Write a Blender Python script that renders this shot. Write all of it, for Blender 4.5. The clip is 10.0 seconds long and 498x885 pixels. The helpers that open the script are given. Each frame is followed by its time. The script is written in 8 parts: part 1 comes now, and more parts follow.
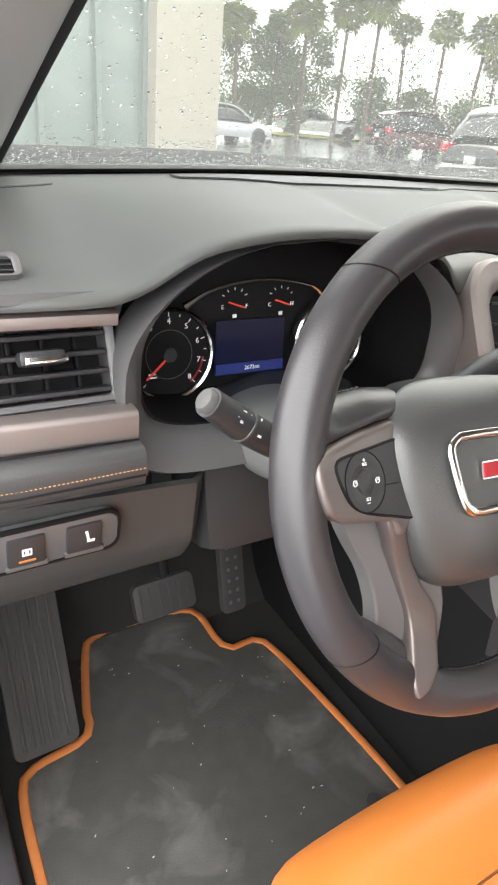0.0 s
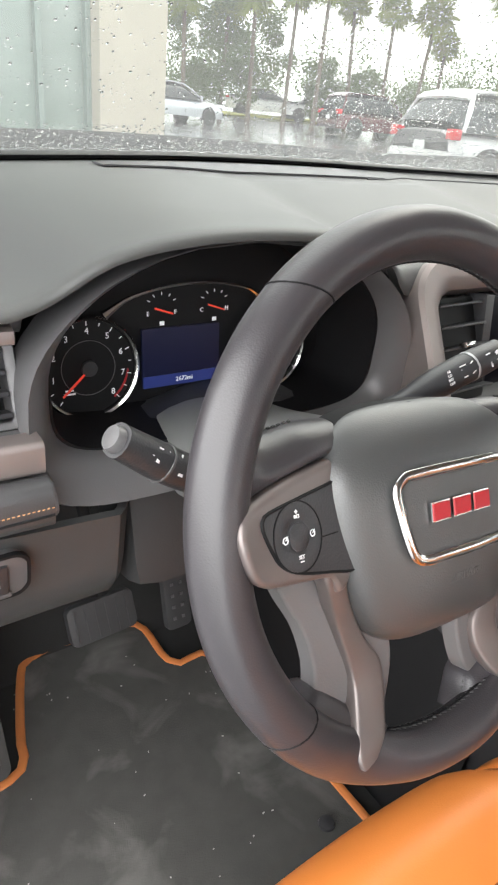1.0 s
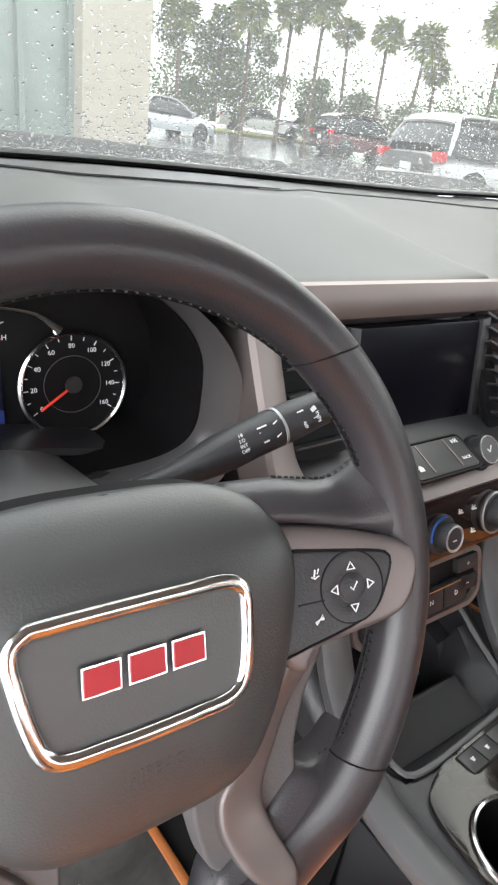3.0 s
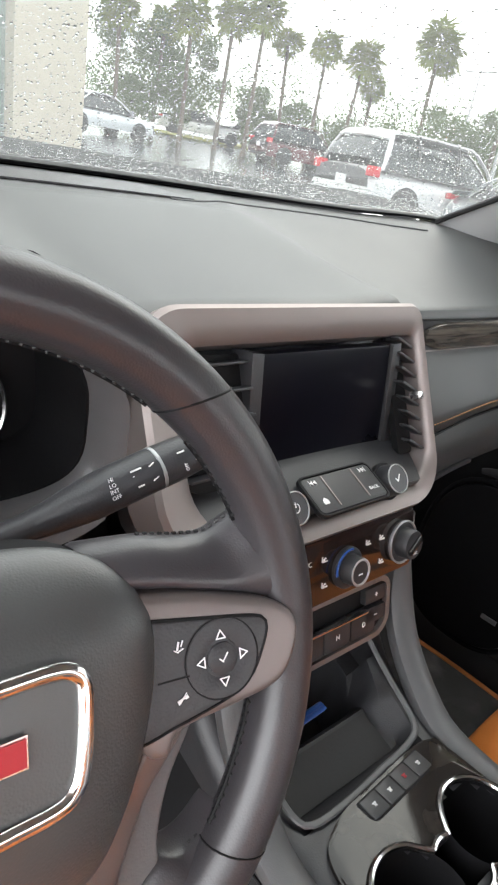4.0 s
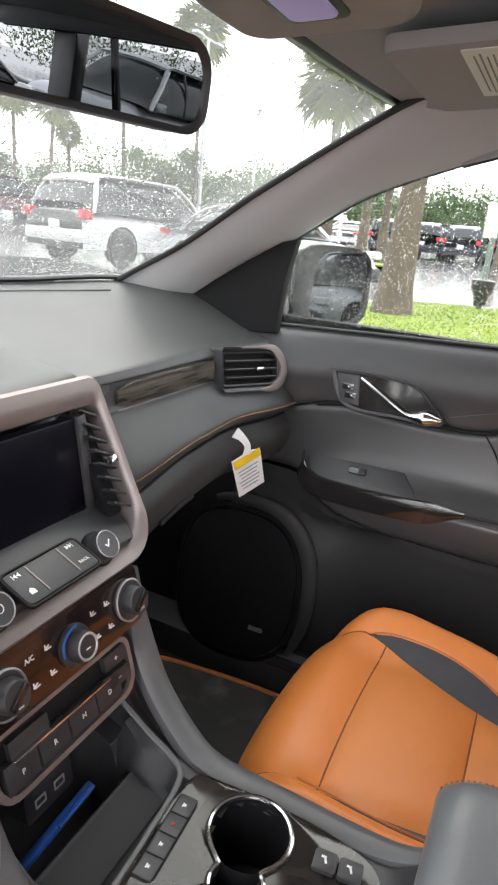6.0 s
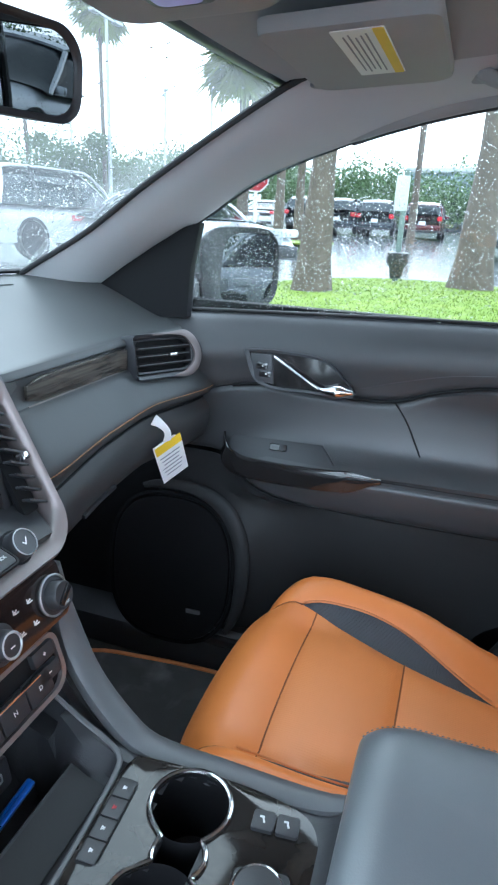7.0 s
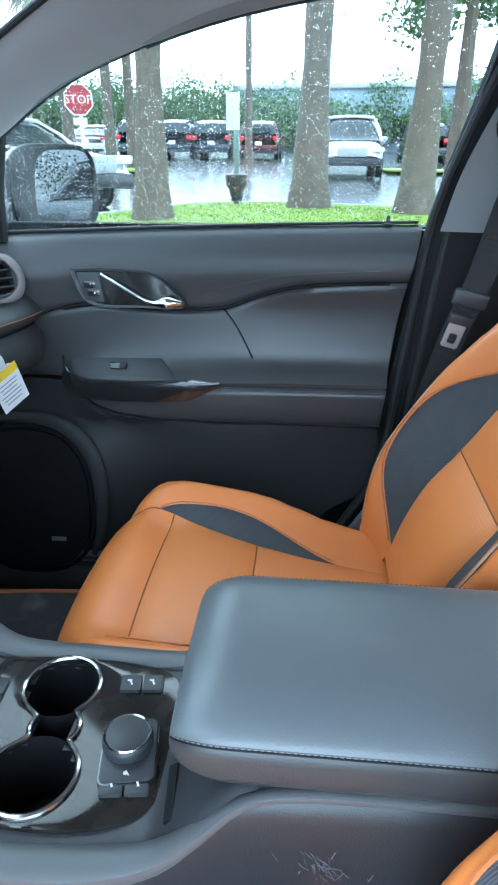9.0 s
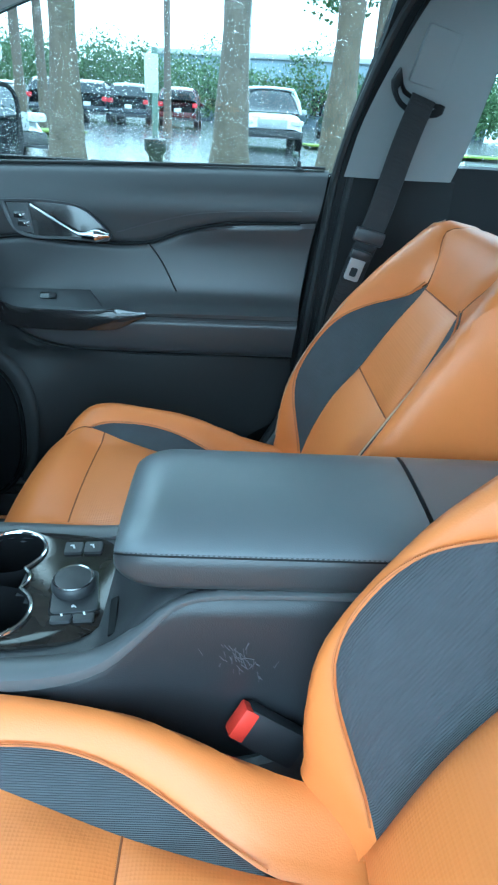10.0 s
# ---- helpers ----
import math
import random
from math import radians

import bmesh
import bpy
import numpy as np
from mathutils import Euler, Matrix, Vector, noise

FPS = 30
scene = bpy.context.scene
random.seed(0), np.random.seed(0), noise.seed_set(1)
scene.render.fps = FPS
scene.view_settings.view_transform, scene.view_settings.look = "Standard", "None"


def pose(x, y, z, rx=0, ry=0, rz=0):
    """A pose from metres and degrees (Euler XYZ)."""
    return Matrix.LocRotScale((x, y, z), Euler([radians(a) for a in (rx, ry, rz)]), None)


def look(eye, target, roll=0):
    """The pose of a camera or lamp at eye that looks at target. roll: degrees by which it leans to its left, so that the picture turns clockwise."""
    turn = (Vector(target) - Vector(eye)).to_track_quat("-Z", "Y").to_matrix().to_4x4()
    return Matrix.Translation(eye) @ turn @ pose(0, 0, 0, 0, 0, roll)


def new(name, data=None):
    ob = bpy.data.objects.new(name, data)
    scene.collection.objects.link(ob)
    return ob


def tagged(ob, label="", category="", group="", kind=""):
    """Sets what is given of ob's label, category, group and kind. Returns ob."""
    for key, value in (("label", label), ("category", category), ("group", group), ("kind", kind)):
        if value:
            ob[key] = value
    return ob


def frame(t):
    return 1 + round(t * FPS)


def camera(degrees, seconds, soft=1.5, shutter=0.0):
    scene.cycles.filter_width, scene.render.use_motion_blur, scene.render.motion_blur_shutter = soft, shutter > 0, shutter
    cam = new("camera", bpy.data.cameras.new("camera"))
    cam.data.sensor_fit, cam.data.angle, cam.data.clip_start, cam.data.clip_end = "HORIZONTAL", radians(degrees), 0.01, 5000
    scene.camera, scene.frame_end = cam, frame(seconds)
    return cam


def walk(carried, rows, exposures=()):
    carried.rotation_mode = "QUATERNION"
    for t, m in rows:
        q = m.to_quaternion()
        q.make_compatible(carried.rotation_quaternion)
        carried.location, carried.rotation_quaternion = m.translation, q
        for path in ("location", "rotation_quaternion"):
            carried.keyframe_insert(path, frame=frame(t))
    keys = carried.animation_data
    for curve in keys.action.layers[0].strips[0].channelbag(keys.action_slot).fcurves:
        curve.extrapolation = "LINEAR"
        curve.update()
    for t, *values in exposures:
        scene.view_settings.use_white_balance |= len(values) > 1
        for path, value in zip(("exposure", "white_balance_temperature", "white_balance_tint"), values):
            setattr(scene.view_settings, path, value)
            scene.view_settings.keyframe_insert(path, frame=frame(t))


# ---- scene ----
cam = camera(43.64, 10.0, 2.2)
PATH = [
    (0, (-0.7325, 0.1356, 1.2221), (0.2302, 1.6547, 0.3472), 5.23),
    (0.3, (-0.7257, 0.1648, 1.2257), (0.3169, 1.6146, 0.3640), 5.74),
    (0.5, (-0.7212, 0.1843, 1.2281), (0.3747, 1.5878, 0.3175), 6.08),
    (1, (-0.6761, 0.1840, 1.2298), (0.3941, 1.6081, 0.3209), 6.16),
    (1.5, (-0.5882, 0.1813, 1.2288), (0.4423, 1.6640, 0.3688), 5.07),
    (2, (-0.5278, 0.1928, 1.2205), (0.4674, 1.6828, 0.3321), 5.59),
    (3.3, (-0.4339, 0.2115, 1.2313), (0.7392, 1.5920, 0.3840), 9.67),
    (3.5, (-0.4206, 0.2169, 1.2351), (0.7951, 1.5664, 0.3979), 10.92),
    (4, (-0.3998, 0.2201, 1.2375), (0.8707, 1.5277, 0.4152), 11.23),
    (4.5, (-0.3810, 0.2152, 1.2523), (0.9973, 1.4477, 0.4898), 10.22),
    (5, (-0.3757, 0.1963, 1.2739), (1.1654, 1.2664, 0.5812), 8.55),
    (5.5, (-0.3724, 0.1757, 1.2898), (1.2756, 1.1099, 0.6485), 6.82),
    (6, (-0.3615, 0.1489, 1.2953), (1.3634, 0.9431, 0.6675), 5.44),
    (6.2, (-0.3562, 0.1395, 1.2943), (1.3796, 0.8970, 0.6516), 4.76),
    (7.5, (-0.3672, 0.1020, 1.3025), (1.4548, 0.5649, 0.6198), 1.67),
    (8, (-0.3587, 0.0789, 1.2995), (1.4727, 0.4119, 0.5679), 0.68),
    (8.5, (-0.3702, 0.0691, 1.2888), (1.4562, 0.3392, 0.5198), -0.17),
    (9, (-0.4170, 0.0527, 1.2739), (1.3882, 0.2238, 0.4301), 0.11),
    (9.5, (-0.5076, 0.0496, 1.2522), (1.2792, 0.0776, 0.3542), 3.14),
    (10, (-0.5706, 0.0465, 1.2293), (1.2101, -0.0384, 0.3227), 3.44),
]
walk(cam, [(t, look(eye, target, roll)) for t, eye, target, roll in PATH],
     [(0, 1.10, 6900, 9), (2, 1.02, 6650, 10), (4, 1.04, 6600, 10), (6, 1.14, 6650, 12), (7.5, 1.21, 4700, -3), (9, 1.26, 4850, -5), (9.5, 1.17, 4380, -9), (10, 1.16, 4380, -18)])

# ---- world and light: an overcast, wet day ----
SKY, SUN, ELEV, AZIM = 0.40, 0.5, 42.0, 70.0
world = bpy.data.worlds.new("overcast_sky")
scene.world = world
world.use_nodes = True
wn = world.node_tree.nodes
wl = world.node_tree.links
wn.clear()
sky = wn.new("ShaderNodeTexSky")
sky.sky_type = "NISHITA"
sky.sun_disc = False
sky.sun_elevation, sky.sun_rotation = radians(ELEV), radians(AZIM)
sky.air_density, sky.dust_density, sky.ozone_density = 0.6, 4.0, 0.5
cloud_mix = wn.new("ShaderNodeMixRGB")
cloud_mix.inputs[0].default_value = 0.82
cloud_noise = wn.new("ShaderNodeTexNoise")
cloud_noise.inputs["Scale"].default_value = 2.2
cloud_noise.inputs["Detail"].default_value = 6.0
cloud_ramp = wn.new("ShaderNodeValToRGB")
cloud_ramp.color_ramp.elements[0].position, cloud_ramp.color_ramp.elements[1].position = 0.3, 0.7
cloud_ramp.color_ramp.elements[0].color = (9.0, 9.4, 9.9, 1)
cloud_ramp.color_ramp.elements[1].color = (11.6, 11.6, 11.6, 1)
background = wn.new("ShaderNodeBackground")
background.inputs[1].default_value = SKY
world_out = wn.new("ShaderNodeOutputWorld")
wl.new(cloud_noise.outputs["Fac"], cloud_ramp.inputs[0])
wl.new(sky.outputs[0], cloud_mix.inputs[1])
wl.new(cloud_ramp.outputs[0], cloud_mix.inputs[2])
wl.new(cloud_mix.outputs[0], background.inputs[0])
wl.new(background.outputs[0], world_out.inputs[0])

sun = new("sun", bpy.data.lights.new("sun", "SUN"))
sun.data.energy, sun.data.angle, sun.data.color = SUN, radians(40), (1.0, 0.97, 0.93)
sun.matrix_world = look((0, 0, 0), (-math.sin(radians(AZIM)) * math.cos(radians(ELEV)), -math.cos(radians(AZIM)) * math.cos(radians(ELEV)), -math.sin(radians(ELEV))))


# ---- materials ----
def mat(name, colour, rough=0.5, metal=0.0, bump=None, spots=None, coat=0.0, spec=0.5, grain=None, coat_rough=0.05, stretch=None):
    """A procedural material. bump: (scale, strength[, kind]); spots: (scale, colour, low, high); grain: (scale, amount); stretch scales the spots by axis."""
    m = bpy.data.materials.new(name)
    m.use_nodes = True
    nodes, links = m.node_tree.nodes, m.node_tree.links
    b = nodes["Principled BSDF"]
    b.inputs["Roughness"].default_value = rough
    b.inputs["Metallic"].default_value = metal
    b.inputs["Specular IOR Level"].default_value = spec
    b.inputs["Coat Weight"].default_value = coat
    b.inputs["Coat Roughness"].default_value = coat_rough
    tc = nodes.new("ShaderNodeTexCoord")
    amount = grain[1] if grain else 0.12
    big = nodes.new("ShaderNodeTexNoise")
    big.inputs["Scale"].default_value = grain[0] if grain else 6.0
    big.inputs["Detail"].default_value = 8.0
    links.new(tc.outputs["Object"], big.inputs["Vector"])
    ramp = nodes.new("ShaderNodeMapRange")
    ramp.inputs["To Min"].default_value, ramp.inputs["To Max"].default_value = 1 - amount, 1 + amount
    links.new(big.outputs["Fac"], ramp.inputs["Value"])
    tint = nodes.new("ShaderNodeMix")
    tint.data_type, tint.blend_type = "RGBA", "MULTIPLY"
    tint.inputs["Factor"].default_value = 1.0
    tint.inputs["A"].default_value = (*colour, 1)
    links.new(ramp.outputs[0], tint.inputs["B"])
    last = tint.outputs["Result"]
    if spots:
        sn = nodes.new("ShaderNodeTexNoise")
        sn.inputs["Scale"].default_value, sn.inputs["Detail"].default_value = spots[0], 10.0
        sn.inputs["Distortion"].default_value = 0.6
        if stretch:
            mp = nodes.new("ShaderNodeMapping")
            mp.inputs["Scale"].default_value = stretch
            links.new(tc.outputs["Object"], mp.inputs["Vector"])
            links.new(mp.outputs[0], sn.inputs["Vector"])
        else:
            links.new(tc.outputs["Object"], sn.inputs["Vector"])
        sr = nodes.new("ShaderNodeMapRange")
        sr.inputs["From Min"].default_value, sr.inputs["From Max"].default_value = spots[2], spots[3]
        links.new(sn.outputs["Fac"], sr.inputs["Value"])
        sm = nodes.new("ShaderNodeMix")
        sm.data_type = "RGBA"
        sm.inputs["B"].default_value = (*spots[1], 1)
        links.new(sr.outputs[0], sm.inputs["Factor"])
        links.new(last, sm.inputs["A"])
        last = sm.outputs["Result"]
    links.new(last, b.inputs["Base Color"])
    rv = nodes.new("ShaderNodeMapRange")
    rv.inputs["To Min"].default_value, rv.inputs["To Max"].default_value = max(0.0, rough - min(0.06, 0.4 * rough)), min(1.0, rough + min(0.06, 0.4 * rough))
    links.new(big.outputs["Fac"], rv.inputs["Value"])
    links.new(rv.outputs[0], b.inputs["Roughness"])
    if bump:
        kind = bump[2] if len(bump) > 2 else "noise"
        if kind == "leather":
            tx = nodes.new("ShaderNodeTexVoronoi")
            tx.feature = "SMOOTH_F1"
            tx.inputs["Scale"].default_value = bump[0]
            out = tx.outputs["Distance"]
        elif kind == "holes":
            tx = nodes.new("ShaderNodeTexVoronoi")
            tx.inputs["Scale"].default_value, tx.inputs["Randomness"].default_value = bump[0], 0.0
            out = tx.outputs["Distance"]
        elif kind == "weave":
            tx = nodes.new("ShaderNodeTexWave")
            tx.inputs["Scale"].default_value, tx.inputs["Distortion"].default_value = bump[0], 0.0
            out = tx.outputs["Fac"]
        else:
            tx = nodes.new("ShaderNodeTexNoise")
            tx.inputs["Scale"].default_value, tx.inputs["Detail"].default_value = bump[0], 4.0
            out = tx.outputs["Fac"]
        links.new(tc.outputs["Object"], tx.inputs["Vector"])
        bn = nodes.new("ShaderNodeBump")
        bn.inputs["Strength"].default_value, bn.inputs["Distance"].default_value = bump[1], 0.0006 if bump[0] > 150 else 0.004
        links.new(out, bn.inputs["Height"])
        links.new(bn.outputs[0], b.inputs["Normal"])
    return m


def glow(name, colour, strength):
    m = mat(name, colour, 0.4)
    b = m.node_tree.nodes["Principled BSDF"]
    b.inputs["Emission Color"].default_value = (*colour, 1)
    b.inputs["Emission Strength"].default_value = strength
    return m


def glass(name, colour=(1, 1, 1), rough=0.0, ior=1.45, thin=True):
    m = bpy.data.materials.new(name)
    m.use_nodes = True
    nodes, links = m.node_tree.nodes, m.node_tree.links
    nodes.clear()
    out = nodes.new("ShaderNodeOutputMaterial")
    if not thin:
        g = nodes.new("ShaderNodeBsdfGlass")
        g.inputs["Color"].default_value, g.inputs["Roughness"].default_value, g.inputs["IOR"].default_value = (*colour, 1), rough, ior
        links.new(g.outputs[0], out.inputs[0])
        return m
    clear = nodes.new("ShaderNodeBsdfTransparent")
    clear.inputs[0].default_value = (*colour, 1)
    gloss = nodes.new("ShaderNodeBsdfGlossy")
    gloss.inputs["Roughness"].default_value = rough
    lw = nodes.new("ShaderNodeLayerWeight")
    lw.inputs[0].default_value = 0.5
    power = nodes.new("ShaderNodeMath")
    power.operation = "POWER"
    power.inputs[1].default_value = 5.0
    gain = nodes.new("ShaderNodeMath")
    gain.operation = "MULTIPLY_ADD"
    gain.inputs[1].default_value, gain.inputs[2].default_value = 0.8, (ior - 1) ** 2 / (ior + 1) ** 2
    mix = nodes.new("ShaderNodeMixShader")
    links.new(lw.outputs["Facing"], power.inputs[0])
    links.new(power.outputs[0], gain.inputs[0])
    links.new(gain.outputs[0], mix.inputs[0])
    links.new(clear.outputs[0], mix.inputs[1])
    links.new(gloss.outputs[0], mix.inputs[2])
    links.new(mix.outputs[0], out.inputs[0])
    return m


SOFT = mat("soft_touch_plastic", (0.070, 0.072, 0.071), 0.50, bump=(900, 0.25, "leather"), spots=(3.0, (0.082, 0.083, 0.081), 0.5, 0.75))
HARD = mat("moulded_black_plastic", (0.031, 0.031, 0.034), 0.40, bump=(700, 0.3, "leather"), spots=(14.0, (0.044, 0.044, 0.044), 0.62, 0.85))
GREY = mat("dark_grey_plastic", (0.095, 0.093, 0.096), 0.36, bump=(800, 0.18, "leather"))
# real black trim, and far darker than plastic where recesses should look shaded
DEEP = mat("black_trim_and_shade", (0.006, 0.006, 0.007), 0.6, bump=(300, 0.2), spec=0.25)
SILVER = mat("satin_silver_trim", (0.25, 0.215, 0.207), 0.44, 0.6, bump=(1200, 0.08))
CHROME = mat("chrome", (0.78, 0.77, 0.76), 0.15, 1.0, grain=(20, 0.03))
GLOSS = mat("piano_black", (0.012, 0.011, 0.011), 0.10, coat=0.6)
BROWN = mat("dark_gloss_brown_panel", (0.014, 0.009, 0.008), 0.12, coat=0.5, spots=(30, (0.022, 0.013, 0.011), 0.5, 0.8))
WOOD = mat("streaked_dark_gloss_trim", (0.012, 0.010, 0.009), 0.07, spec=0.42, spots=(26, (0.030, 0.025, 0.021), 0.45, 0.7))
ORANGE = mat("orange_leather", (0.66, 0.205, 0.044), 0.42, bump=(650, 0.22, "leather"), grain=(9, 0.07), spots=(2.0, (0.52, 0.175, 0.040), 0.5, 0.8))
PERF = mat("perforated_orange_leather", (0.63, 0.205, 0.046), 0.46, bump=(260, 0.55, "holes"), grain=(9, 0.06))
MESHCLOTH = mat("dark_mesh_cloth", (0.058, 0.062, 0.070), 0.75, bump=(190, 0.8, "weave"), grain=(40, 0.2))
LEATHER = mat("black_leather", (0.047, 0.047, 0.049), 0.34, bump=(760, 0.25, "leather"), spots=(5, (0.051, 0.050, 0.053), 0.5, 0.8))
WHEEL = mat("black_rim_leather", (0.035, 0.032, 0.036), 0.34, bump=(950, 0.16, "leather"), spots=(5, (0.043, 0.039, 0.043), 0.5, 0.8), spec=0.65)
DOORTOP = mat("soft_black_door_trim", (0.050, 0.050, 0.052), 0.48, bump=(900, 0.25, "leather"), spots=(3.0, (0.048, 0.048, 0.050), 0.5, 0.75))
# base raised well above black plastic to paint in the sky's sheen
SHROUD = mat("sheen_pale_column_cover", (0.17, 0.173, 0.173), 0.40, bump=(800, 0.18, "leather"), spec=0.8)
FOOTREST = mat("scuffed_rubber", (0.040, 0.039, 0.038), 0.7, bump=(200, 0.3), grain=(20, 0.25))
# SOFT again, darkened for dash faces that get less sky than the pad
DIMSOFT = mat("dimmed_soft_plastic", (0.044, 0.045, 0.046), 0.46, bump=(900, 0.25, "leather"), spots=(3.0, (0.053, 0.054, 0.054), 0.5, 0.75))
PADSKIN = mat("grained_black_cover", (0.046, 0.047, 0.048), 0.40, bump=(900, 0.22, "leather"), spec=1.0)
NET = mat("black_speaker_cloth", (0.006, 0.006, 0.007), 0.9, spec=0.15, bump=(900, 0.5))
LOWER = mat("black_door_plastic", (0.025, 0.025, 0.026), 0.55, spec=0.3, bump=(700, 0.3, "leather"))
WEB = mat("satin_grey_web", (0.130, 0.124, 0.126), 0.42, bump=(800, 0.15, "leather"))
SPOKE = mat("satin_spoke_metal", (0.190, 0.163, 0.157), 0.40, 0.6, bump=(1200, 0.08))
# armrest leather with the window's reflection painted in as a paler, bluish base
ARMPAD = mat("sky_pale_armrest_leather", (0.140, 0.148, 0.156), 0.30, bump=(760, 0.25, "leather"), spots=(5, (0.165, 0.170, 0.176), 0.5, 0.8))
CARPET = mat("black_carpet", (0.018, 0.018, 0.018), 0.95, bump=(500, 1.0), grain=(30, 0.3), spots=(90, (0.034, 0.034, 0.033), 0.70, 0.82))
MATCLOTH = mat("dusty_black_mat", (0.055, 0.054, 0.051), 0.95, bump=(420, 1.0), grain=(25, 0.3), spots=(9.0, (0.170, 0.165, 0.156), 0.50, 0.80))
RAIL = mat("satin_console_rail", (0.092, 0.092, 0.095), 0.40, bump=(800, 0.18, "leather"))
SURROUND = mat("dark_instrument_surround", (0.048, 0.047, 0.050), 0.40, bump=(800, 0.18, "leather"))
PEDAL = mat("worn_pedal_rubber", (0.035, 0.035, 0.037), 0.6, bump=(300, 0.3))
# base far below plastic, so the tunnel side sits in painted shade
TUNNEL = mat("shade_dark_tunnel_trim", (0.007, 0.007, 0.008), 0.6, spec=0.3, bump=(700, 0.3, "leather"))
STRIP = mat("streaked_grey_brown_trim", (0.030, 0.026, 0.022), 0.16, coat=0.3, spots=(120, (0.13, 0.118, 0.100), 0.42, 0.66), stretch=(0.08, 0.3, 1.0))
PIPING = mat("orange_edging", (0.52, 0.17, 0.045), 0.7, bump=(700, 0.6), grain=(60, 0.15))
RUBBER = mat("black_rubber", (0.020, 0.020, 0.021), 0.65, bump=(300, 0.3))
LINER = mat("grey_headliner_cloth", (0.34, 0.345, 0.345), 0.9, bump=(500, 0.5), grain=(20, 0.06))
# same plastic as PILLAR, darkened because the door pillars stand in less light
PILLARB = mat("dimmed_pillar_plastic", (0.235, 0.240, 0.245), 0.6, bump=(700, 0.2, "leather"), grain=(5, 0.05))
PILLAR = mat("grey_pillar_plastic", (0.47, 0.475, 0.48), 0.6, bump=(700, 0.2, "leather"), grain=(5, 0.05))
SCREEN = mat("dark_display_glass", (0.003, 0.003, 0.006), 0.30, spec=0.12)
DISPLAY = glow("blue_display", (0.004, 0.006, 0.030), 0.07)
DISPBAR = glow("blue_display_bar", (0.015, 0.025, 0.12), 0.3)
PRINT = mat("white_print", (0.75, 0.75, 0.75), 0.5)
LIT = glow("lit_white_print", (0.7, 0.72, 0.75), 0.16)
RED = mat("red_paint", (0.36, 0.012, 0.02), 0.4)
NEEDLE = glow("red_needle", (0.62, 0.05, 0.03), 0.25)
BLUE = mat("blue_plastic", (0.012, 0.09, 0.40), 0.3)
YELLOW = mat("yellow_card", (0.80, 0.55, 0.02), 0.6)
CARD = mat("white_card", (0.78, 0.79, 0.80), 0.6)
INK = mat("grey_ink", (0.25, 0.26, 0.30), 0.7)
WEBBING = mat("black_webbing", (0.022, 0.022, 0.024), 0.8, bump=(600, 0.8, "weave"))
STITCH = mat("tan_thread", (0.48, 0.26, 0.12), 0.8)
STITCHG = mat("grey_thread", (0.15, 0.15, 0.16), 0.8)
def haze_film(m, share):
    """A pane's glass with a scattering film over it, for water and for veiling glare."""
    nodes, links = m.node_tree.nodes, m.node_tree.links
    out = nodes["Material Output"]
    before = out.inputs[0].links[0].from_socket
    haze = nodes.new("ShaderNodeBsdfTranslucent")
    haze.inputs[0].default_value = (0.95, 0.97, 0.97, 1)
    mix = nodes.new("ShaderNodeMixShader")
    mix.inputs[0].default_value = share
    links.new(before, mix.inputs[1])
    links.new(haze.outputs[0], mix.inputs[2])
    links.new(mix.outputs[0], out.inputs[0])
    return m


SEAM = mat("dark_seam_thread", (0.20, 0.065, 0.020), 0.8)
PALE = mat("pale_piping", (0.50, 0.34, 0.22), 0.6, bump=(700, 0.4))
# both panes tinted far below clear glass, to dim the bright view outside
CLEAR = glass("view_dimming_glass", (0.48, 0.505, 0.50), 0.0, 1.4)
# the film's pale haze also stands in for glare on the windscreen
WETGLASS = haze_film(glass("rain_wet_glass", (0.35, 0.375, 0.365), 0.0, 1.4), 0.042)
WATER = glass("water_drop", (1, 1, 1), 0.0, 1.33, thin=False)
MIRROR = mat("mirror", (0.13, 0.135, 0.14), 0.006, 1.0, grain=(10, 0.01))
FRIT = mat("black_glass_border", (0.006, 0.006, 0.007), 0.3)
ASPHALT = mat("wet_asphalt", (0.085, 0.088, 0.092), 0.17, bump=(40, 0.2), spots=(0.6, (0.15, 0.15, 0.155), 0.45, 0.7), grain=(12, 0.2), spec=0.7)
CONCRETE = mat("pale_concrete", (0.34, 0.33, 0.31), 0.7, bump=(30, 0.3))
GRASS = mat("bright_grass", (0.165, 0.240, 0.022), 0.85, bump=(60, 1.0), spots=(3.0, (0.21, 0.275, 0.030), 0.4, 0.7), grain=(30, 0.3))
LEAF = mat("palm_leaf", (0.150, 0.190, 0.030), 0.6, spots=(2.0, (0.22, 0.235, 0.06), 0.45, 0.7))
BUSH = mat("dark_bush_leaf", (0.075, 0.110, 0.036), 0.7, spots=(1.0, (0.09, 0.14, 0.05), 0.5, 0.7))
TREELEAF = mat("tree_leaf", (0.090, 0.145, 0.050), 0.7, spots=(0.8, (0.07, 0.11, 0.04), 0.5, 0.7))
BARK = mat("palm_bark", (0.130, 0.103, 0.078), 0.9, bump=(18, 1.0), spots=(5, (0.088, 0.072, 0.056), 0.40, 0.75), grain=(25, 0.25))
STONE = mat("cream_stucco", (0.46, 0.41, 0.345), 0.8, bump=(60, 0.2))
GLASSWALL = mat("pale_green_glass_front", (0.20, 0.25, 0.225), 0.12, spots=(0.5, (0.32, 0.36, 0.34), 0.4, 0.7))
STEEL = mat("galvanised_steel", (0.42, 0.43, 0.44), 0.45, 0.6)
CARWHITE = mat("white_car_paint", (0.62, 0.62, 0.63), 0.3, coat=0.8)
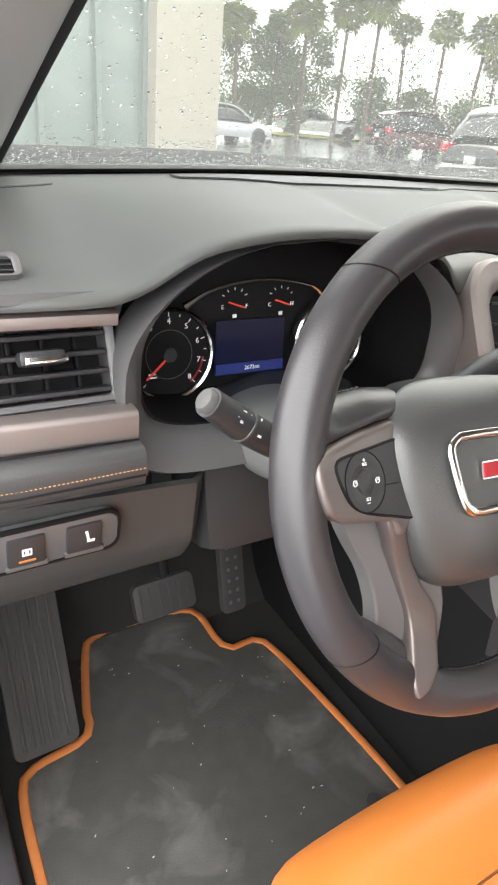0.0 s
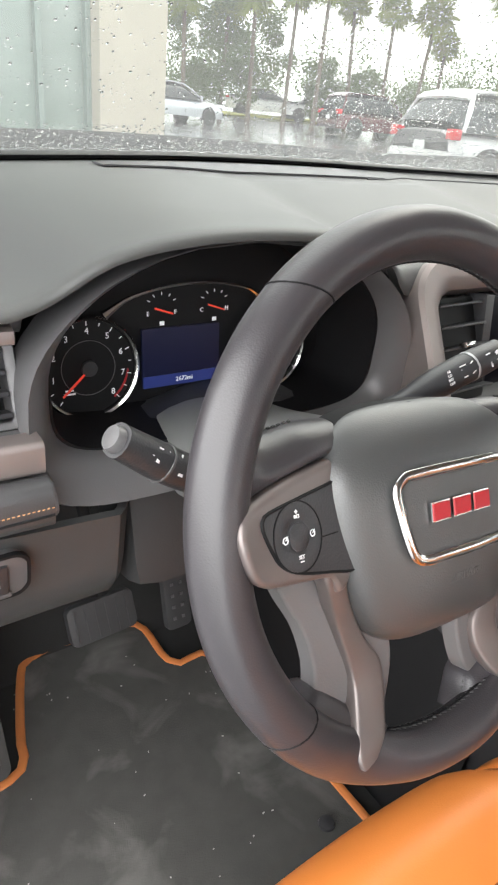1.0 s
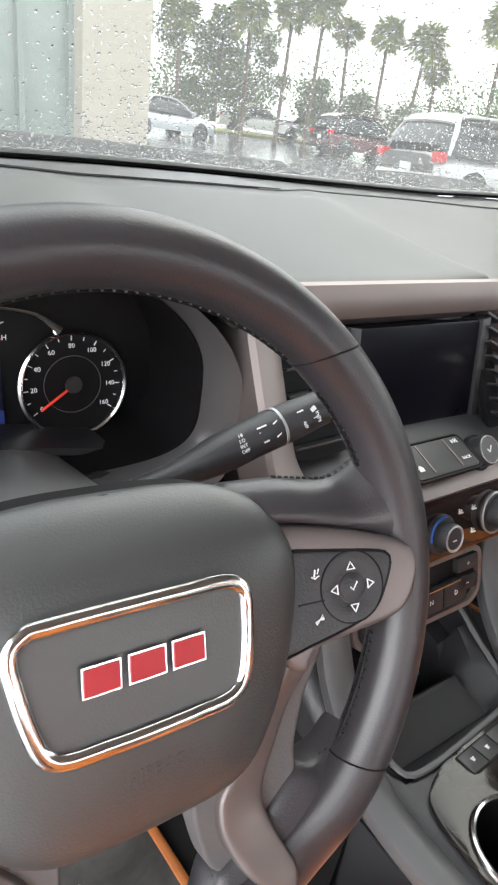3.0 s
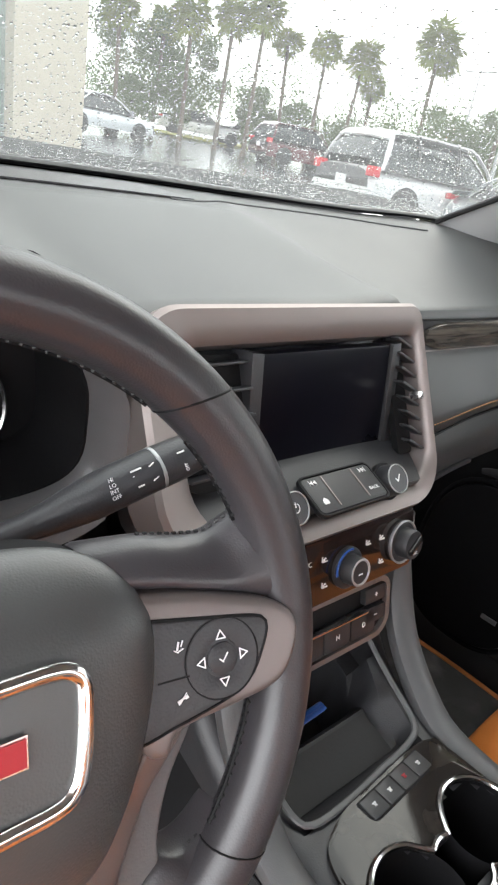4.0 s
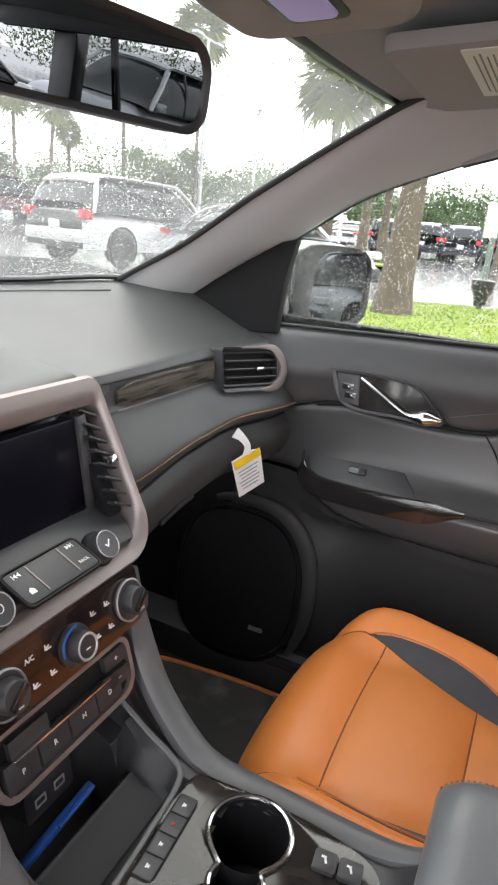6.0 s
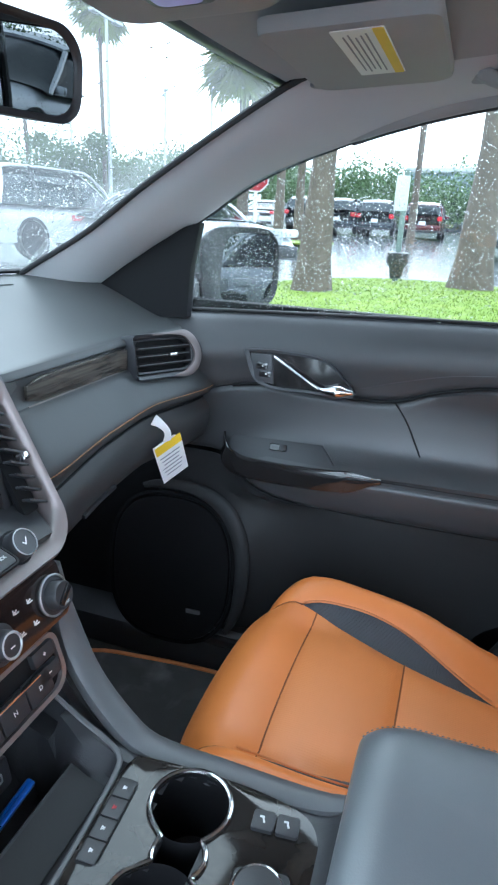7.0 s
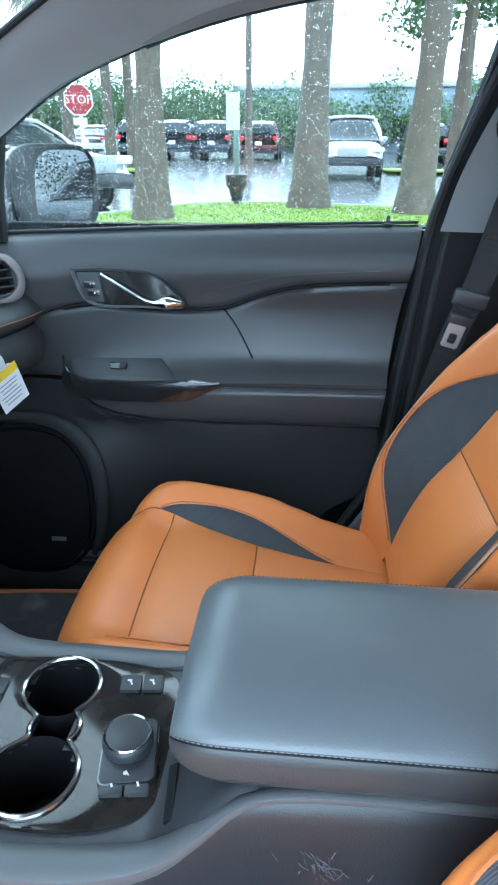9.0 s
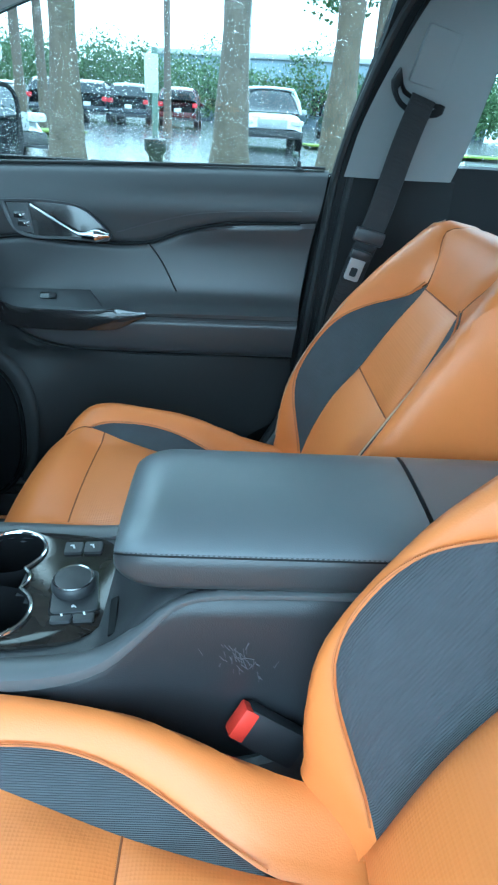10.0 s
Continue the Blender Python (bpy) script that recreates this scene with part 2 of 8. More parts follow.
CARSILVER = mat("silver_car_paint", (0.45, 0.47, 0.50), 0.3, 0.5, coat=0.8)
CARDARK = mat("dark_blue_car_paint", (0.015, 0.02, 0.035), 0.25, coat=0.9)
CARRED = mat("red_car_paint", (0.075, 0.008, 0.012), 0.25, coat=0.9)
CARGLASS = mat("tinted_car_glass", (0.02, 0.025, 0.028), 0.08)
TAIL = mat("red_tail_lamp", (0.55, 0.01, 0.02), 0.15, coat=0.8)


# ---- building helpers ----
def thing(name, at, label, category, group="", kind=""):
    """The Empty at a thing's base, to which its parts are given."""
    e = new(name)
    e.empty_display_size = 0.05
    e.location = at
    return tagged(e, label, category, group, kind)


def mesh_of(name, bm, material, sharp=38):
    bmesh.ops.recalc_face_normals(bm, faces=bm.faces)
    me = bpy.data.meshes.new(name)
    bm.to_mesh(me)
    bm.free()
    me.shade_smooth()
    me.set_sharp_from_angle(angle=radians(sharp))
    me.materials.append(material)
    return me


def part(name, bm, material, parent, label="", sharp=38):
    """bm, in world places, as one mesh object under a thing or a part."""
    ob = new(name, mesh_of(name, bm, material, sharp))
    if parent is not None:
        ob.parent = parent
        ob.location = -parent.location if parent.type == "EMPTY" else (0, 0, 0)
    return tagged(ob, label)


def solo(name, bm, material, label, category, kind="", group="", sharp=38):
    return tagged(part(name, bm, material, None, "", sharp), label, category, group, kind)


def axes(origin, x, y):
    """The pose whose x and y point as given (y made square to x)."""
    x = Vector(x).normalized()
    y = Vector(y)
    z = x.cross(y).normalized()
    y = z.cross(x)
    m = Matrix((x, y, z)).transposed().to_4x4()
    m.translation = origin
    return m


def lerp(a, b, f):
    return a + (b - a) * f


def step(a, b, x):
    f = min(1.0, max(0.0, (x - a) / (b - a)))
    return f * f * (3 - 2 * f)


def curve(points, x):
    """A smooth line through rows of (x, value, ...), taken at x."""
    if x <= points[0][0]:
        return points[0][1:]
    for i in range(len(points) - 1):
        a, b = points[i], points[i + 1]
        if x <= b[0]:
            f = (x - a[0]) / (b[0] - a[0])
            out = []
            for k in range(1, len(a)):
                lo = points[i - 1] if i > 0 else a
                hi = points[i + 2] if i + 2 < len(points) else b
                m0 = (b[k] - lo[k]) / (b[0] - lo[0]) * (b[0] - a[0])
                m1 = (hi[k] - a[k]) / (hi[0] - a[0]) * (b[0] - a[0])
                out.append((2 * f ** 3 - 3 * f ** 2 + 1) * a[k] + (f ** 3 - 2 * f ** 2 + f) * m0 + (3 * f ** 2 - 2 * f ** 3) * b[k] + (f ** 3 - f ** 2) * m1)
            return tuple(out)
    return points[-1][1:]


def spline(points, n):
    """n places along a smooth line through the points, as Vectors."""
    d = [0.0]
    for a, b in zip(points, points[1:]):
        d.append(d[-1] + (Vector(b) - Vector(a)).length)
    rows = [(q, *p) for q, p in zip(d, points)]
    return [Vector(curve(rows, d[-1] * i / (n - 1))) for i in range(n)]


def spline_2d(points, n):
    return [(p.x, p.y) for p in spline([(x, y, 0) for x, y in points], n)]


def back_up(bm, thick):
    """Gives a sheet a back, on the side that is turned away from the cabin's middle."""
    bm.normal_update()
    middle = Vector((-0.1, 0.25, 1.08))
    front, edges = bm.verts[:], [e for e in bm.edges if e.is_boundary]
    away = sum(v.normal.dot((v.co - middle).normalized()) for v in front) > 0
    pairs = {v: bm.verts.new(v.co + v.normal * (thick if away else -thick)) for v in front}
    faces = bm.faces[:]
    for f in faces:
        bm.faces.new([pairs[v] for v in reversed(f.verts)])
    for e in edges:
        a, b = e.verts
        bm.faces.new((a, b, pairs[b], pairs[a]))
    bmesh.ops.recalc_face_normals(bm, faces=bm.faces[:])


def grid(f, nu, nv, thick=0.0, closed=False):
    """The sheet f(u, v), u and v from 0 to 1; thick: metres that it is given behind."""
    bm = bmesh.new()
    rows = [[bm.verts.new(f(i / nu, j / nv)) for j in range(nv + 1)] for i in range(nu if closed else nu + 1)]
    for i in range(nu):
        for j in range(nv):
            a, b = rows[i], rows[(i + 1) % len(rows)]
            bm.faces.new((a[j], b[j], b[j + 1], a[j + 1]))
    if thick:
        back_up(bm, thick)
    return bm


def sweep(path, section, up=(0, 0, 1), closed=False, caps=True, scale=None):
    """A bar along the path; section: 2D places across it; scale: width by place along."""
    bm = bmesh.new()
    path = [Vector(p) for p in path]
    n = len(path)
    rings = []
    for i, p in enumerate(path):
        a = path[(i - 1) % n] if closed or i else p
        b = path[(i + 1) % n] if closed or i < n - 1 else p
        t = (b - a).normalized()
        side = t.cross(Vector(up))
        side = side.normalized() if side.length > 1e-6 else Vector((1, 0, 0))
        top = side.cross(t)
        k = scale(i / (n - 1)) if scale else 1.0
        rings.append([bm.verts.new(p + side * s * k + top * q * k) for s, q in section])
    m = len(section)
    for i in range(n if closed else n - 1):
        a, b = rings[i], rings[(i + 1) % n]
        for j in range(m):
            bm.faces.new((a[j], a[(j + 1) % m], b[(j + 1) % m], b[j]))
    if caps and not closed:
        bm.faces.new(rings[0])
        bm.faces.new(rings[-1])
    return bm


def oval(a, b, n=12, power=2.0):
    out = []
    for i in range(n):
        c, s = math.cos(2 * math.pi * i / n), math.sin(2 * math.pi * i / n)
        out.append((a * math.copysign(abs(c) ** (2 / power), c), b * math.copysign(abs(s) ** (2 / power), s)))
    return out


def rrect(x0, x1, y0, y1, r, n=5):
    """A rectangle with round corners; r: one radius, or four from the lower right on, turning left."""
    r = (r, r, r, r) if not isinstance(r, (tuple, list)) else r
    out = []
    for k, (cx, cy) in enumerate(((x1, y0), (x1, y1), (x0, y1), (x0, y0))):
        sx, sy = (1, 1, -1, -1)[k], (-1, 1, 1, -1)[k]
        for i in range(n + 1):
            a = radians(-90 + 90 * k + 90 * i / n)
            out.append((cx - sx * r[k] + r[k] * math.cos(a), cy - sy * r[k] + r[k] * math.sin(a)))
    return out


def loop_of(points, n):
    """A closed smooth outline of n places through 2D points."""
    return [(p.x, p.y) for p in spline([(x, y, 0) for x, y in list(points) + [points[0]]], n + 1)[:-1]]


def prism(poly, m, depth, bevel=0.0, segments=2):
    """A plate: poly in the x-y of the pose m, its face at z = 0 and its back at -depth."""
    bm = bmesh.new()
    top = bm.faces.new([bm.verts.new((x, y, 0)) for x, y in poly])
    ext = bmesh.ops.extrude_face_region(bm, geom=[top])
    moved = [v for v in ext["geom"] if isinstance(v, bmesh.types.BMVert)]
    low = [v for v in bm.verts if v not in set(moved)]
    bmesh.ops.translate(bm, verts=low, vec=(0, 0, -depth))
    if bevel:
        edges = [e for e in bm.edges if all(abs(v.co.z) < 1e-6 for v in e.verts)]
        bmesh.ops.bevel(bm, geom=edges, offset=bevel, segments=segments, affect="EDGES", profile=0.6)
    bm.transform(m)
    return bm


def frame_ring(outer, inner, m, depth, lip=0.0):
    """A plate with a hole: two outlines of equally many places in the x-y of m; lip: how far its inner edge is sunk."""
    bm = bmesh.new()
    n = len(outer)
    mid = [((a[0] + b[0]) / 2, (a[1] + b[1]) / 2) for a, b in zip(outer, inner)]
    rings = [[(p, -depth) for p in outer], [(p, -0.25 * abs(lip) - 0.001) for p in outer], [(lerp(Vector(o), Vector(q), 0.25), 0) for o, q in zip(outer, mid)],
             [(q, -0.2 * lip) for q in mid], [(lerp(Vector(q), Vector(i), 0.7), -0.55 * lip) for q, i in zip(mid, inner)], [(p, -lip) for p in inner], [(p, -depth) for p in inner]]
    vs = [[bm.verts.new((p[0], p[1], z)) for p, z in ring] for ring in rings]
    for a, b in zip(vs, vs[1:]):
        for i in range(n):
            bm.faces.new((a[i], a[(i + 1) % n], b[(i + 1) % n], b[i]))
    bm.transform(m)
    return bm


def lathe(profile, m, n=28, ends="both"):
    """A turned body: rows of (radius, height) about the z of m. ends: both closed, the last one alone, or a ring."""
    if ends == "ring":
        profile = list(profile) + [profile[0]]
    bm = bmesh.new()
    rings = [[bm.verts.new((r * math.cos(2 * math.pi * i / n), r * math.sin(2 * math.pi * i / n), h)) for i in range(n)] for r, h in profile]
    for a, b in zip(rings, rings[1:]):
        for i in range(n):
            bm.faces.new((a[i], a[(i + 1) % n], b[(i + 1) % n], b[i]))
    if ends == "both":
        bm.faces.new(rings[0])
    if ends != "ring":
        bm.faces.new(rings[-1])
    else:
        bmesh.ops.remove_doubles(bm, verts=bm.verts, dist=1e-7)
    bm.transform(m)
    return bm


def box(m, sx, sy, sz, bevel=0.0, segments=2):
    """A block centred on m."""
    bm = bmesh.new()
    bmesh.ops.create_cube(bm, size=1.0)
    bmesh.ops.scale(bm, vec=(sx, sy, sz), verts=bm.verts)
    if bevel:
        bmesh.ops.bevel(bm, geom=bm.edges[:], offset=bevel, segments=segments, affect="EDGES", profile=0.6)
    bm.transform(m)
    return bm


def lettering(text, m, size, depth=0.0003):
    """Flat letters in the x-y of m, centred."""
    cu = bpy.data.curves.new("letters", "FONT")
    cu.body, cu.size, cu.align_x, cu.align_y, cu.extrude = text, size, "CENTER", "CENTER", depth
    cu.resolution_u = 2
    ob = bpy.data.objects.new("letters", cu)
    scene.collection.objects.link(ob)
    bpy.context.view_layer.update()
    me = bpy.data.meshes.new_from_object(ob.evaluated_get(bpy.context.evaluated_depsgraph_get()))
    bm = bmesh.new()
    bm.from_mesh(me)
    bpy.data.objects.remove(ob)
    bpy.data.curves.remove(cu)
    bpy.data.meshes.remove(me)
    bm.transform(m)
    return bm


def bars(rows, m, depth=0.0004):
    """Flat marks: rows of (x, y, width, height[, turn])."""
    bm = bmesh.new()
    for row in rows:
        x, y, w, h = row[:4]
        q = Matrix.Translation((x, y, 0)) @ Matrix.Rotation(radians(row[4] if len(row) > 4 else 0), 4, "Z")
        b = box(q, w, h, depth * 2)
        me = bpy.data.meshes.new("tmp")
        b.to_mesh(me)
        b.free()
        bm.from_mesh(me)
        bpy.data.meshes.remove(me)
    bm.transform(m)
    return bm


def shift(m, x=0.0, y=0.0, z=0.0, turn=0.0):
    return m @ Matrix.Translation((x, y, z)) @ Matrix.Rotation(radians(turn), 4, "Z")


def thread(path, material, parent, r=0.0007, name="stitching", gap=0.006):
    """A row of short stitches along a line."""
    pts = [Vector(p) for p in path]
    total = sum((b - a).length for a, b in zip(pts, pts[1:]))
    n = max(2, int(total / gap))
    line = spline([tuple(p) for p in pts], n * 2)
    bm = bmesh.new()
    for i in range(0, n * 2 - 1, 2):
        b = sweep([line[i], line[i + 1]], oval(r, r, 5))
        me = bpy.data.meshes.new("tmp")
        b.to_mesh(me)
        b.free()
        bm.from_mesh(me)
        bpy.data.meshes.remove(me)
    return part(name, bm, material, parent)


# ---- car shell: floor, pillars, roof, glass ----
MID = 0.04          # the car's centre line


def mirrored(points):
    return [(2 * MID - p[0], *p[1:]) for p in points]


BASE = [(-0.72, 0.90, 1.160), (-0.60, 0.955, 1.164), (-0.50, 0.99, 1.167), (-0.20, 1.06, 1.176), (0.05, 1.08, 1.179), (0.30, 1.06, 1.180), (0.50, 1.005, 1.184), (0.64, 0.951, 1.192), (0.80, 0.87, 1.19)]
HEAD = [(-0.62, 0.36, 1.475), (-0.52, 0.41, 1.487), (-0.28, 0.46, 1.500), (0.04, 0.49, 1.508), (0.36, 0.46, 1.500), (0.60, 0.41, 1.487), (0.70, 0.36, 1.475)]


def shell_floor():
    def f(u, v):
        x = lerp(-0.72, 0.80, u)
        y = lerp(-1.9, 1.25, v)
        return (x, y, 0.345 + 0.42 * step(0.98, 1.28, y))
    solo("floor", grid(f, 24, 60, 0.02), CARPET, "black carpeted car floor rising to the toe board", "floor", "structure")
    # footwell walls carry the shade down there in their near-black colour
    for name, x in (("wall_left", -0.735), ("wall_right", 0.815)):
        solo(name, box(pose(x, 0.98, 0.72), 0.03, 0.62, 0.84, 0.004), DEEP, "kick panel beside the footwell, blackened for its shade", "wall", "structure")
    solo("wall_front", box(pose(MID, 1.28, 0.75), 1.6, 0.03, 0.84, 0.004), DEEP, "firewall behind the dashboard, blackened for shade", "wall", "structure")
    solo("wall_rear", box(pose(MID, -1.95, 0.75), 1.6, 0.05, 0.9, 0.01), GREY, "dark grey trim panel at the back of the cabin", "wall", "structure")
    # low left sill under the open driver's door
    solo("door_sill", box(pose(-0.735, 0.2, 0.36), 0.09, 1.5, 0.08, 0.012), HARD, "black plastic door sill under the open doorway", "sill", "structure")


def door_sill():
    bm = box(pose(0.790, 0.42, 0.372), 0.165, 1.42, 0.092, 0.012)
    solo("door_sill", bm, HARD, "black plastic sill under the passenger door", "trim", "structure")


def pillar_a(side):
    a = [(0.690, 1.03, 1.135), (0.672, 0.955, 1.185), (0.655, 0.79, 1.271), (0.63, 0.64, 1.362), (0.60, 0.41, 1.487), (0.585, 0.34, 1.505), (0.575, 0.22, 1.515), (0.57, 0.08, 1.525)]
    b = [(0.79, 0.90, 1.125), (0.79, 0.82, 1.175), (0.787, 0.742, 1.232), (0.785, 0.628, 1.298), (0.77, 0.495, 1.378), (0.748, 0.335, 1.436), (0.728, 0.20, 1.476), (0.718, 0.06, 1.500)]
    if side < 0:
        a, b = mirrored(a), mirrored(b)
    la, lb = spline(a, 41), spline(b, 41)

    def f(u, v):
        i = min(40, int(round(u * 40)))
        p = la[i].lerp(lb[i], v)
        out = 0.030 * math.sin(math.pi * min(1, max(0, v)) * 0.9 + 0.15)
        return p + Vector((-side * out * 0.8, -out * 0.6, -0.004))
    ob = solo("pillar_a", grid(f, 40, 10, 0.012), PILLAR, "smooth grey plastic windscreen pillar trim", "pillar", "structure")
    # rubber edge along the glass
    part("seal", sweep([p + Vector((-side * 0.006, -0.008, 0.0)) for p in la], oval(0.007, 0.005, 8)), RUBBER, ob)
    if side > 0:
        part("seal", sweep([p + Vector((0.004, -0.004, 0.0)) for p in lb[11:]], oval(0.006, 0.005, 8)), RUBBER, ob)
        m = axes((0.762, 0, 0), (0, -1, 0), (0, 0, 1))
        poly = [(-0.86, 1.105), (-0.632, 1.120), (-0.625, 1.215), (-0.606, 1.298), (-0.640, 1.290), (-0.705, 1.252), (-0.775, 1.208), (-0.86, 1.150)]
        part("mirror_sail_panel", prism(poly, m, 0.02, 0.006), DEEP, ob, "black triangular corner trim")
    return ob


def roof():
    def f(u, v):
        x = lerp(-0.66, 0.74, u)
        hy, hz = curve(HEAD, x)
        y = lerp(hy - 0.005, -1.9, v ** 1.3)
        d = (x - MID) / 0.70
        crown = 1.555 - 0.055 * abs(d) ** 2.6
        z = lerp(hz + 0.004, crown, step(0, 0.35, v))
        return (x, y, z)
    solo("ceiling", grid(f, 28, 40, 0.02), LINER, "grey woven headliner", "ceiling", "structure")
    for s in (1, -1):
        rail = [(0.748, 0.335, 1.440), (0.732, 0.25, 1.462), (0.722, 0.16, 1.480), (0.717, 0.02, 1.500), (0.712, -0.25, 1.512), (0.70, -0.9, 1.50), (0.69, -1.9, 1.46)]
        rail = rail if s > 0 else mirrored(rail)
        ob = solo("roof_rail", sweep(spline(rail, 40), [(q[0], q[1] + 0.022) for q in oval(0.030, 0.032, 10)]), LINER, "grey headliner edge above the door", "trim", "structure")
        part("seal", sweep([p + Vector((s * 0.012, 0, -0.006)) for p in spline(rail, 40)], oval(0.006, 0.006, 8)), RUBBER, ob)


def windscreen():
    def f(u, v):
        x = lerp(-0.62, 0.70, u)
        by, bz = curve(BASE, x)
        k = (x - MID) / 0.66
        hy, hz = curve(HEAD, lerp(MID, x, 0.90))
        p = Vector((x, by + 0.012, bz)).lerp(Vector((lerp(MID, x, 0.90), hy + 0.01, hz + 0.006)), v)
        bulge = 0.030 * math.sin(math.pi * v) * (1 - 0.5 * k * k)
        return p + Vector((0, bulge * 0.5, bulge * 0.85))
    ob = solo("windscreen", grid(f, 30, 14), WETGLASS, "clear laminated windscreen covered in rain drops", "windscreen", "structure")
    ob.visible_shadow = False
    line = [Vector(f(i / 60, 0.0)) for i in range(61)]
    cowl = grid(lambda u, v: Vector(f(u, 0.0)) + Vector((0, 0.020 + 0.22 * v, 0.004 + 0.030 * v - 0.02 * v * v)), 60, 6, 0.004)
    solo("cowl", cowl, mat("wet_black_cowl", (0.020, 0.021, 0.022), 0.85, bump=(90, 0.6), grain=(40, 0.3), spec=0.15), "wet black plastic cowl outside the windscreen base", "cowl", "structure")
    part("glass_border", sweep([p + Vector((0, -0.006, 0.003)) for p in line], oval(0.012, 0.0055, 8)), FRIT, ob, "black border along the glass base")
    top = [Vector(f(i / 60, 1.0)) for i in range(61)]
    part("glass_border", sweep([p + Vector((0, 0.0, 0.0)) for p in top], oval(0.014, 0.004, 8)), FRIT, ob)
    return f


def rain(name, f, count, small, large, label, seed, keep=None):
    """Drops standing on a pane f(u, v)."""
    rnd = random.Random(seed)
    verts, faces = [], []
    for _ in range(count):
        u, v = rnd.random(), rnd.random()
        if keep and not keep(u, v, rnd):
            continue
        p = Vector(f(u, v))
        du = (Vector(f(min(1, u + 0.01), v)) - p).normalized()
        dv = (Vector(f(u, min(1, v + 0.01))) - p).normalized()
        n = du.cross(dv).normalized()
        r = lerp(small, large, rnd.random() ** 3.5)
        q = [(1.0, 0.0), (0.72, 0.27), (0.0, 0.38)]
        k = 8
        o = len(verts)
        ex, ey = rnd.uniform(0.9, 1.15), rnd.uniform(0.9, 1.2)
        for rr, h in q[:2]:
            for i in range(k):
                a = 2 * math.pi * i / k
                verts.append(p + du * (r * rr * ex * math.cos(a)) + dv * (r * rr * ey * math.sin(a)) + n * (r * h))
        verts.append(p + n * (r * q[2][1]))
        for i in range(k):
            j = (i + 1) % k
            faces.append((o + i, o + j, o + k + j, o + k + i))
            faces.append((o + k + i, o + k + j, o + 2 * k))
        faces.append(tuple(o + i for i in reversed(range(k))))
    me = bpy.data.meshes.new(name)
    me.from_pydata(verts, [], faces)
    me.shade_smooth()
    me.materials.append(WATER)
    ob = new(name, me)
    ob.visible_shadow = False
    return tagged(ob, label, "rain drops", "", "stuff")


def pillar_b():
    # light upper trim with the belt slot
    def f(u, v):
        z = lerp(1.150, 1.50, v)
        front = curve([(1.150, -0.172), (1.25, -0.195), (1.38, -0.250), (1.50, -0.315)], z)[0]
        back = curve([(1.150, -0.385), (1.22, -0.405), (1.38, -0.43), (1.50, -0.44)], z)[0]
        y = lerp(front, back, u)
        x = lerp(0.755, 0.705, (z - 1.15) / 0.35) - 0.018 * math.sin(math.pi * u)
        return (x, y, z)
    up = solo("pillar_b", grid(f, 12, 14, 0.02), PILLARB, "grey plastic door pillar with a seat belt slot", "pillar", "structure")

    def g(u, v):
        z = lerp(0.40, 1.149, v)
        y = lerp(curve([(0.40, -0.02), (0.62, -0.115), (0.9, -0.150), (1.149, -0.172)], z)[0], -0.40, u)
        return (0.775 - 0.012 * math.sin(math.pi * u), y, z)
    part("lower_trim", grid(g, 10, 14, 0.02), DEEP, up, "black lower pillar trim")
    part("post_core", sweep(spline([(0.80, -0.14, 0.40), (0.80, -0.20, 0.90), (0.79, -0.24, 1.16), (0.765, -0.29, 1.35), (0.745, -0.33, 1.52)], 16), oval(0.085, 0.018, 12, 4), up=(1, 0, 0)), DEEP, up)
    seal = [(0.785, -0.030, 0.50), (0.785, -0.105, 0.66), (0.785, -0.135, 0.90), (0.782, -0.160, 1.15), (0.765, -0.200, 1.30), (0.745, -0.255, 1.44), (0.73, -0.31, 1.51)]
    part("seal", sweep(spline(seal, 30), oval(0.012, 0.009, 8)), RUBBER, up)
    seal2 = [(p[0] - 0.012, p[1] - 0.028, p[2]) for p in seal]
    part("seal", sweep(spline(seal2, 30), oval(0.007, 0.007, 8)), RUBBER, up)
    m = axes((0.712, -0.285, 1.285), (0.05, -0.97, -0.22), (-0.14, -0.22, 0.96))
    part("belt_guide", frame_ring(loop_of([(-0.050, 0.040), (-0.030, 0.012), (0.020, 0.004), (0.052, 0.006), (0.050, -0.012), (0.010, -0.024), (-0.030, -0.016), (-0.056, 0.014)], 24), loop_of([(-0.040, 0.016), (-0.028, 0.003), (0.016, -0.004), (0.036, -0.003), (0.034, -0.007), (0.008, -0.014), (-0.026, -0.008), (-0.042, 0.006)], 24), m, 0.018, 0.004), DEEP, up, "black belt guide")
    part("adjuster", box(shift(m, 0.004, 0.070, -0.0115), 0.066, 0.092, 0.016, 0.007), PILLARB, up, "sliding belt height adjuster")
    # left side, out of sight but for reflections
    solo("pillar_b", box(pose(2 * MID - 0.75, -0.29, 1.0), 0.05, 0.2, 1.1, 0.01), PILLARB, "grey plastic door pillar beside the open doorway", "pillar", "structure")


